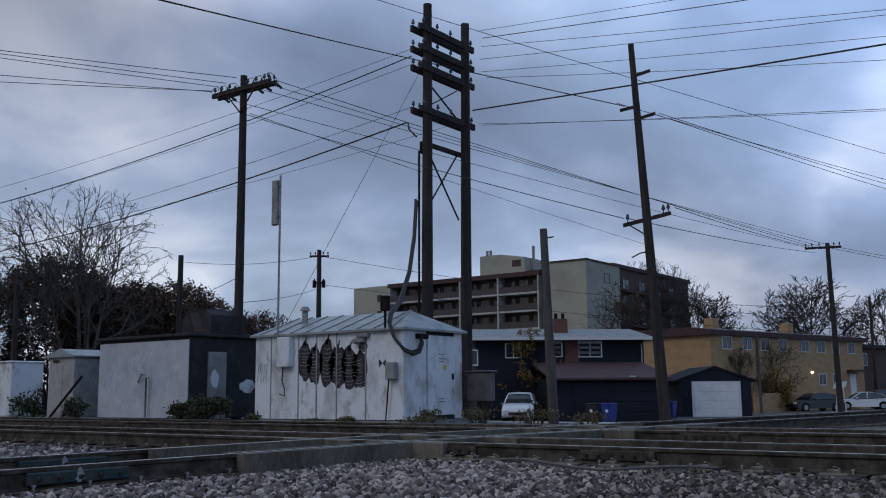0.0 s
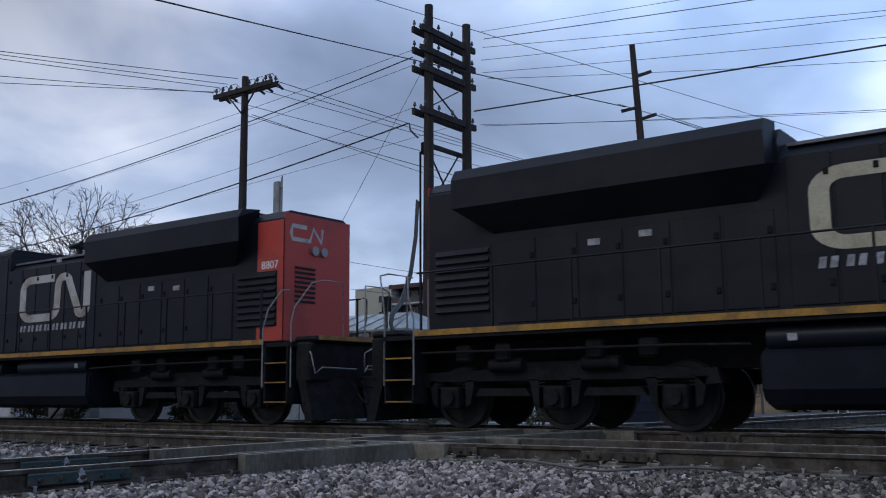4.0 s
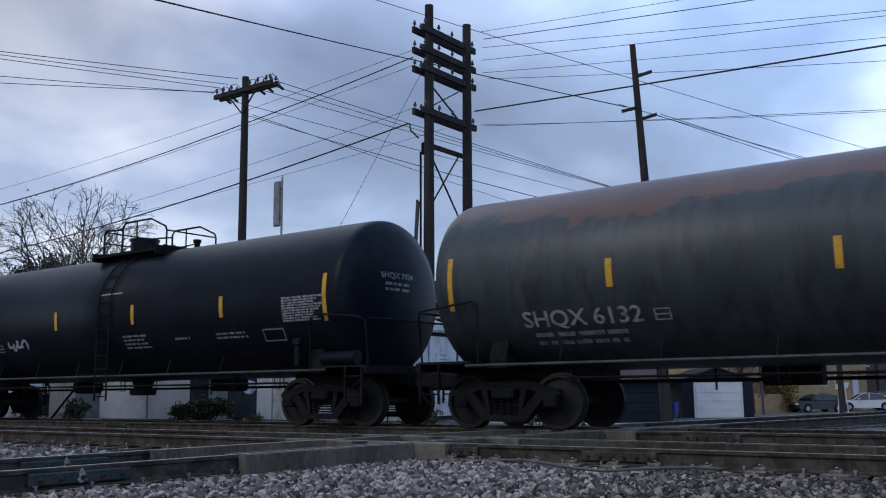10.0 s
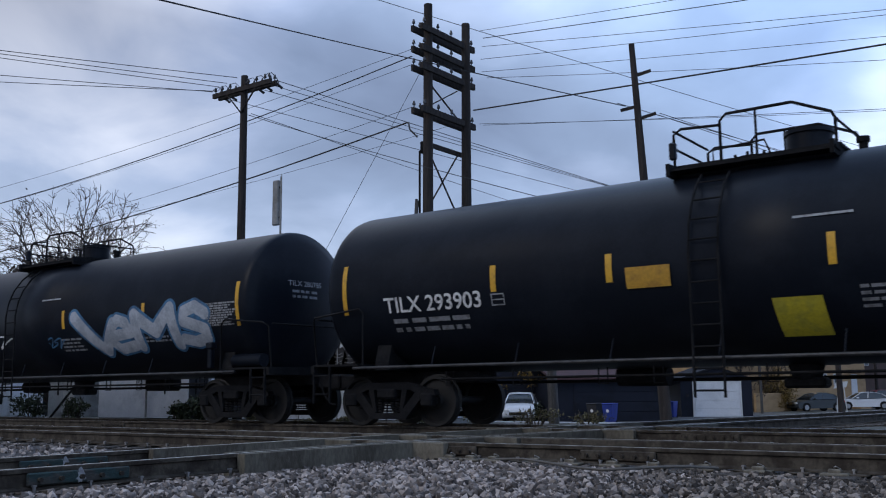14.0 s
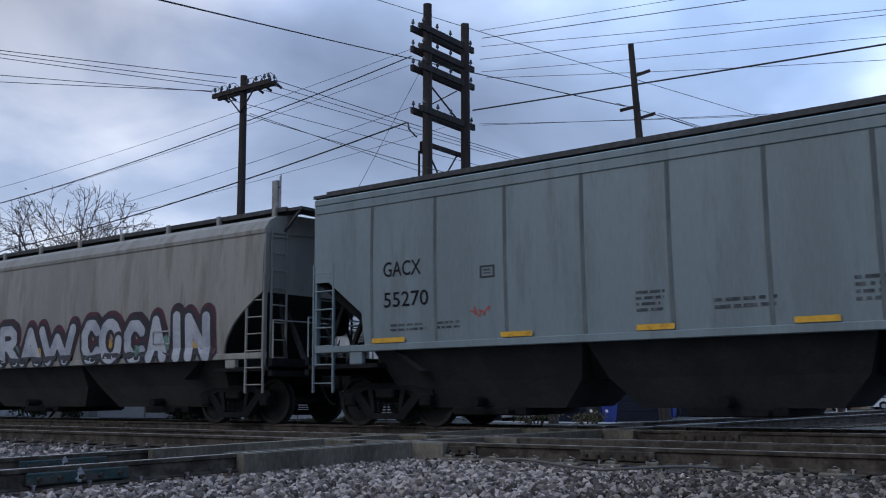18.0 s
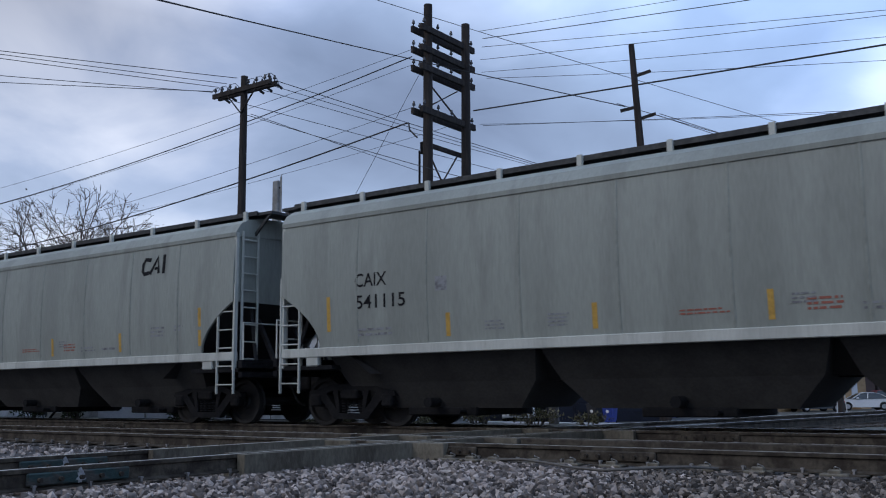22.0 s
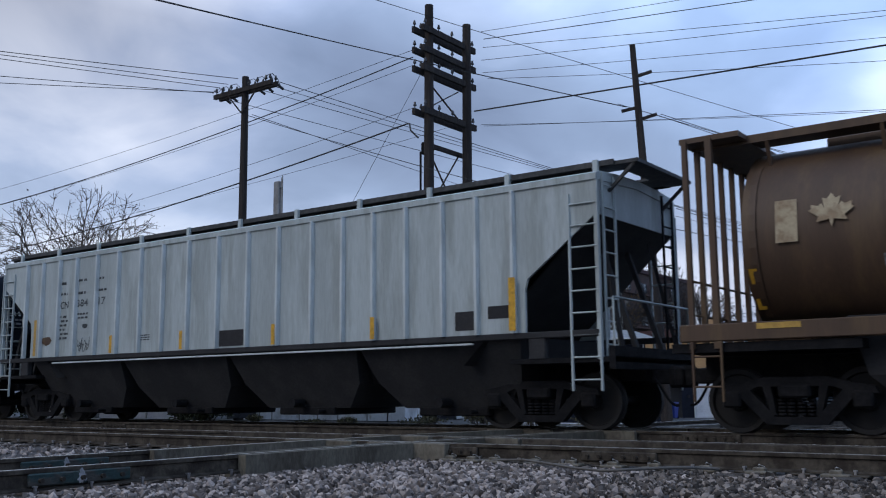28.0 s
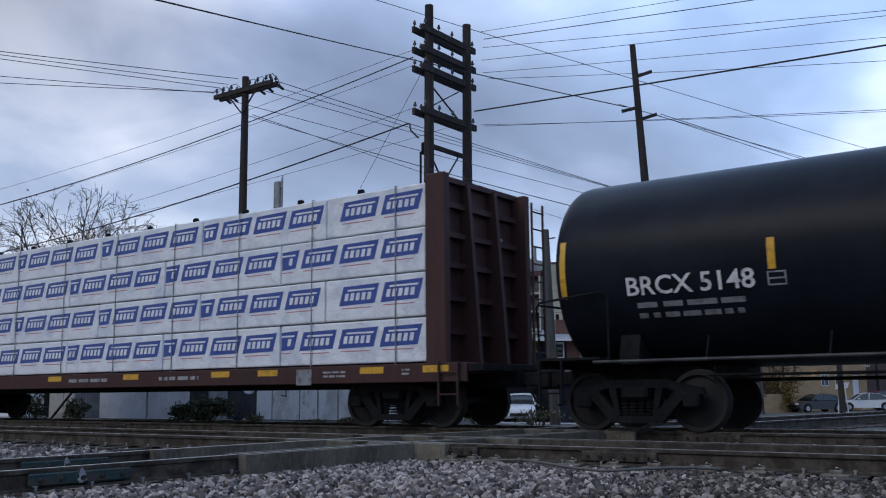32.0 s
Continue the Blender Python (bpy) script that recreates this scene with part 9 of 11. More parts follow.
    car, xe, at = hopper(-371.45, -389.95, "pale grey covered hopper car with outside posts and stained sides", PALE, UNDER, 4.02, 1.56, 3.38, 1.32, 0, 1.52, UNDER, 0.1, ribs, 0.09, bays=4, roof=0.1, board_z=4.3, posts=True, cut="straight")
    for s in (-1, 1):
        bm = bm_new()
        rbox(bm, -6.2, 6.2, *sorted((s * 1.5, s * 1.56)), 1.395, 1.43, 0.008)
        part("side_ledge", bm, PALELIT, car, "thin pale ledge under the side")
    marks(car, at, (("CN", -5.99, 2.72, 0.17, 0.32), ("384", -5.34, 2.73, 0.17, 0.46), ("17", -4.51, 2.74, 0.17, 0.27)), FADEDARK)
    fine_print(car, at, ((-6.0, -5.75, 3.27, 3.4, 1), (-6.0, -5.7, 3.02, 3.13, 1), (-5.35, -4.86, 3.31, 3.42, 1), (-5.36, -4.88, 3.0, 3.12, 1), (-4.46, -4.2, 3.31, 3.41, 1), (-4.54, -4.12, 3.03, 3.13, 1)), FADEDARK, "worn remains of painted words")
    fine_print(car, at, ((-6.07, -5.62, 1.95, 2.57, 6), (-5.34, -4.82, 2.42, 2.6, 2), (-2.85, -2.42, 1.82, 1.97, 3)), FADEDARK)
    bm = bm_new()
    disc(bm, at, -6.5, 1.96, 0.22, 0.12, 14, 0.25, 4)
    part("brown_smear", bm, BROWN, car, "brown smear of paint")
    bm = bm_new()
    scribble(bm, at, -5.2, -4.76, 1.62, 2.0, 12, 0.018, 6)
    disc(bm, at, -4.95, 2.26, 0.1, 0.06, 10, 0.2, 2)
    part("spray_tag", bm, FADEDARK, car, "small grey spray tag")
    flat(car, "reflective_strip", side_place(1.62), -6.95, -6.84, 1.6, 2.49, ORANGE, "tall amber reflective strip")
    for x in (-3.78, -1.3, 1.5, 4.05):
        flat(car, "reflective_strip", side_place(1.62), x - 0.05, x + 0.05, 1.58, 1.98, YELLOW, "yellow reflective strip")
    flat(car, "reflective_strip", side_place(1.62), 6.97, 7.1, 1.6, 2.47, YELLOW, "tall yellow reflective strip")
    for u0, u1, w0, w1 in ((-0.18, 0.57, 1.6, 1.93), (5.83, 6.24, 1.65, 1.97), (6.5, 6.93, 1.82, 2.03)):
        flat(car, "data_plate", at, u0, u1, w0, w1, UNDER, "dark data plate")


hoppers()


def grain_hopper():
    """The brown cylindrical grain car with open end cages."""
    f, r = -353.6, -371.45
    half = (f - r) / 2
    xe = 7.35
    car = car_thing("grain_hopper_car", f, r, "rusty brown cylindrical grain hopper car with green tags", "hopper car", "hopper cars of the train")
    sec = []
    for k in range(25):
        a = math.radians(-58 + 296 * k / 24)
        sec.append((1.5 * math.cos(a), 2.78 + 1.42 * math.sin(a)))
    bm = bm_new()
    prism_x(bm, sec, -xe, xe, True)
    part("barrel", bm, BROWN, car)
    at = lambda u, w, l=0.007: (u, -(1.5 + l) * math.sqrt(max(0.02, 1 - ((w - 2.78) / 1.42) ** 2)), w)
    for x in (-7.2, -5.4, -3.1, -1.0, 1.0, 3.1, 5.4, 7.2):
        bm = bm_new()
        for k in range(10):
            z0, z1 = 1.65 + 2.35 * k / 10, 1.65 + 2.35 * (k + 1) / 10
            quad(bm, at(x - 0.05, z0, 0.035), at(x + 0.05, z0, 0.035), at(x + 0.05, z1, 0.035), at(x - 0.05, z1, 0.035))
            for d in (-0.05, 0.05):
                quad(bm, at(x + d, z0, 0.0), at(x + d, z0, 0.035), at(x + d, z1, 0.035), at(x + d, z1, 0.0))
        part("barrel_band", bm, BROWN, car)
    for s in (-1, 1):
        bm = bm_new()
        y0, y1 = sorted((s * 1.35, s * 1.56))
        rbox(bm, -half + 0.6, half - 0.6, y0, y1, 1.3, 1.55, 0.015)
        part("side_sill", bm, BROWN, car)
        bm = bm_new()
        y0, y1 = sorted((s * 0.45, s * 1.1))
        box(bm, -half + 0.75, half - 0.75, y0, y1, 4.26, 4.3)
        box(bm, -half + 0.75, half - 0.75, *sorted((s * 1.08, s * 1.12)), 4.2, 4.32)
        part("running_board", bm, BROWN, car)
        for k in range(10):
            bm = bm_new()
            x = -xe + 0.3 + 1.56 * k
            beam(bm, (x, s * 1.1, 4.24), (x, s * 0.95, 3.85), 0.05)
            part("board_bracket", bm, BROWN, car)
        # cage of upright posts at each end
        for j in range(7):
            y = -1.5 + 0.5 * j
            bm = bm_new()
            beam(bm, (s * (half - 0.78), y, 1.2), (s * (half - 0.78), y, 4.28), 0.075)
            part("cage_post", bm, BROWN, car)
        for x in (half - 1.15,):
            for y in (-1.5, 1.5):
                bm = bm_new()
                beam(bm, (s * x, y, 1.2), (s * x, y, 4.28), 0.09)
                part("cage_post", bm, BROWN, car)
        bm = bm_new()
        for z in (1.7, 2.2):
            pipe(bm, [(s * (half - 0.75), -1.5, z), (s * (half - 0.75), 1.5, z)], 0.02)
        part("cage_rail", bm, BROWN, car)
        bm = bm_new()
        box(bm, *sorted((s * (half - 1.6), s * (half - 0.7))), -1.5, 1.5, 4.24, 4.32)
        part("cage_roof", bm, BROWN, car)
        bm = bm_new()
        box(bm, *sorted((s * (xe - 1.5), s * (half - 0.45))), -1.5, 1.5, 1.15, 1.28)
        part("end_platform", bm, TRUCK, car)
        truck(car, s * (half - 2.05))
        bm = bm_new()
        ladder(bm, s * (half - 1.0), -1.56, 0.45, 1.3, 0.42)
        ladder(bm, s * (half - 1.0), 1.56, 0.45, 1.3, 0.42)
        part("side_ladder", bm, BROWN, car)
    bm = bm_new()
    rbox(bm, -6.4, 6.4, -0.36, 0.36, 4.12, 4.3, 0.03)
    part("hatch_trough", bm, BROWN, car)
    bm = bm_new()
    box(bm, -half + 0.5, half - 0.5, -0.32, 0.32, 0.78, 1.12)
    part("centre_sill", bm, TRUCK, car)
    for x in (-4.6, -1.55, 1.55, 4.6):
        bay(car, x, 1.6, 1.5, UNDER, 0.36, 1.15)
    coupling(car, half)
    # lettering
    letter = mat("tan_lettering", (0.42, 0.34, 0.22), 0.7, 0, (0.28, 0.2, 0.12), 0.4, 5)
    for text, x, z, w in (("Government", -5.2, 3.04, 2.05), ("of Canada", -5.18, 2.7, 1.8), ("Gouvernement", 0.0, 3.04, 2.5), ("du Canada", 0.0, 2.7, 1.8)):
        if x == 0:
            x = -2.55
        lettering("wording", text, 0.2, letter, car, lambda u, v, x=x, z=z: at(x + u, z + v, 0.04), 0.004, fit=w)
    bm = bm_new()
    half_leaf = ((0.0, -0.22), (0.03, -0.1), (0.2, -0.13), (0.17, -0.05), (0.3, 0.06), (0.26, 0.08), (0.27, 0.15), (0.17, 0.12), (0.13, 0.16), (0.09, 0.08), (0.12, 0.25), (0.06, 0.22), (0.0, 0.31))
    outline = list(half_leaf) + [(-a, b) for a, b in half_leaf[-2:0:-1]]
    lf = [bm.verts.new(at(-6.12 + 1.0 * a, 2.97 + 0.9 * b, 0.04)) for a, b in outline]
    bm.faces.new(lf)
    part("leaf_emblem", bm, letter, car, "tan maple leaf emblem")
    bm = bm_new()
    quad(bm, at(-6.88, 2.62, 0.04), at(-6.58, 2.62, 0.04), at(-6.58, 3.22, 0.04), at(-6.88, 3.22, 0.04))
    part("plain_panel", bm, letter, car, "tan rectangular panel")
    lettering("car_number", "101161", 0.17, FADELET, car, lambda u, v: at(-5.6 + u, 2.2 + v, 0.01), 0.004, fit=1.0)
    spray = mat("bright_green_spray", (0.16, 0.4, 0.2), 0.6, 0, (0.1, 0.26, 0.13), 0.4, 4)
    for u0, u1, w0, w1, sd, m, w in ((-5.5, -4.2, 1.85, 2.2, 3, FADELET, 0.03), (-2.4, -0.9, 2.0, 2.4, 4, spray, 0.035), (-3.6, -2.2, 1.5, 1.68, 5, spray, 0.03), (0.6, 1.6, 1.9, 2.3, 8, spray, 0.04)):
        bm = bm_new()
        scribble(bm, lambda u, v: at(u, v, 0.012), u0, u1, w0, w1, sd, w, 6)
        part("spray_tag", bm, m, car, "thin green spray tag")
    bm = bm_new()
    for k in range(12):
        disc(bm, lambda u, v: at(u, v, 0.01), 2.2 + 0.3 * k, 2.0 + 0.25 * math.sin(k), 0.34, 0.26, 14, 0.25, k)
    part("graffiti_shapes", bm, spray, car, "lumpy bright green graffiti")
    bm = bm_new()
    for k in range(7):
        disc(bm, lambda u, v: at(u, v, 0.02), 2.6 + 0.5 * k, 2.05 + 0.2 * math.sin(2 * k), 0.15, 0.12, 12, 0.2, k)
    part("graffiti_spots", bm, WHITELET, car, "white graffiti spots")
    for x, w in ((-6.9, 0.3), (-4.75, 0.3), (-2.6, 0.32), (1.5, 0.32), (5.0, 0.32)):
        flat(car, "reflective_strip", side_place(1.568), x - w, x + w, 1.45, 1.53, ORANGE, "amber reflective strip")
    for x in (-7.25, 7.25):
        bm = bm_new()
        quad(bm, at(x - 0.06, 1.75, 0.04), at(x + 0.06, 1.75, 0.04), at(x + 0.06, 2.3, 0.04), at(x - 0.06, 2.3, 0.04))
        part("reflective_strip", bm, YELLOW, car, "yellow reflective strip")


grain_hopper()


# ---- bulkhead flat car with wrapped lumber ----
OXIDE = streaked("maroon_oxide_paint", (0.075, 0.024, 0.021), (0.05, 0.02, 0.018), 0.4, 0.7)
WRAP = mat("white_lumber_wrap", (0.8, 0.82, 0.85), 0.35, 0, (0.66, 0.69, 0.76), 0.4, 2, fine=0.06, bump=1.0, bump_scale=3.5)
for n in WRAP.node_tree.nodes:
    if n.type == "BUMP":
        n.inputs["Distance"].default_value = 0.06
WRAPBLUE = mat("blue_wrap_print", (0.035, 0.075, 0.3), 0.35, 0, (0.045, 0.09, 0.34), 0.4, 4, bump=0.3, bump_scale=7)
WRAPRED = mat("red_wrap_line", (0.5, 0.13, 0.15), 0.4)


def lumber_car():
    f, r = -426.1, -448.1
    half = 11.0
    car = car_thing("bulkhead_flat_car", f, r, "maroon bulkhead flat car stacked with white-wrapped lumber", "flat car", "flat cars of the train")
    bm = bm_new()
    rbox(bm, -10.2, 10.2, -1.42, 1.42, 0.95, 1.12, 0.015)
    part("deck", bm, OXIDE, car)
    for s in (-1, 1):
        bm = bm_new()
        y0, y1 = sorted((s * 1.38, s * 1.45))
        rbox(bm, -10.2, 10.2, y0, y1, 0.8, 1.13, 0.012)
        part("side_sill", bm, OXIDE, car)
    bm = bm_new()
    box(bm, -half + 0.5, half - 0.5, -0.32, 0.32, 0.7, 1.0)
    part("centre_sill", bm, TRUCK, car)
    for s in (-1, 1):
        truck(car, s * (half - 2.7))
        # bulkhead: thick plate, corner posts, ribs
        xb = s * 9.35
        bm = bm_new()
        box(bm, *sorted((xb, xb + s * 0.08)), -1.32, 1.32, 1.12, 4.5)
        b = part("bulkhead", bm, OXIDE, car)
        for sy in (-1, 1):
            bm = bm_new()
            y0, y1 = sorted((sy * 1.28, sy * 1.45))
            rbox(bm, *sorted((xb - s * 0.02, xb + s * 0.42)), y0, y1, 1.1, 4.5, 0.02)
            part("corner_post", bm, OXIDE, b)
        for y in (-0.45, 0.45):
            bm = bm_new()
            prism_y(bm, [(xb + s * 0.08, 4.45), (xb + s * 0.26, 4.45), (xb + s * 0.5, 1.12), (xb + s * 0.08, 1.12)], y - 0.05, y + 0.05)
            part("stiffener", bm, OXIDE, b)
        for z in (1.7, 2.3, 2.9, 3.45, 4.0, 4.46):
            bm = bm_new()
            box(bm, *sorted((xb + s * 0.08, xb + s * 0.2)), -1.3, 1.3, z - 0.05, z + 0.05)
            part("cross_rib", bm, OXIDE, b)
        bm = bm_new()
        for i, (y, z, w) in enumerate(((0.55, 3.55, 0.4), (0.55, 3.0, 0.35), (0.55, 2.9, 0.35), (0.55, 2.8, 0.3))):
            quad(bm, (xb + s * 0.085, y, z), (xb + s * 0.085, y + w, z), (xb + s * 0.085, y + w, z + 0.06), (xb + s * 0.085, y, z + 0.06))
        part("small_lettering", bm, FADELET, b, "rows of small white lettering")
        bm = bm_new()
        ladder(bm, s * 9.85, -1.5, 0.4, 1.15, 0.4)
        ladder(bm, s * 10.0, 1.35, 1.2, 4.3, 0.42, "y")
        part("side_ladder", bm, OXIDE, car)
        bm = bm_new()
        box(bm, *sorted((s * 9.6, s * 10.5)), -1.4, 1.4, 0.98, 1.1)
        part("end_platform", bm, TRUCK, car)
    coupling(car, half)
    # lumber: four tiers of wrapped packs
    tiers = [(1.16, 1.95), (1.97, 2.76), (2.78, 3.57), (3.59, 4.38)]
    rnd = random.Random(21)
    for k, (z0, z1) in enumerate(tiers):
        x = 9.28
        first = True
        while x > -9.2:
            ln = 3.66 if not first else (3.66, 2.44, 3.66, 2.44)[k]
            first = False
            x0 = max(x - ln + 0.03, -9.28)
            for sy in (-1, 1):
                bm = bm_new()
                y0, y1 = sorted((sy * 0.03, sy * (1.36 + rnd.uniform(-0.012, 0.012))))
                rbox(bm, x0, x, y0, y1, z0, z1, 0.03, seg=2)
                p = part("lumber_pack", bm, WRAP, car)
                if sy < 0:
                    yf = y0 - 0.004
                    u = x - 0.03 - rnd.uniform(0, 0.08)
                    while u - 0.45 > x0:
                        # a blue slanted print with a pale bar across it, and a thin red line below
                        bm = bm_new()
                        zc = z0 + 0.3 + rnd.uniform(-0.015, 0.015)
                        lim = x0 + 0.03
                        quad(bm, (max(u - 0.99, lim), yf, zc - 0.01), (u - 0.11, yf, zc + 0.01), (u + 0.0, yf, zc + 0.37), (max(u - 0.88, lim), yf, zc + 0.35))
                        lg = part("printed_mark", bm, WRAPBLUE, p, "blue slanted print")
                        bm = bm_new()
                        for j in range(5):
                            a = u - 0.86 + 0.14 * j
                            if a < lim + 0.05:
                                continue
                            quad(bm, (a, yf - 0.003, zc + 0.08), (a + 0.09, yf - 0.003, zc + 0.08), (a + 0.12, yf - 0.003, zc + 0.22), (a + 0.03, yf - 0.003, zc + 0.22))
                        quad(bm, (max(u - 0.78, lim), yf - 0.003, zc + 0.255), (u - 0.12, yf - 0.003, zc + 0.255), (u - 0.1, yf - 0.003, zc + 0.29), (max(u - 0.77, lim), yf - 0.003, zc + 0.29))
                        o = new("pale_mark", mesh_of("pale_mark", bm, WRAP))
                        o.parent = p
                        bm = bm_new()
                        quad(bm, (max(u - 0.92, lim), yf, zc - 0.07), (u - 0.2, yf, zc - 0.07), (u - 0.19, yf, zc - 0.055), (max(u - 0.92, lim), yf, zc - 0.055))
                        o = new("red_line", mesh_of("red_line", bm, WRAPRED))
                        o.parent = p
                        u -= 1.02
            x = x0 - 0.03
    # straps over the stack
    for j in range(9):
        bm = bm_new()
        x = 8.6 - 2.1 * j
        box(bm, x - 0.012, x + 0.012, -1.385, -1.377, 1.12, 4.4)
        box(bm, x - 0.012, x + 0.012, -1.385, 1.385, 4.385, 4.393)
        part("strap", bm, FADELET, car, "grey tie-down strap")
    for j in range(12):
        bm = bm_new()
        x = 9.3 - 1.6 * j
        rbox(bm, x - 0.06, x + 0.06, -0.05 - 1.3, 0.05 - 1.3, 4.36, 4.46, 0.02)
        part("edge_protector", bm, TRUCK, car)
    for x in (9.55, 8.1, 5.4, 4.0, 1.0, -2.0):
        flat(car, "reflective_strip", side_place(1.456), x - 0.28, x + 0.28, 0.97, 1.09, YELLOW, "yellow reflective strip")
    flat(car, "data_plate", side_place(1.458), 6.2, 6.6, 0.78, 1.08, FADELET, "small data plate")
    fine_print(car, side_place(1.456), ((6.9, 7.5, 0.9, 1.05, 2), (2.0, 3.4, 0.9, 1.05, 1), (-1.4, 0.4, 0.9, 1.05, 1), (8.8, 9.0, 0.92, 1.06, 2)), PALELET)


lumber_car()


# ---- locomotives ----
HOODM = mat("navy_black_hood_paint", (0.008, 0.01, 0.016), 0.5, 0, (0.014, 0.015, 0.02), 0.4, 0.9, fine=0.12, bump=0.03, spec=0.22)
REDCAB = mat("red_cab_paint", (0.165, 0.0105, 0.0105), 0.5, 0, (0.095, 0.0095, 0.009), 0.42, 0.8, fine=0.1, bump=0.03)
REDBRIGHT = mat("bright_red_cab_paint", (0.42, 0.042, 0.028), 0.5, 0, (0.3, 0.034, 0.025), 0.35, 0.8, fine=0.1, bump=0.03)
REDGRIME = mat("grimy_red_paint", (0.06, 0.016, 0.014), 0.8, 0, (0.035, 0.017, 0.016), 0.5, 1.4, fine=0.2, spec=0.2, third=(0.1, 0.018, 0.015), third_amount=0.35, third_scale=0.8)


def road_grime(m, clean, dirt, top, low):
    """Brake dust thrown up over the paint: dense low on the side, breaking up into ragged patches higher."""
    nt = m.node_tree
    N, L = nt.nodes.new, nt.links.new
    b = nt.nodes["Principled BSDF"]
    tc, sep, n, h, a, x = N("ShaderNodeTexCoord"), N("ShaderNodeSeparateXYZ"), N("ShaderNodeTexNoise"), N("ShaderNodeMapRange"), N("ShaderNodeMath"), N("ShaderNodeMixRGB")
    L(tc.outputs["Object"], sep.inputs[0])
    L(tc.outputs["Object"], n.inputs["Vector"])
    n.inputs["Scale"].default_value, n.inputs["Detail"].default_value, n.inputs["Roughness"].default_value = 1.7, 7, 0.65
    L(sep.outputs["Z"], h.inputs["Value"])
    h.inputs["From Min"].default_value, h.inputs["From Max"].default_value = top, low
    h.inputs["To Min"].default_value, h.inputs["To Max"].default_value = -0.45, 0.45
    a.operation, a.use_clamp = "ADD", True
    L(h.outputs[0], a.inputs[0])
    L(n.outputs[0], a.inputs[1])
    L(a.outputs[0], x.inputs[0])
    if clean:
        x.inputs[1].default_value = (*clean, 1)
    else:
        L(b.inputs["Base Color"].links[0].from_socket, x.inputs[1])
    x.inputs[2].default_value = (*dirt, 1)
    L(x.outputs[0], b.inputs["Base Color"])


for m, clean in ((REDCAB, None), (REDGRIME, (0.13, 0.0105, 0.0105))):
    road_grime(m, clean, (0.028, 0.013, 0.0125), 3.1, 1.95)
CREAM = mat("cream_stripe_paint", (0.40, 0.37, 0.27), 0.55, 0, (0.3, 0.26, 0.18), 0.35, 1.5, fine=0.12)
GREYSTRIPE = mat("grey_white_stripe_paint", (0.42, 0.41, 0.39), 0.55, 0, (0.3, 0.26, 0.22), 0.35, 1.2, fine=0.15, third=(0.12, 0.09, 0.08), third_amount=0.12, third_scale=1.5)
SILLYEL = mat("yellow_sill_stripe", (0.336, 0.168, 0.02), 0.55, 0, (0.176, 0.096, 0.024), 0.45, 2.5, fine=0.2)
ROOFGREY = mat("grey_cab_roof", (0.12, 0.125, 0.14), 0.5, 0, (0.08, 0.08, 0.09), 0.4, 2)
SHADEM = mat("grey_sun_shade", (0.16, 0.16, 0.17), 0.5, 0, (0.1, 0.1, 0.1), 0.4, 3)
SHADEPALE = mat("pale_sun_shade", (0.36, 0.33, 0.27), 0.5, 0, (0.25, 0.23, 0.2), 0.4, 3)
BLACKGAP = mat("dark_recess", (0.006, 0.006, 0.007), 0.8, 0, fine=0)
WHITERAIL = mat("white_painted_rail", (0.198, 0.198, 0.198), 0.5, 0, (0.11, 0.1045, 0.099), 0.3, 9)
LAMPGLOW = mat("lit_lamp_lens", (1.0, 0.58, 0.2), 0.3, glow=7.0, fine=0)
LAMPOFF = glass_mat("unlit_lamp_lens", (0.2, 0.2, 0.2), 0.15)


def cab_glass():
    m = bpy.data.materials.new("tinted_cab_glass")
    m.use_nodes = True
    nt = m.node_tree
    N, L = nt.nodes.new, nt.links.new
    t, g, x = N("ShaderNodeBsdfTransparent"), N("ShaderNodeBsdfGlossy"), N("ShaderNodeMixShader")
    t.inputs[0].default_value = (0.34, 0.38, 0.4, 1)
    g.inputs["Roughness"].default_value, x.inputs[0].default_value = 0.04, 0.18
    L(t.outputs[0], x.inputs[1])
    L(g.outputs[0], x.inputs[2])
    L(x.outputs[0], nt.nodes["Material Output"].inputs[0])
    return m


CABGLASS = cab_glass()


def loco_frame_mesh():
    """One side of a three-axle truck: a long cast beam with pedestal legs, journal boxes and springs."""
    bm = bm_new()
    y0, y1 = -1.16, -1.0
    top = [(-2.75, 0.72), (-2.7, 0.95), (-1.3, 1.0), (-0.9, 1.1), (0.9, 1.1), (1.3, 1.0), (2.7, 0.95), (2.75, 0.72)]
    prism_y(bm, top + [(2.5, 0.7), (2.4, 0.8), (-2.4, 0.8), (-2.5, 0.7)], y0, y1)
    for x in (-2.06, 0, 2.06):
        for s in (-1, 1):
            prism_y(bm, [(x + s * 0.3, 0.82), (x + s * 0.48, 0.82), (x + s * 0.4, 0.42), (x + s * 0.3, 0.36)], y0, y1)
    for x in (-1.03, 1.03):
        prism_y(bm, [(x - 0.55, 0.55), (x + 0.55, 0.55), (x + 0.45, 0.68), (x - 0.45, 0.68)], y0 + 0.02, y1)
    return mesh_of("truck_beam", bm, TRUCK)


def journal_mesh():
    bm = bm_new()
    rbox(bm, -0.2, 0.2, -1.24, -1.0, -0.2, 0.18, 0.05, seg=2)
    tube(bm, (0, -1.3, 0), (0, -1.2, 0), 0.13, 14)
    return mesh_of("journal_box", bm, TRUCK)


def coil_mesh():
    bm = bm_new()
    pipe(bm, [(0.07 * math.cos(k * 0.9), -1.09 + 0.07 * math.sin(k * 0.9), 0.16 + 0.0075 * k) for k in range(32)], 0.016, 5)
    return mesh_of("coil_spring", bm, TRUCK)


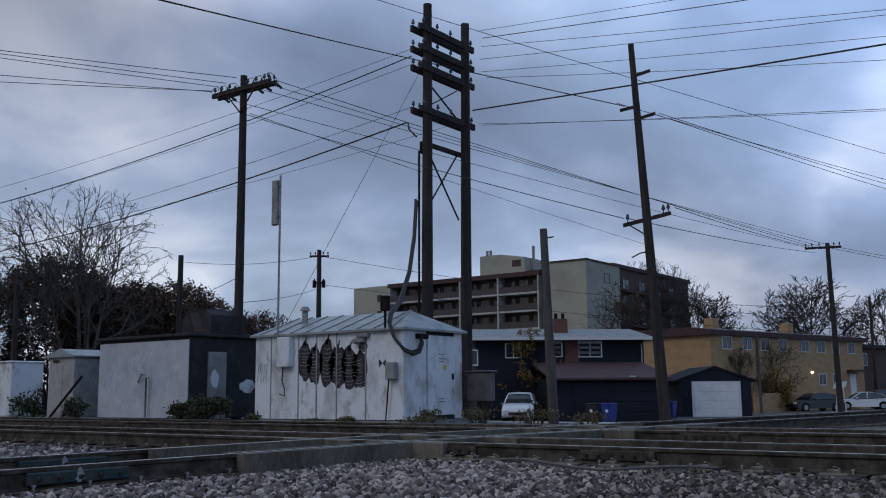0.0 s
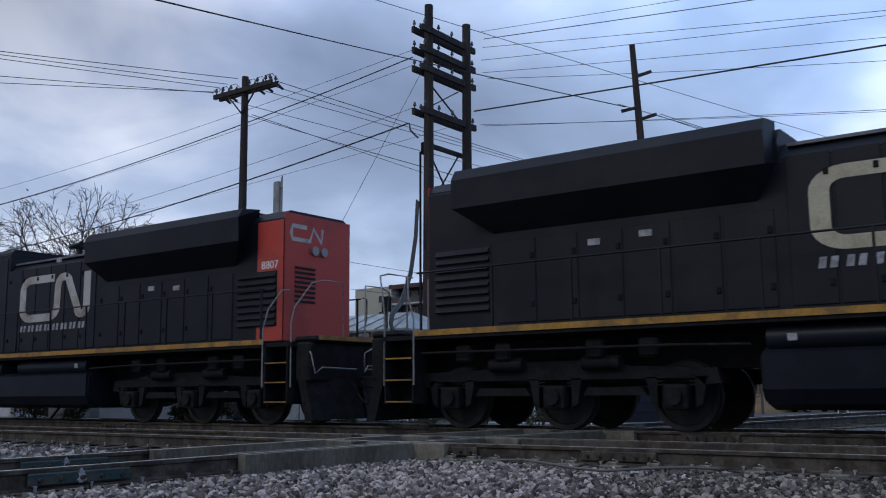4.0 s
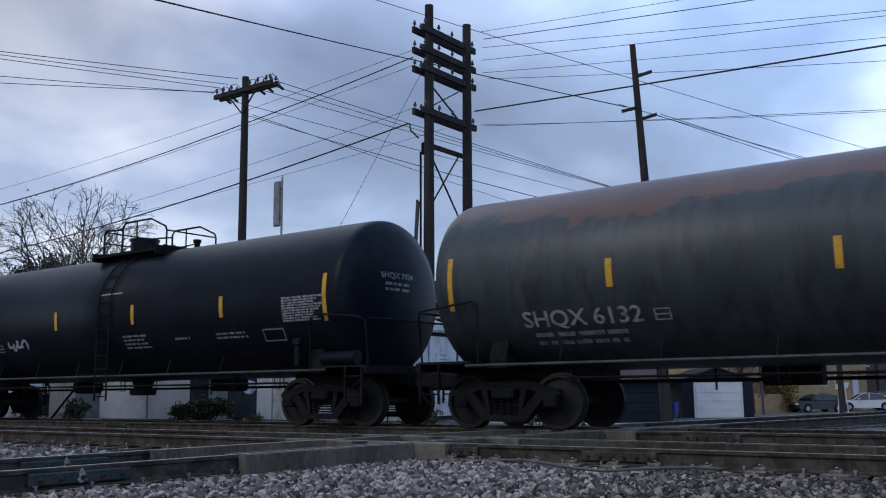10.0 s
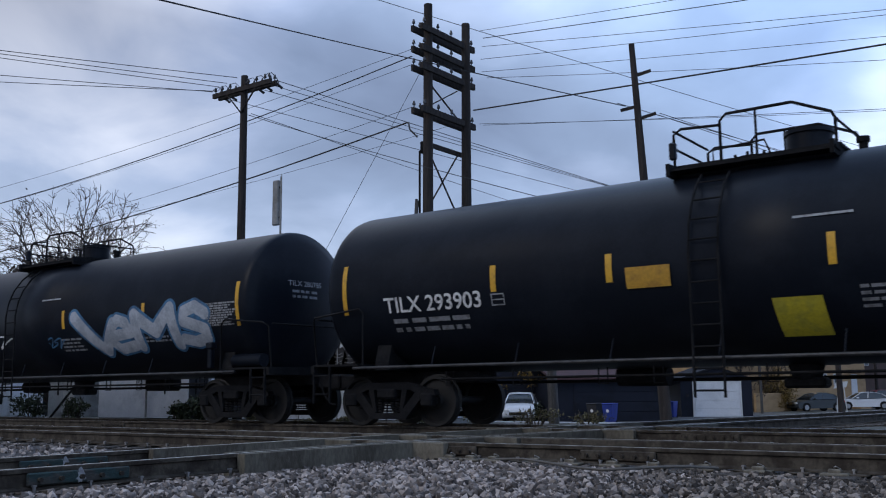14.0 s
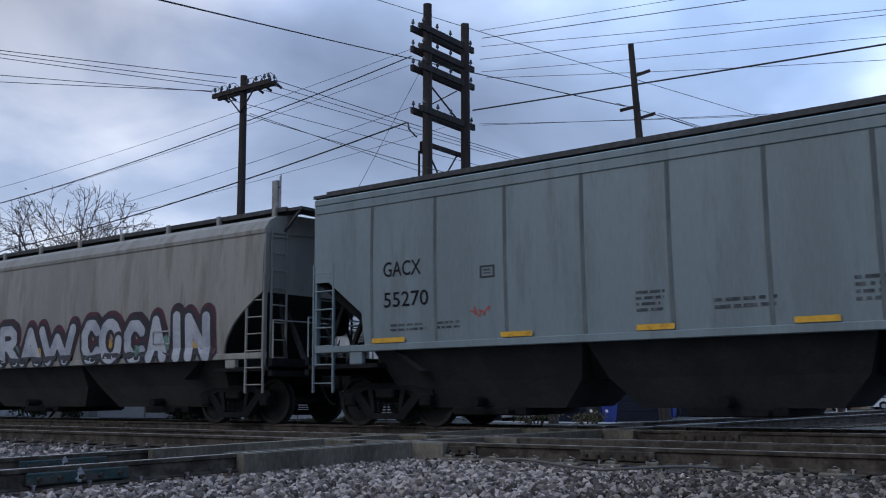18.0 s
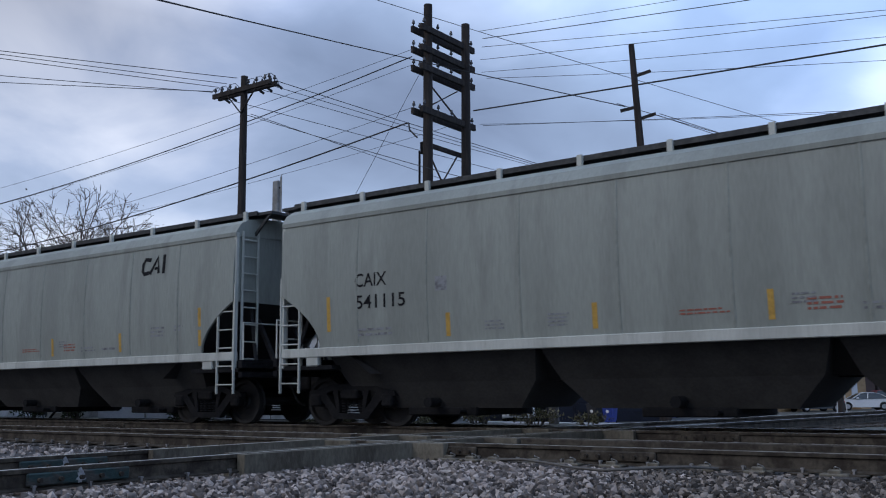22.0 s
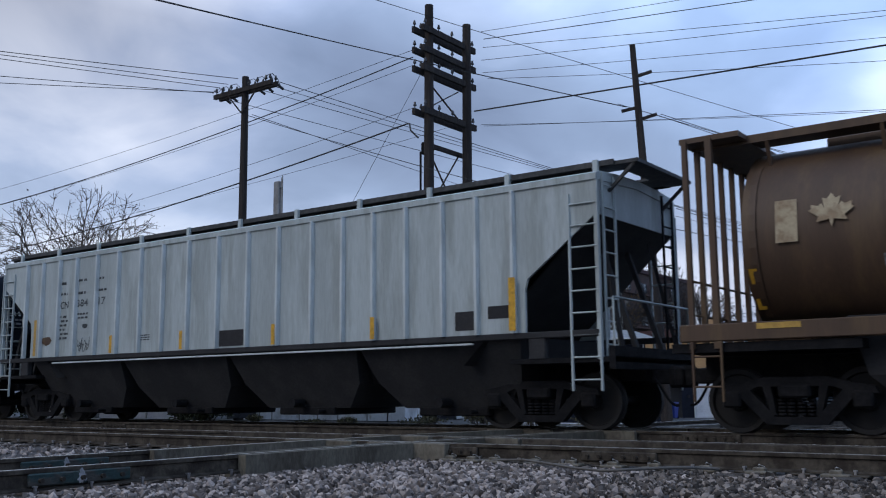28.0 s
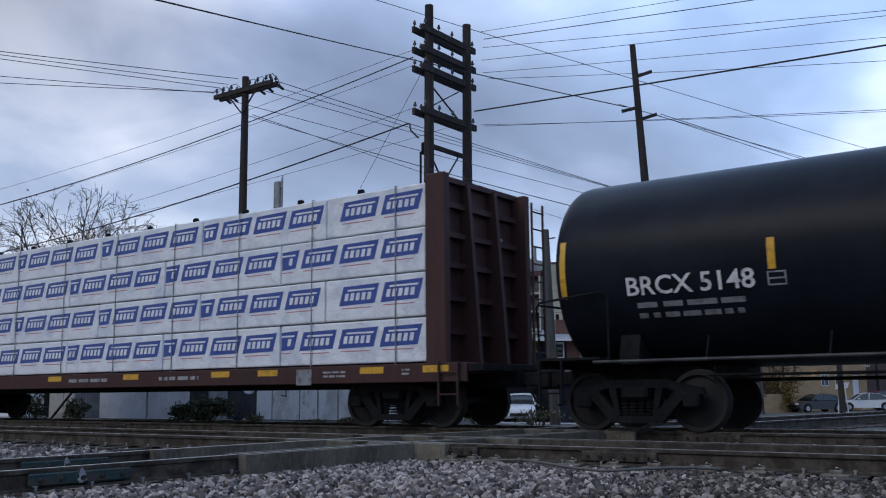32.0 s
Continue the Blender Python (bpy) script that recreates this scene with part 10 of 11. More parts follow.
LOCO_BEAM, JOURNAL, COIL = loco_frame_mesh(), journal_mesh(), coil_mesh()


def loco_truck(car, x):
    bm = bm_new()
    rbox(bm, -2.3, 2.3, -0.5, 0.5, 0.7, 1.0, 0.05)
    tr = part("truck", bm, TRUCK, car)
    tr.matrix_basis = pose(x, 0, 0)
    for rz in (0, 180):
        put("truck_beam", LOCO_BEAM, tr, rz=rz)
        for q in (-2.06, 0, 2.06):
            put("journal_box", JOURNAL, tr, q, 0, 0.533, rz=rz)
            for d in (-0.27, 0.27):
                put("coil_spring", COIL, tr, q + d, 0, 0.5, rz=rz)
    bm = bm_new()
    for s in (-1, 1):
        tube(bm, (-1.2, s * 1.2, 1.06), (-0.55, s * 1.2, 1.06), 0.11, 12)
        tube(bm, (0.55, s * 1.2, 1.06), (1.2, s * 1.2, 1.06), 0.11, 12)
    tagged(part("brake_rigging", bm, TRUCK, tr), kind="stuff")
    for q in (-2.06, 0, 2.06):
        w = put("wheelset", LOCO_WHEELSET, tr, q, 0, 0.533)
        WHEELS.append((w, car, q, 0.533))


def hood_part(name, car, yz, x0, x1, material, label=""):
    bm = bm_new()
    prism_x(bm, yz, x0, x1)
    bmesh.ops.bevel(bm, geom=[e for e in bm.edges if abs(e.verts[0].co.x - e.verts[1].co.x) > 0.1], offset=0.03, segments=2, affect="EDGES")
    return part(name, bm, material, car, label)


def section(w, z0, z1, round_off=0.2):
    return [(-w, z0), (w, z0), (w, z1 - round_off), (w - round_off * 0.9, z1), (-w + round_off * 0.9, z1), (-w, z1 - round_off)]


def handrail(car, name, pts, material, r=0.02, label=""):
    bm = bm_new()
    pipe(bm, pts, r, 6)
    return part(name, bm, material, car, label)


def louvre_panel(car, x0, x1, z0, z1, y, s, n, name="louvre_panel"):
    """A recessed panel with slanted slats; each slat a piece."""
    bm = bm_new()
    ya, yb = sorted((s * y, s * (y + 0.012)))
    box(bm, x0, x1, ya, yb, z0, z1)
    p = part(name, bm, BLACKGAP, car)
    step = (z1 - z0) / n
    bm = bm_new()
    prism_x(bm, [(s * (y + 0.012), 0.0), (s * (y + 0.055), 0.0), (s * (y + 0.065), 0.012), (s * (y + 0.014), step * 0.72)], x0 + 0.03, x1 - 0.03)
    me = mesh_of("slat", bm, HOODM if x1 - x0 > 0.7 or y < 1.2 else REDBRIGHT)
    for k in range(n):
        put("slat", me, p, 0, 0, z0 + step * (k + 0.1))
    return p


def locomotive(front, rear, mid, s, number, lit, label):
    """Front towards +x. s is the side (-1 or 1 in y) that carries the lettering seen."""
    second = s > 0
    red = REDBRIGHT if second else REDCAB
    car = thing("locomotive", pose(mid, TY, 0, rz=180 if second else 0), label, "locomotive", "locomotives of the train")
    CARS.append((car, mid))

    def side(y):
        return lambda u, w: (u, s * y, w)

    def words(y, x):
        k = 1 if s < 0 else -1
        return lambda u, w: (x + k * u, s * y, w)

    def plate(name, pts, y, material, lab="", host=None):
        """A painted field on a side, as a thin sheet of its own outline."""
        bm = bm_new()
        a, b = sorted((s * (y + 0.004), s * y))
        prism_y(bm, pts, a, b)
        return part(name, bm, material, host or car, lab)

    # frame: sill, fuel tank, reservoirs, trucks, couplers
    bm = bm_new()
    prism_x(bm, [(-1.49, 1.54), (-0.6, 1.5), (-0.6, 0.95), (0.6, 0.95), (0.6, 1.5), (1.49, 1.54), (1.49, 1.62), (-1.49, 1.62)], -10.5, 10.5)
    part("underframe", bm, TRUCK, car)
    for k in (-1, 1):
        bm = bm_new()
        a, b = sorted((k * 1.5, k * 1.515))
        box(bm, -9.7, 9.7, a, b, 1.6, 1.7)
        part("sill_stripe", bm, SILLYEL, car, "grimy yellow sill stripe")
        bm = bm_new()
        a, b = sorted((k * 1.06, k * 1.495))
        box(bm, -9.7, 6.1, a, b, 1.625, 1.665)
        part("walkway", bm, TRUCK, car)
    bm = bm_new()
    prism_x(bm, [(-1.42, 0.62), (-1.3, 0.42), (-0.95, 0.33), (0.95, 0.33), (1.3, 0.42), (1.42, 0.62), (1.42, 1.12), (1.3, 1.2), (-1.3, 1.2), (-1.42, 1.12)], -3.7, 3.65)
    bmesh.ops.bevel(bm, geom=[e for e in bm.edges if abs(e.verts[0].co.x - e.verts[1].co.x) < 0.01], offset=0.05, segments=2, affect="EDGES")
    part("fuel_tank", bm, BLACK, car, "long black fuel tank")
    for x0, x1 in ((-3.6, -0.65), (0.1, 3.5)):
        for k in (-1, 1):
            bm = bm_new()
            n = 16
            ring = [(k * (1.22 + 0.2 * math.cos(2 * math.pi * i / n)), 1.32 + 0.19 * math.sin(2 * math.pi * i / n)) for i in range(n)]
            prism_x(bm, ring, x0, x1, True)
            t = part("air_reservoir", bm, BLACK, car)
    bm = bm_new()
    rbox(bm, -0.5, -0.2, -1.4, -1.15, 1.1, 1.5, 0.03)
    rbox(bm, -0.1, 0.05, -1.42, -1.2, 1.2, 1.4, 0.03)
    tagged(part("air_valve", bm, TRUCK, car), kind="stuff")
    for x in (3.2, -3.3):
        bm = bm_new()
        k = s
        quad(bm, (x, k * 1.425, 1.28), (x + 0.13, k * 1.425, 1.28), (x + 0.13, k * 1.425, 1.38), (x, k * 1.425, 1.38))
        part("tank_label", bm, PALELET, car)
    loco_truck(car, 7.11)
    loco_truck(car, -7.11)
    # brake pipes and sand hoses over the truck
    for x in (5.3, 6.3, 7.9, 8.9, -5.4, -6.3, -8.0, -8.8):
        bm = bm_new()
        rbox(bm, x - 0.16, x + 0.16, s * 1.25 - 0.1, s * 1.25 + 0.1, 1.12, 1.42, 0.04)
        part("equipment_box", bm, TRUCK, car)
    handrail(car, "brake_pipe", [(-9.6, s * 1.43, 1.3), (-5, s * 1.43, 1.28), (-3.8, s * 1.43, 1.25)], TRUCK, 0.025)
    handrail(car, "brake_pipe", [(9.6, s * 1.43, 1.3), (5, s * 1.43, 1.26), (3.8, s * 1.43, 1.3)], TRUCK, 0.025)
    put("coupler", COUPLER, car, front)
    put("coupler", COUPLER, car, -rear, rz=180)
    for k in (-1, 1):
        put("air_hose", HOSE, car, front - 0.2, 0.14 * k + 0.1, 0.05)
        put("air_hose", HOSE, car, -rear + 0.2, 0.14 * k, 0.05, rz=180)

    # hoods
    long_hood = hood_part("radiator_hood", car, section(1.02, 1.66, 4.42), -9.75, -3.4, HOODM, "navy black radiator hood")
    bm = bm_new()
    for k in (-1, 1):
        prof = [(k * 1.0, 3.32), (k * 1.48, 3.78), (k * 1.5, 4.28), (k * 1.38, 4.47), (k * 0.9, 4.52), (k * 0.9, 3.9)]
        A = [bm.verts.new((-3.45 if z > 3.5 else -3.75, y, z)) for y, z in prof]
        B = [bm.verts.new((-8.9 if z > 3.5 else -8.3, y, z)) for y, z in prof]
        n = len(prof)
        bm.faces.new(A)
        bm.faces.new(B[::-1])
        for i in range(n):
            bm.faces.new((A[i], B[i], B[(i + 1) % n], A[(i + 1) % n]))
        part("radiator_wing", bm, HOODM, car, "overhanging flared radiator wing")
        bm = bm_new()
    bm.free()
    bm = bm_new()
    for j in range(3):
        rbox(bm, -8.5 + 1.65 * j, -7.1 + 1.65 * j, -0.8, 0.8, 4.4, 4.56, 0.04)
    tagged(part("cooling_fan", bm, TRUCK, car), kind="stuff")
    hood_part("engine_hood", car, section(1.02, 1.66, 4.2, 0.3), -3.4, 0.65, HOODM)
    bm = bm_new()
    for k in (-1, 1):
        box(bm, -3.3, 0.6, k * 0.86 - 0.04, k * 0.86 + 0.04, 4.12, 4.17)
    tagged(part("hood_edge_strip", bm, ROOFGREY, car), kind="stuff")
    hood_part("exhaust_hood", car, section(1.02, 1.66, 4.57, 0.12), 0.65, 2.3, HOODM)
    hood_part("blower_hood", car, section(1.02, 1.66, 4.55, 0.12), 2.3, 6.1, HOODM)
    bm = bm_new()
    rbox(bm, 2.5, 3.9, s * 1.02 - 0.03, s * 1.02 + 0.03, 3.75, 4.4, 0.02)
    part("air_intake", bm, BLACKGAP, car, "black intake grille")
    # hood doors with latches
    doors = [(-8.25 + 0.8 * j, -7.5 + 0.8 * j, 1.78, 3.2) for j in range(6)] + [(-3.3 + 0.66 * j, -2.68 + 0.66 * j, 1.78, 3.95) for j in range(6)] + [(0.75, 1.45, 1.78, 4.3), (1.55, 2.25, 1.78, 4.3)]
    doors += [] if second else [(2.4, 3.0, 1.78, 3.65)]
    for x0, x1, z0, z1 in doors:
        bm = bm_new()
        rbox(bm, x0, x1, s * 1.028 - 0.012, s * 1.028 + 0.012, z0, z1, 0.008)
        d = part("hood_door", bm, HOODM, car)
        bm = bm_new()
        for z in (z0 + 0.3, z1 - 0.3):
            rbox(bm, x1 - 0.1, x1 - 0.03, s * 1.05 - 0.014, s * 1.05 + 0.014, z - 0.05, z + 0.05, 0.008)
        tagged(part("latches", bm, TRUCK, d), kind="stuff")
    for x, z in ((-5.6, 3.0), (-6.5, 2.95), (1.8, 3.9), (4.0, 3.85), (-1.8, 4.0)):
        bm = bm_new()
        rbox(bm, x, x + 0.22, s * 1.045 - 0.01, s * 1.045 + 0.01, z, z + 0.11, 0.004)
        part("warning_plate", bm, PALELET, car, "small pale warning plate")
    louvre_panel(car, -9.6, -8.4, 2.0, 3.15, 1.02, s, 8)
    # emblem and web address as plain shapes
    k = 1 if s < 0 else -1
    flatat = lambda u, w: ((-2.96 if s < 0 else 0.0) + k * u * 1.43, s * 1.046, w)
    railroad_emblem(car, flatat, 0.07, 2.62, 1.0, GREYSTRIPE if second else CREAM, 0.2)
    bm = bm_new()
    for j in range(8):
        u = 0.02 + 0.26 * j
        for q in range(2):
            v = u + 0.11 * q
            quad(bm, flatat(v, 2.28), flatat(v + 0.07, 2.28), flatat(v + 0.09, 2.44), flatat(v + 0.02, 2.44))
    tagged(part("web_address", bm, PALELET, car, "faded lettering below the emblem"), kind="stuff")

    # painted fields behind the cab
    if not second:
        f = plate("cream_stripe", [(3.83, 2.69), (4.93, 3.91), (6.08, 3.9), (6.08, 2.69)], 1.024, CREAM, "cream diagonal stripe")
        plate("red_wedge", [(5.02, 2.70), (5.5, 3.0), (5.95, 3.86), (6.09, 3.86), (6.09, 2.70)], 1.030, red)
        plate("cream_corner", [(2.62, 1.72), (3.3, 2.4), (3.3, 1.72)], 1.024, CREAM)
        bm = bm_new()
        a, b = sorted((s * 1.0, s * 1.09))
        prism_y(bm, [(3.0, 1.72), (3.06, 2.0), (3.39, 2.68), (6.1, 2.68), (6.1, 1.72)], a, b)
        low = part("lower_compartment", bm, REDGRIME, car, "grimy dark red lower compartment")
        for x in (4.0, 5.15):
            for j in range(3):
                bm = bm_new()
                prism_x(bm, [(s * 1.09, 0), (s * 1.12, 0), (s * 1.09, 0.05)], x, x + 0.55)
                o = part("vent_louvre", bm, REDGRIME, low)
                o.matrix_basis = pose(0, 0, 2.36 + 0.075 * j)
        for z in (2.02, 2.45):
            bm = bm_new()
            rbox(bm, 3.42, 3.75, s * 1.095 - 0.006, s * 1.095 + 0.006, z, z + 0.08, 0.004)
            part("latch_slot", bm, BLACKGAP, low)
    else:
        plate("red_field", [(6.09, 1.7), (6.09, 4.2), (5.4, 3.52), (4.6, 2.7), (3.95, 1.7)], 1.024, red)
        plate("black_corner", [(4.2, 1.7), (4.55, 2.0), (5.3, 2.15), (4.6, 1.7)], 1.030, REDGRIME)
        plate("grey_stripe", [(6.0, 3.58), (4.70, 3.54), (3.87, 2.58), (3.88, 2.0), (4.44, 2.09), (5.25, 2.94)], 1.030, GREYSTRIPE, "pale grey diagonal stripe")
        plate("grey_stripe", [(6.04, 3.94), (4.93, 3.98), (4.47, 3.6), (5.7, 3.62)], 1.030, GREYSTRIPE, "pale grey diagonal stripe")
        louvre_panel(car, 2.42, 3.85, 1.95, 3.3, 1.024, s, 13)
        plate("red_strip", [(1.6, 2.7), (1.78, 2.7), (1.78, 3.5), (1.6, 3.5)], 1.042, red)
        for x, z in ((5.95, 3.42), (5.95, 2.75), (5.95, 2.15), (4.9, 2.95), (4.95, 3.4), (4.0, 2.9)):
            bm = bm_new()
            rbox(bm, x - 0.06, x + 0.06, s * 1.036 - 0.008, s * 1.036 + 0.008, z - 0.03, z + 0.03, 0.005)
            part("latch", bm, BLACKGAP, car)

    # cab, hollow, with its windows
    cab = thing_part("cab", car, "red cab" if not second else "bright red weathered cab")
    for k in (-1, 1):
        a, b = sorted((k * 1.44, k * 1.5))
        bm = bm_new()
        box(bm, 6.1, 8.6, a, b, 2.42, 3.52)
        part("side_panel", bm, red, cab)
        bm = bm_new()
        box(bm, 6.1, 8.6, a, b, 1.7, 2.42)
        part("lower_side_panel", bm, REDGRIME if not second else red, cab)
        bm = bm_new()
        box(bm, 6.1, 6.45, a, b, 3.52, 4.3)
        box(bm, 8.3, 8.6, a, b, 3.52, 4.3)
        box(bm, 6.45, 8.3, a, b, 4.18, 4.3)
        part("window_surround", bm, red, cab)
        bm = bm_new()
        c, d = sorted((k * 1.46, k * 1.52))
        for x in (6.45, 6.92, 7.8, 8.27):
            box(bm, x - 0.03, x + 0.03, c, d, 3.52, 4.18)
        box(bm, 6.45, 8.3, c, d, 3.5, 3.56)
        box(bm, 6.45, 8.3, c, d, 4.14, 4.2)
        part("window_frame", bm, BLACK, cab)
        for x0, x1 in ((6.48, 6.89), (6.95, 7.77), (7.83, 8.24)):
            bm = bm_new()
            c, d = sorted((k * 1.475, k * 1.483))
            box(bm, x0, x1, c, d, 3.56, 4.14)
            g = part("pane", bm, CABGLASS, cab)
            g.visible_shadow = False
        # sun shade hung over the window
        bm = bm_new()
        out = 0.34 if not second else 0.5
        drop = 0.1 if not second else 0.3
        xs0, xs1 = (6.35, 8.35) if not second else (6.6, 8.05)
        q = [(xs0, k * 1.5, 4.28), (xs1, k * 1.5, 4.28), (xs1 - 0.12, k * (1.5 + out * 0.6), 4.28 - drop), (xs0 + 0.12, k * (1.5 + out * 0.6), 4.28 - drop)]
        for dz in (0, -0.012):
            quad(bm, *[(x, y, z + dz) for x, y, z in (q if dz else q[::-1])])
        part("sun_shade", bm, SHADEPALE if second else SHADEM, cab, "tilted grey sun shade")
    bm = bm_new()
    box(bm, 6.1, 6.16, -1.44, 1.44, 1.7, 4.3)
    part("rear_wall", bm, red, cab)
    bm = bm_new()
    box(bm, 6.16, 9.35, -1.43, 1.43, 1.63, 1.7)
    part("cab_floor", bm, TRUCK, cab)
    bm = bm_new()
    for x, y in ((7.0, -0.95), (7.0, 0.95)):
        rbox(bm, x, x + 0.5, y - 0.26, y + 0.26, 2.35, 2.5, 0.04)
        rbox(bm, x - 0.08, x + 0.04, y - 0.26, y + 0.26, 2.5, 3.3, 0.04)
        box(bm, x + 0.2, x + 0.3, y - 0.05, y + 0.05, 1.7, 2.35)
    tagged(part("crew_seats", bm, TRUCK, cab), kind="stuff")
    bm = bm_new()
    prism_x(bm, [(-1.56, 4.26), (-1.56, 4.32), (-1.1, 4.47), (-0.6, 4.53), (0.6, 4.53), (1.1, 4.47), (1.56, 4.32), (1.56, 4.26)], 6.02, 8.72)
    part("cab_roof", bm, ROOFGREY, cab, "grey cab roof")
    # windshield: two slanted halves each with a framed pane, centre door post
    for k in (-1, 1):
        p0, p1 = Vector((8.6, k * 1.5, 0)), Vector((9.32, k * 0.12, 0))
        def front_at(t, z, off=0.0):
            p = p0.lerp(p1, t)
            n = Vector((1.38, k * 0.72, 0)).normalized()
            return (p.x + n.x * off - (z - 3.6) * 0.12, p.y + n.y * off, z)
        def slab(bm, t0, t1, z0, z1, o0, o1):
            vs = [bm.verts.new(front_at(t, z, o)) for o in (o0, o1) for t, z in ((t0, z0), (t1, z0), (t1, z1), (t0, z1))]
            for f in ((0, 1, 2, 3), (4, 7, 6, 5), (0, 4, 5, 1), (1, 5, 6, 2), (2, 6, 7, 3), (3, 7, 4, 0)):
                bm.faces.new([vs[i] for i in f])
        bm = bm_new()
        slab(bm, 0, 0.09, 3.55, 4.42, -0.05, 0)
        slab(bm, 0.91, 1, 3.55, 4.42, -0.05, 0)
        slab(bm, 0.09, 0.91, 3.55, 3.76, -0.05, 0)
        slab(bm, 0.09, 0.91, 4.25, 4.42, -0.05, 0)
        part("windshield_surround", bm, red, cab)
        bm = bm_new()
        slab(bm, 0.09, 0.91, 3.76, 4.25, -0.02, -0.012)
        g = part("windshield_pane", bm, CABGLASS, cab)
        g.visible_shadow = False
        bm = bm_new()
        slab(bm, 0.08, 0.105, 3.74, 4.27, 0, 0.012)
        slab(bm, 0.895, 0.92, 3.74, 4.27, 0, 0.012)
        slab(bm, 0.105, 0.895, 3.74, 3.78, 0, 0.012)
        slab(bm, 0.105, 0.895, 4.23, 4.27, 0, 0.012)
        slab(bm, 0.55, 0.565, 3.78, 4.1, 0.02, 0.03)
        part("windshield_gasket", bm, BLACKGAP, cab)
        # number boards
        bm = bm_new()
        slab(bm, 0.66, 0.97, 4.44, 4.64, -0.2, 0.06)
        nb = part("number_board", bm, BLACK, cab, "black number board with pale digits")
        if k == s:
            def board(u, w, k=k):
                t = 0.7 + u * 0.66 if k < 0 else 0.94 - u * 0.66
                return front_at(t, 4.475 + w, 0.066)
            lettering("board_digits", number, 0.11, PALELET, nb, board, 0.006, fit=0.36)
    bm = bm_new()
    prism_y(bm, [(8.4, 4.38), (8.75, 4.54), (9.08, 4.55), (9.2, 4.45), (9.19, 4.38), (8.9, 4.38)], -0.45, 0.45)
    prism_z(bm, [(8.45, -1.52), (8.6, -1.52), (9.28, -0.14), (9.28, 0.14), (8.6, 1.52), (8.45, 1.52)], 4.36, 4.43)
    part("roof_visor", bm, red, cab)
    bm = bm_new()
    prism_y(bm, [(9.22, 3.5), (9.34, 3.5), (9.24, 4.4), (9.14, 4.4)], -0.13, 0.13)
    part("front_door_panel", bm, red, cab)
    # nose
    bm = bm_new()
    outer = [(8.6, 1.5), (9.4, 1.5), (10.05, 1.16), (10.32, 0.98)]
    lowp = outer + [(x, -y) for x, y in reversed(outer)]
    A = [bm.verts.new((x, y, 1.7)) for x, y in lowp]
    B = [bm.verts.new((x, y, 3.3 if x > 9.3 else 3.5)) for x, y in lowp]
    tops = {8.6: 3.66, 9.4: 3.6, 10.05: 3.68, 10.32: 3.52}
    C = [bm.verts.new((x - (0.14 if x > 10 else 0.0), y * 0.95, tops[x])) for x, y in lowp]
    M = [bm.verts.new((x, y, 2.42)) for x, y in lowp]
    for P, Q in ((A, M), (M, B), (B, C)):
        for i in range(8):
            f = bm.faces.new((P[i], P[(i + 1) % 8], Q[(i + 1) % 8], Q[i]))
            f.material_index = 1 if P is A else 0
    bm.faces.new(A)
    for q in ((0, 1, 6, 7), (1, 2, 5, 6), (2, 3, 4, 5)):
        bm.faces.new([C[i] for i in q])
    bmesh.ops.bevel(bm, geom=[e for e in bm.edges if e.verts[0].co.z > 3.45 and e.verts[1].co.z > 3.45], offset=0.05, segments=2, affect="EDGES")
    nose = part("nose", bm, red, car, "blunt tapered red nose")
    nose.data.materials.append(red if second else REDGRIME)
    bm = bm_new()
    box(bm, 8.7, 9.38, -1.36, 1.36, 3.665, 3.69)
    part("nose_deck", bm, BLACK, nose)
    # nose front: stacked headlights, emblem band
    bm = bm_new()
    rbox(bm, 10.12, 10.34, -0.17, 0.17, 3.1, 3.6, 0.05)
    part("headlight_housing", bm, red, nose)
    for z in (3.23, 3.45):
        bm = bm_new()
        tube(bm, (10.3, 0, z), (10.365, 0, z), 0.1, 16)
        lens = part("headlight", bm, LAMPGLOW if lit else LAMPOFF, nose, "lit headlight" if lit else "unlit headlight")
    nf = lambda u, w: (10.328, -0.8 + 1.2 * u, w)
    bm = bm_new()
    pts = [(0.62, 2.86), (0.16, 2.86), (0.06, 2.78), (0.06, 2.4), (0.16, 2.3), (0.72, 2.3)]
    ribbon(bm, nf, pts, 0.15)
    pts = [(0.86, 2.3), (0.86, 2.86), (1.28, 2.3), (1.28, 2.88)]
    ribbon(bm, nf, pts, 0.14)
    part("nose_emblem", bm, FADELET, nose, "pale band emblem on the nose")
    for k in (-1, 1):
        bm = bm_new()
        rbox(bm, 10.66, 10.9, k * 0.82 - 0.13, k * 0.82 + 0.13, 1.9, 2.16, 0.04)
        lp = part("ditch_light", bm, BLACK, car, "ditch light on the front platform")
        bm = bm_new()
        tube(bm, (10.89, k * 0.82, 2.03), (10.93, k * 0.82, 2.03), 0.1, 16)
        part("lens", bm, LAMPGLOW if lit else LAMPOFF, lp, "glowing amber lens" if lit else "")
    # front platform, steps, plow
    for e, end in ((1, front), (-1, rear)):
        bm = bm_new()
        rbox(bm, *sorted((e * 10.3, e * 10.95)), -1.25, 1.25, 1.62, 1.74, 0.05)
        part("end_platform", bm, TRUCK, car)
        bm = bm_new()
        box(bm, *sorted((e * 10.95, e * 10.962)), -1.2, 1.2, 1.66, 1.75)
        part("platform_stripe", bm, SILLYEL, car, "yellow platform edge")
        bm = bm_new()
        rbox(bm, *sorted((e * 10.45, e * 10.85)), -1.35, 1.35, 0.85, 1.62, 0.04)
        part("pilot_plate", bm, TRUCK, car)
        bm = bm_new()
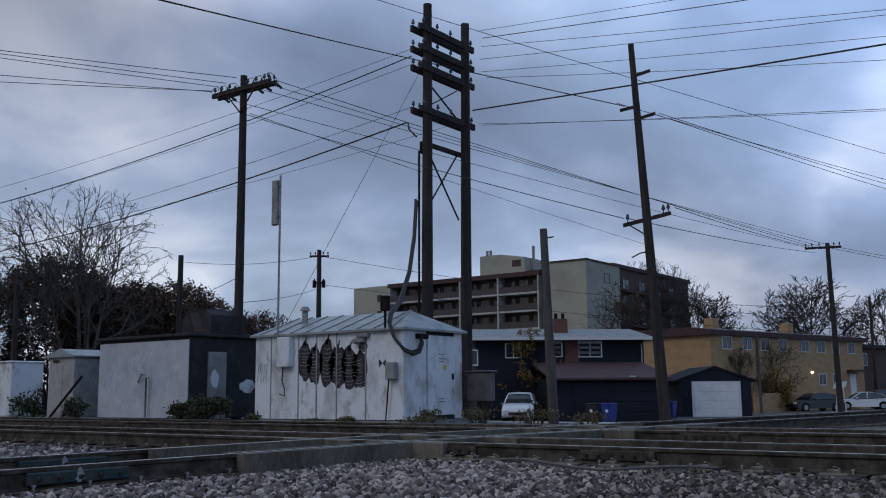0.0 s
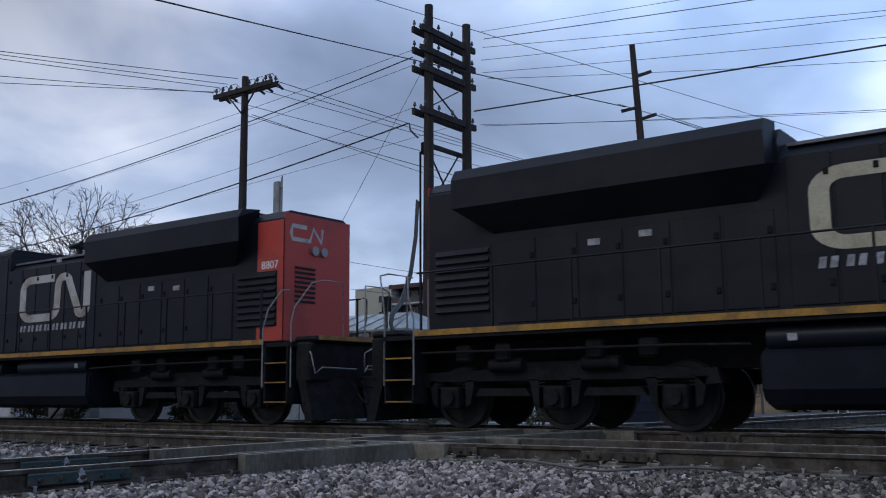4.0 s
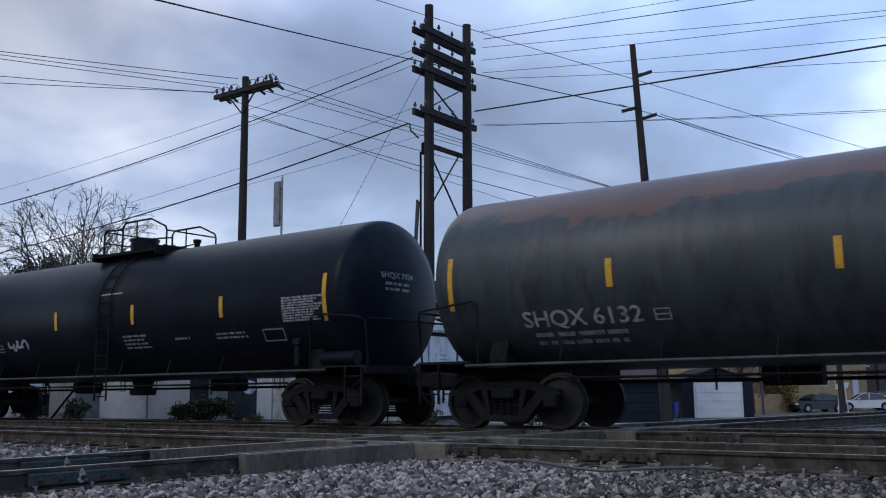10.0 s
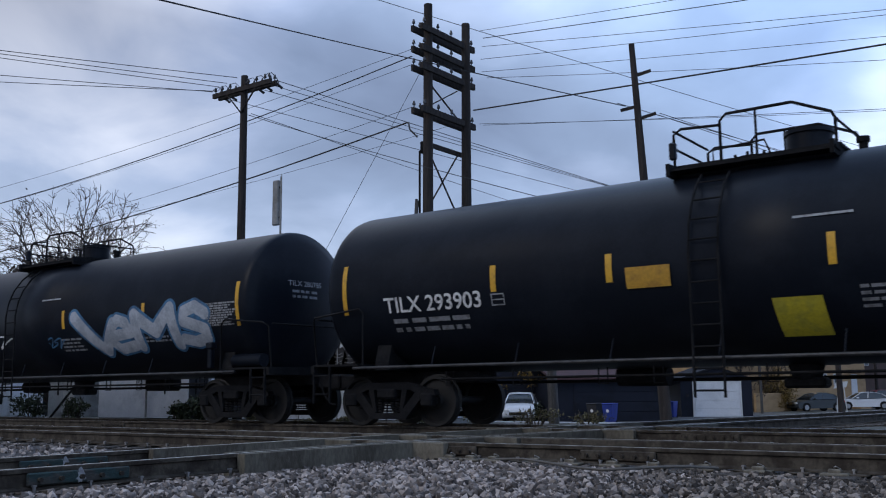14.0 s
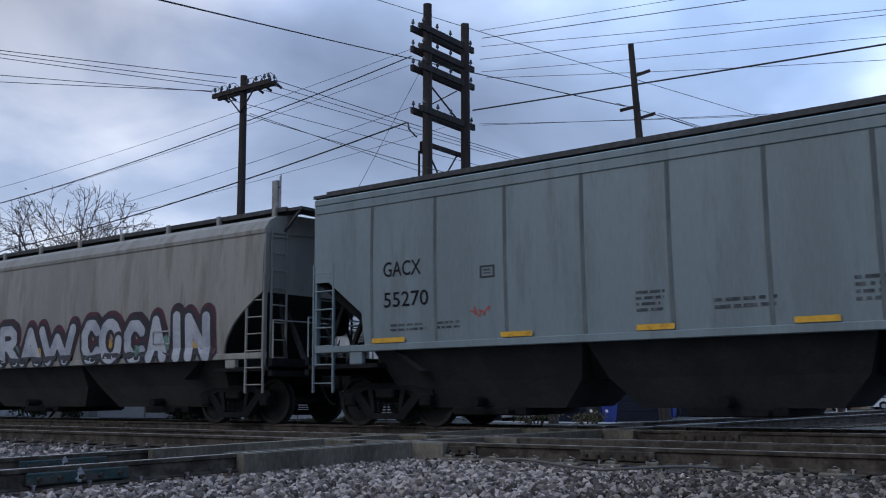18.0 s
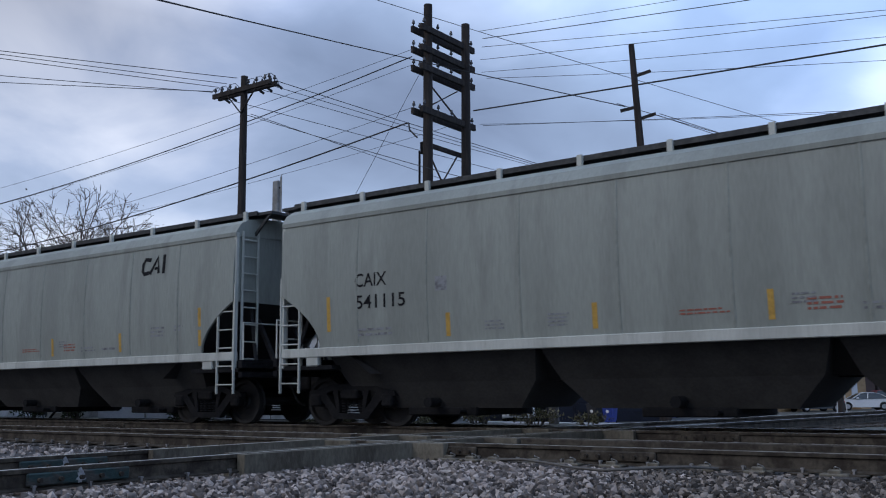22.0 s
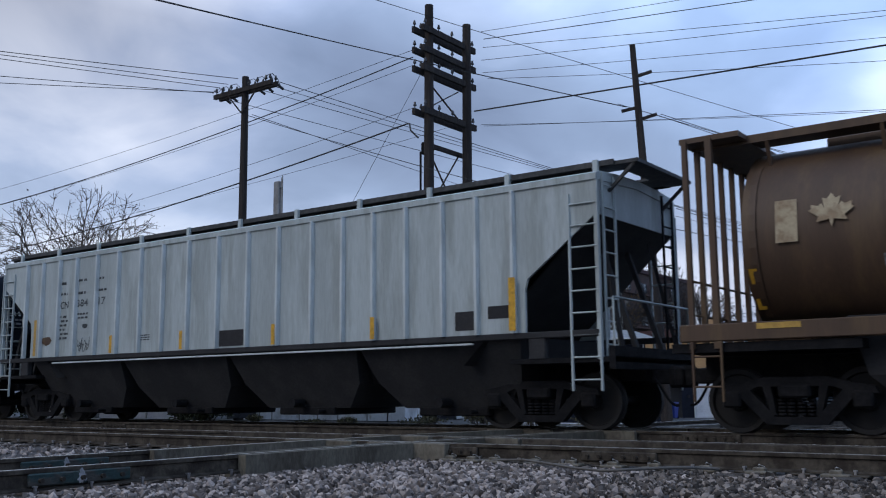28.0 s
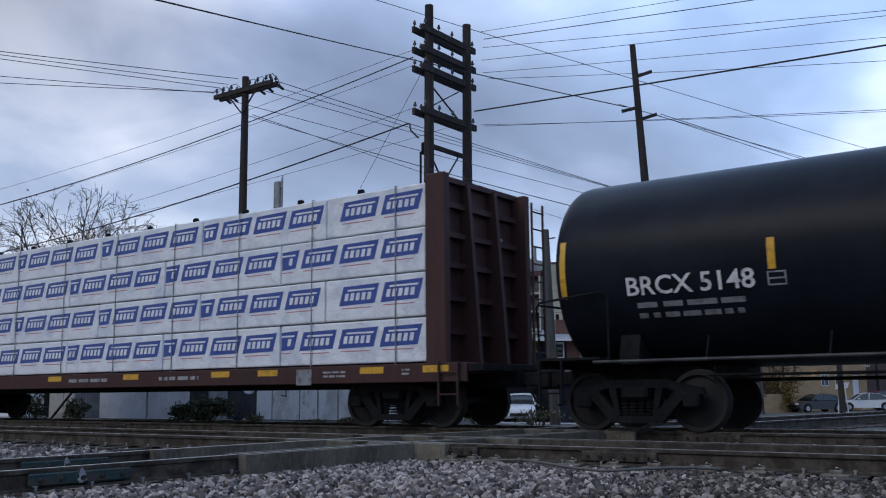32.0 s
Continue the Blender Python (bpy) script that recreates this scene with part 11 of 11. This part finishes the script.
        for k in (-1, 1):
            q = [(e * 10.9, k * 0.05), (e * 11.15, k * 0.05), (e * 10.95, k * 1.35), (e * 10.75, k * 1.35)]
            A = [bm.verts.new((x, y, 0.12)) for x, y in q]
            B = [bm.verts.new((x - e * 0.22, y, 0.92)) for x, y in q]
            bm.faces.new(A)
            bm.faces.new(B[::-1])
            for i in range(4):
                bm.faces.new((A[i], A[(i + 1) % 4], B[(i + 1) % 4], B[i]))
        tagged(part("snow_plow", bm, TRUCK, car), kind="stuff")
        for k in (-1, 1):
            bm = bm_new()
            x0, x1 = sorted((e * 9.75, e * 10.4))
            box(bm, x0, x0 + 0.03, *sorted((k * 1.1, k * 1.5)), 0.42, 1.62)
            box(bm, x1 - 0.03, x1, *sorted((k * 1.1, k * 1.5)), 0.42, 1.62)
            box(bm, x0, x1, *sorted((k * 1.08, k * 1.1)), 0.42, 1.62)
            well = part("step_well", bm, TRUCK, car)
            for z in (0.44, 0.82, 1.2):
                bm = bm_new()
                box(bm, x0 + 0.03, x1 - 0.03, *sorted((k * 1.12, k * 1.5)), z, z + 0.035)
                st = part("step", bm, TRUCK, well)
                bm = bm_new()
                box(bm, x0 + 0.03, x1 - 0.03, *sorted((k * 1.5, k * 1.512)), z + 0.012, z + 0.036)
                part("step_edge", bm, SILLYEL, well, "worn yellow step edge")
            handrail(car, "grab_rail", [(e * 9.72, k * 1.52, 0.75), (e * 9.72, k * 1.52, 1.9), (e * 9.85, k * 1.5, 2.3), (e * 10.02, k * 1.3, 2.68), (e * 10.05, k * 1.12, 2.7)], WHITERAIL, 0.017, "white grab rail")
            handrail(car, "grab_rail", [(e * 10.44, k * 1.45, 0.75), (e * 10.44, k * 1.45, 2.0), (e * 10.5, k * 1.42, 2.3), (e * 10.75, k * 1.2, 2.78), (e * 10.8, k * 0.9, 2.85), (e * 10.8, k * 0.35, 2.85), (e * 10.8, k * 0.33, 1.75)], WHITERAIL, 0.017, "white grab rail")
            handrail(car, "uncoupling_lever", [(e * 11.0, k * 0.15, 1.1), (e * 11.05, k * 1.2, 1.12), (e * 11.0, k * 1.35, 1.0), (e * 10.95, k * 1.4, 1.35), (e * 10.8, k * 1.3, 1.45)], WHITERAIL, 0.016)
    # red rear hood end with lamps and number
    bm = bm_new()
    box(bm, -9.77, -9.752, -1.0, 1.0, 1.7, 4.36)
    re_ = part("rear_end_panel", bm, REDBRIGHT, car, "red rear hood end")
    if second:
        plate("rear_red_side", [(-9.76, 1.7), (-9.0, 1.7), (-9.0, 4.2), (-9.76, 4.2)], 1.026, REDBRIGHT)
        lettering("rear_number", number, 0.16, WHITELET, car, lambda u, w: words(1.034, -9.12)(u, w + 3.2), 0.006, fit=0.5)
        bm = bm_new()
        ribbon(bm, lambda u, w: (-9.774, s * 0.86 - s * u, w), [(0.5, 4.1), (0.08, 4.1), (0.04, 3.95), (0.08, 3.82), (0.6, 3.82), (0.7, 4.1), (0.95, 3.82), (0.98, 4.12)], 0.09)
        part("rear_emblem", bm, GREYSTRIPE, re_)
        for j in range(8):
            bm = bm_new()
            box(bm, -9.79, -9.772, 0.1, 0.7, 2.5 + 0.1 * j, 2.55 + 0.1 * j)
            part("vent_slit", bm, BLACKGAP, re_)
    for y in (-0.14, 0.14):
        bm = bm_new()
        tube(bm, (-9.77, y, 3.62), (-9.83, y, 3.62), 0.1, 14)
        part("rear_headlight", bm, LAMPOFF, re_, "unlit rear headlight")
    # number, window trim and panel lines on the cab side
    lettering("loco_number", number, 0.36, PALELET if not second else WHITELET, cab, lambda u, w: words(1.506, 6.84 if s < 0 else 7.95)(u, w + 2.94), 0.002, fit=1.2)
    bm = bm_new()
    a, b = sorted((s * 1.5, s * 1.512))
    for z in (3.42, 2.55):
        box(bm, 6.15, 8.6, a, b, z, z + 0.02)
    box(bm, 6.12, 6.15, a, b, 1.72, 3.5)
    part("panel_trim", bm, red, cab)
    for x, z, w, h in ((9.2, 2.1, 0.28, 0.22), (8.9, 3.2, 0.3, 0.03), (9.25, 3.35, 0.25, 0.08)):
        bm = bm_new()
        rbox(bm, x - w / 2, x + w / 2, s * 1.505 - 0.006, s * 1.505 + 0.006, z - h / 2, z + h / 2, 0.004)
        part("side_plate", bm, FADELET if h > 0.1 else REDGRIME, nose)
    if second:
        louvre_panel(cab, 7.0, 7.45, 1.95, 2.4, 1.5, s, 9, "cab_vent")
        bm = bm_new()
        a, b = sorted((s * 1.5, s * 1.508))
        for x0, x1, z0, z1 in ((6.5, 7.9, 2.52, 2.54), (6.5, 6.52, 1.8, 2.52), (7.88, 7.9, 1.8, 2.52)):
            box(bm, x0, x1, a, b, z0, z1)
        part("door_outline", bm, REDGRIME, cab)
    # antennas, horns
    horn = thing_part("horn", car, "three-trumpet air horn")
    for y, d, ln in ((-0.18, 1, 0.3), (0, 1, 0.42), (0.18, -1, 0.34)):
        bm = bm_new()
        tube(bm, (-0.97, y, 4.62), (-0.97 + d * ln, y, 4.62), 0.03, 10, 0.075)
        part("trumpet", bm, BLACK, horn)
    bm = bm_new()
    beam(bm, (-0.97, -0.25, 4.55), (-0.97, 0.25, 4.55), 0.06)
    beam(bm, (-0.97, 0, 4.18), (-0.97, 0, 4.55), 0.06)
    part("bracket", bm, BLACK, horn)
    bm = bm_new()
    rbox(bm, 7.0, 7.5, -0.3, 0.3, 4.5, 4.6, 0.04)
    part("roof_antenna", bm, ROOFGREY, cab)
    # walkway handrails
    for k in (-1, 1):
        handrail(car, "handrail", [(-9.7, k * 1.45, 2.72), (-3, k * 1.45, 2.74), (3.4, k * 1.45, 2.76), (4.1, k * 1.45, 3.3), (6.1, k * 1.45, 3.42)], HOODM, 0.018)
        for x in (-9.6, -8.1, -6.6, -5.1, -3.6, -2.1, -0.6, 0.9, 2.4, 4.05, 5.3):
            bm = bm_new()
            beam(bm, (x, k * 1.46, 1.62), (x, k * 1.46, 2.74 if x < 3.5 else 3.35), 0.035)
            part("stanchion", bm, HOODM, car)
    return car


def thing_part(name, parent, label=""):
    ob = new(name)
    ob.parent = parent
    if label:
        ob["label"] = label
    return ob


locomotive(11.35, 11.55, -52.85, -1, "8850", True, "red and navy black diesel locomotive, leading, headlights lit")
locomotive(11.1, 11.7, -76.1, 1, "8807", False, "red and navy black diesel locomotive running backwards, unlit")




# ---- what moves: the train passes at an even speed, its wheels turning ----
def motions():
    for car, x in CARS:
        back = 180 if car.matrix_basis[0][0] < 0 else 0
        walk(car, [(0, pose(x, TY, 0, rz=back)), (32, pose(x + SPEED * 32, TY, 0, rz=back))])
    where = dict((c, x) for c, x in CARS)
    for w, car, x, r in WHEELS:
        start, end = (-30 - where[car] - 11) / SPEED, (0 - where[car] + 11) / SPEED
        k0, k1 = max(0, int(start * FPS)), min(32 * FPS, int(end * FPS))
        rows = []
        for k in [0] * (k0 > 0) + list(range(k0, k1 + 1)) + [32 * FPS] * (k1 < 32 * FPS):
            way = -1 if car.matrix_basis[0][0] < 0 else 1
            turn = way * max(0, min(k, k1) - k0) / FPS * SPEED / r
            rows.append((k / FPS, Matrix.Translation((x, 0, r)) @ Matrix.Rotation(turn, 4, "Y")))
        if len(rows) > 1:
            walk(w, rows)


motions()
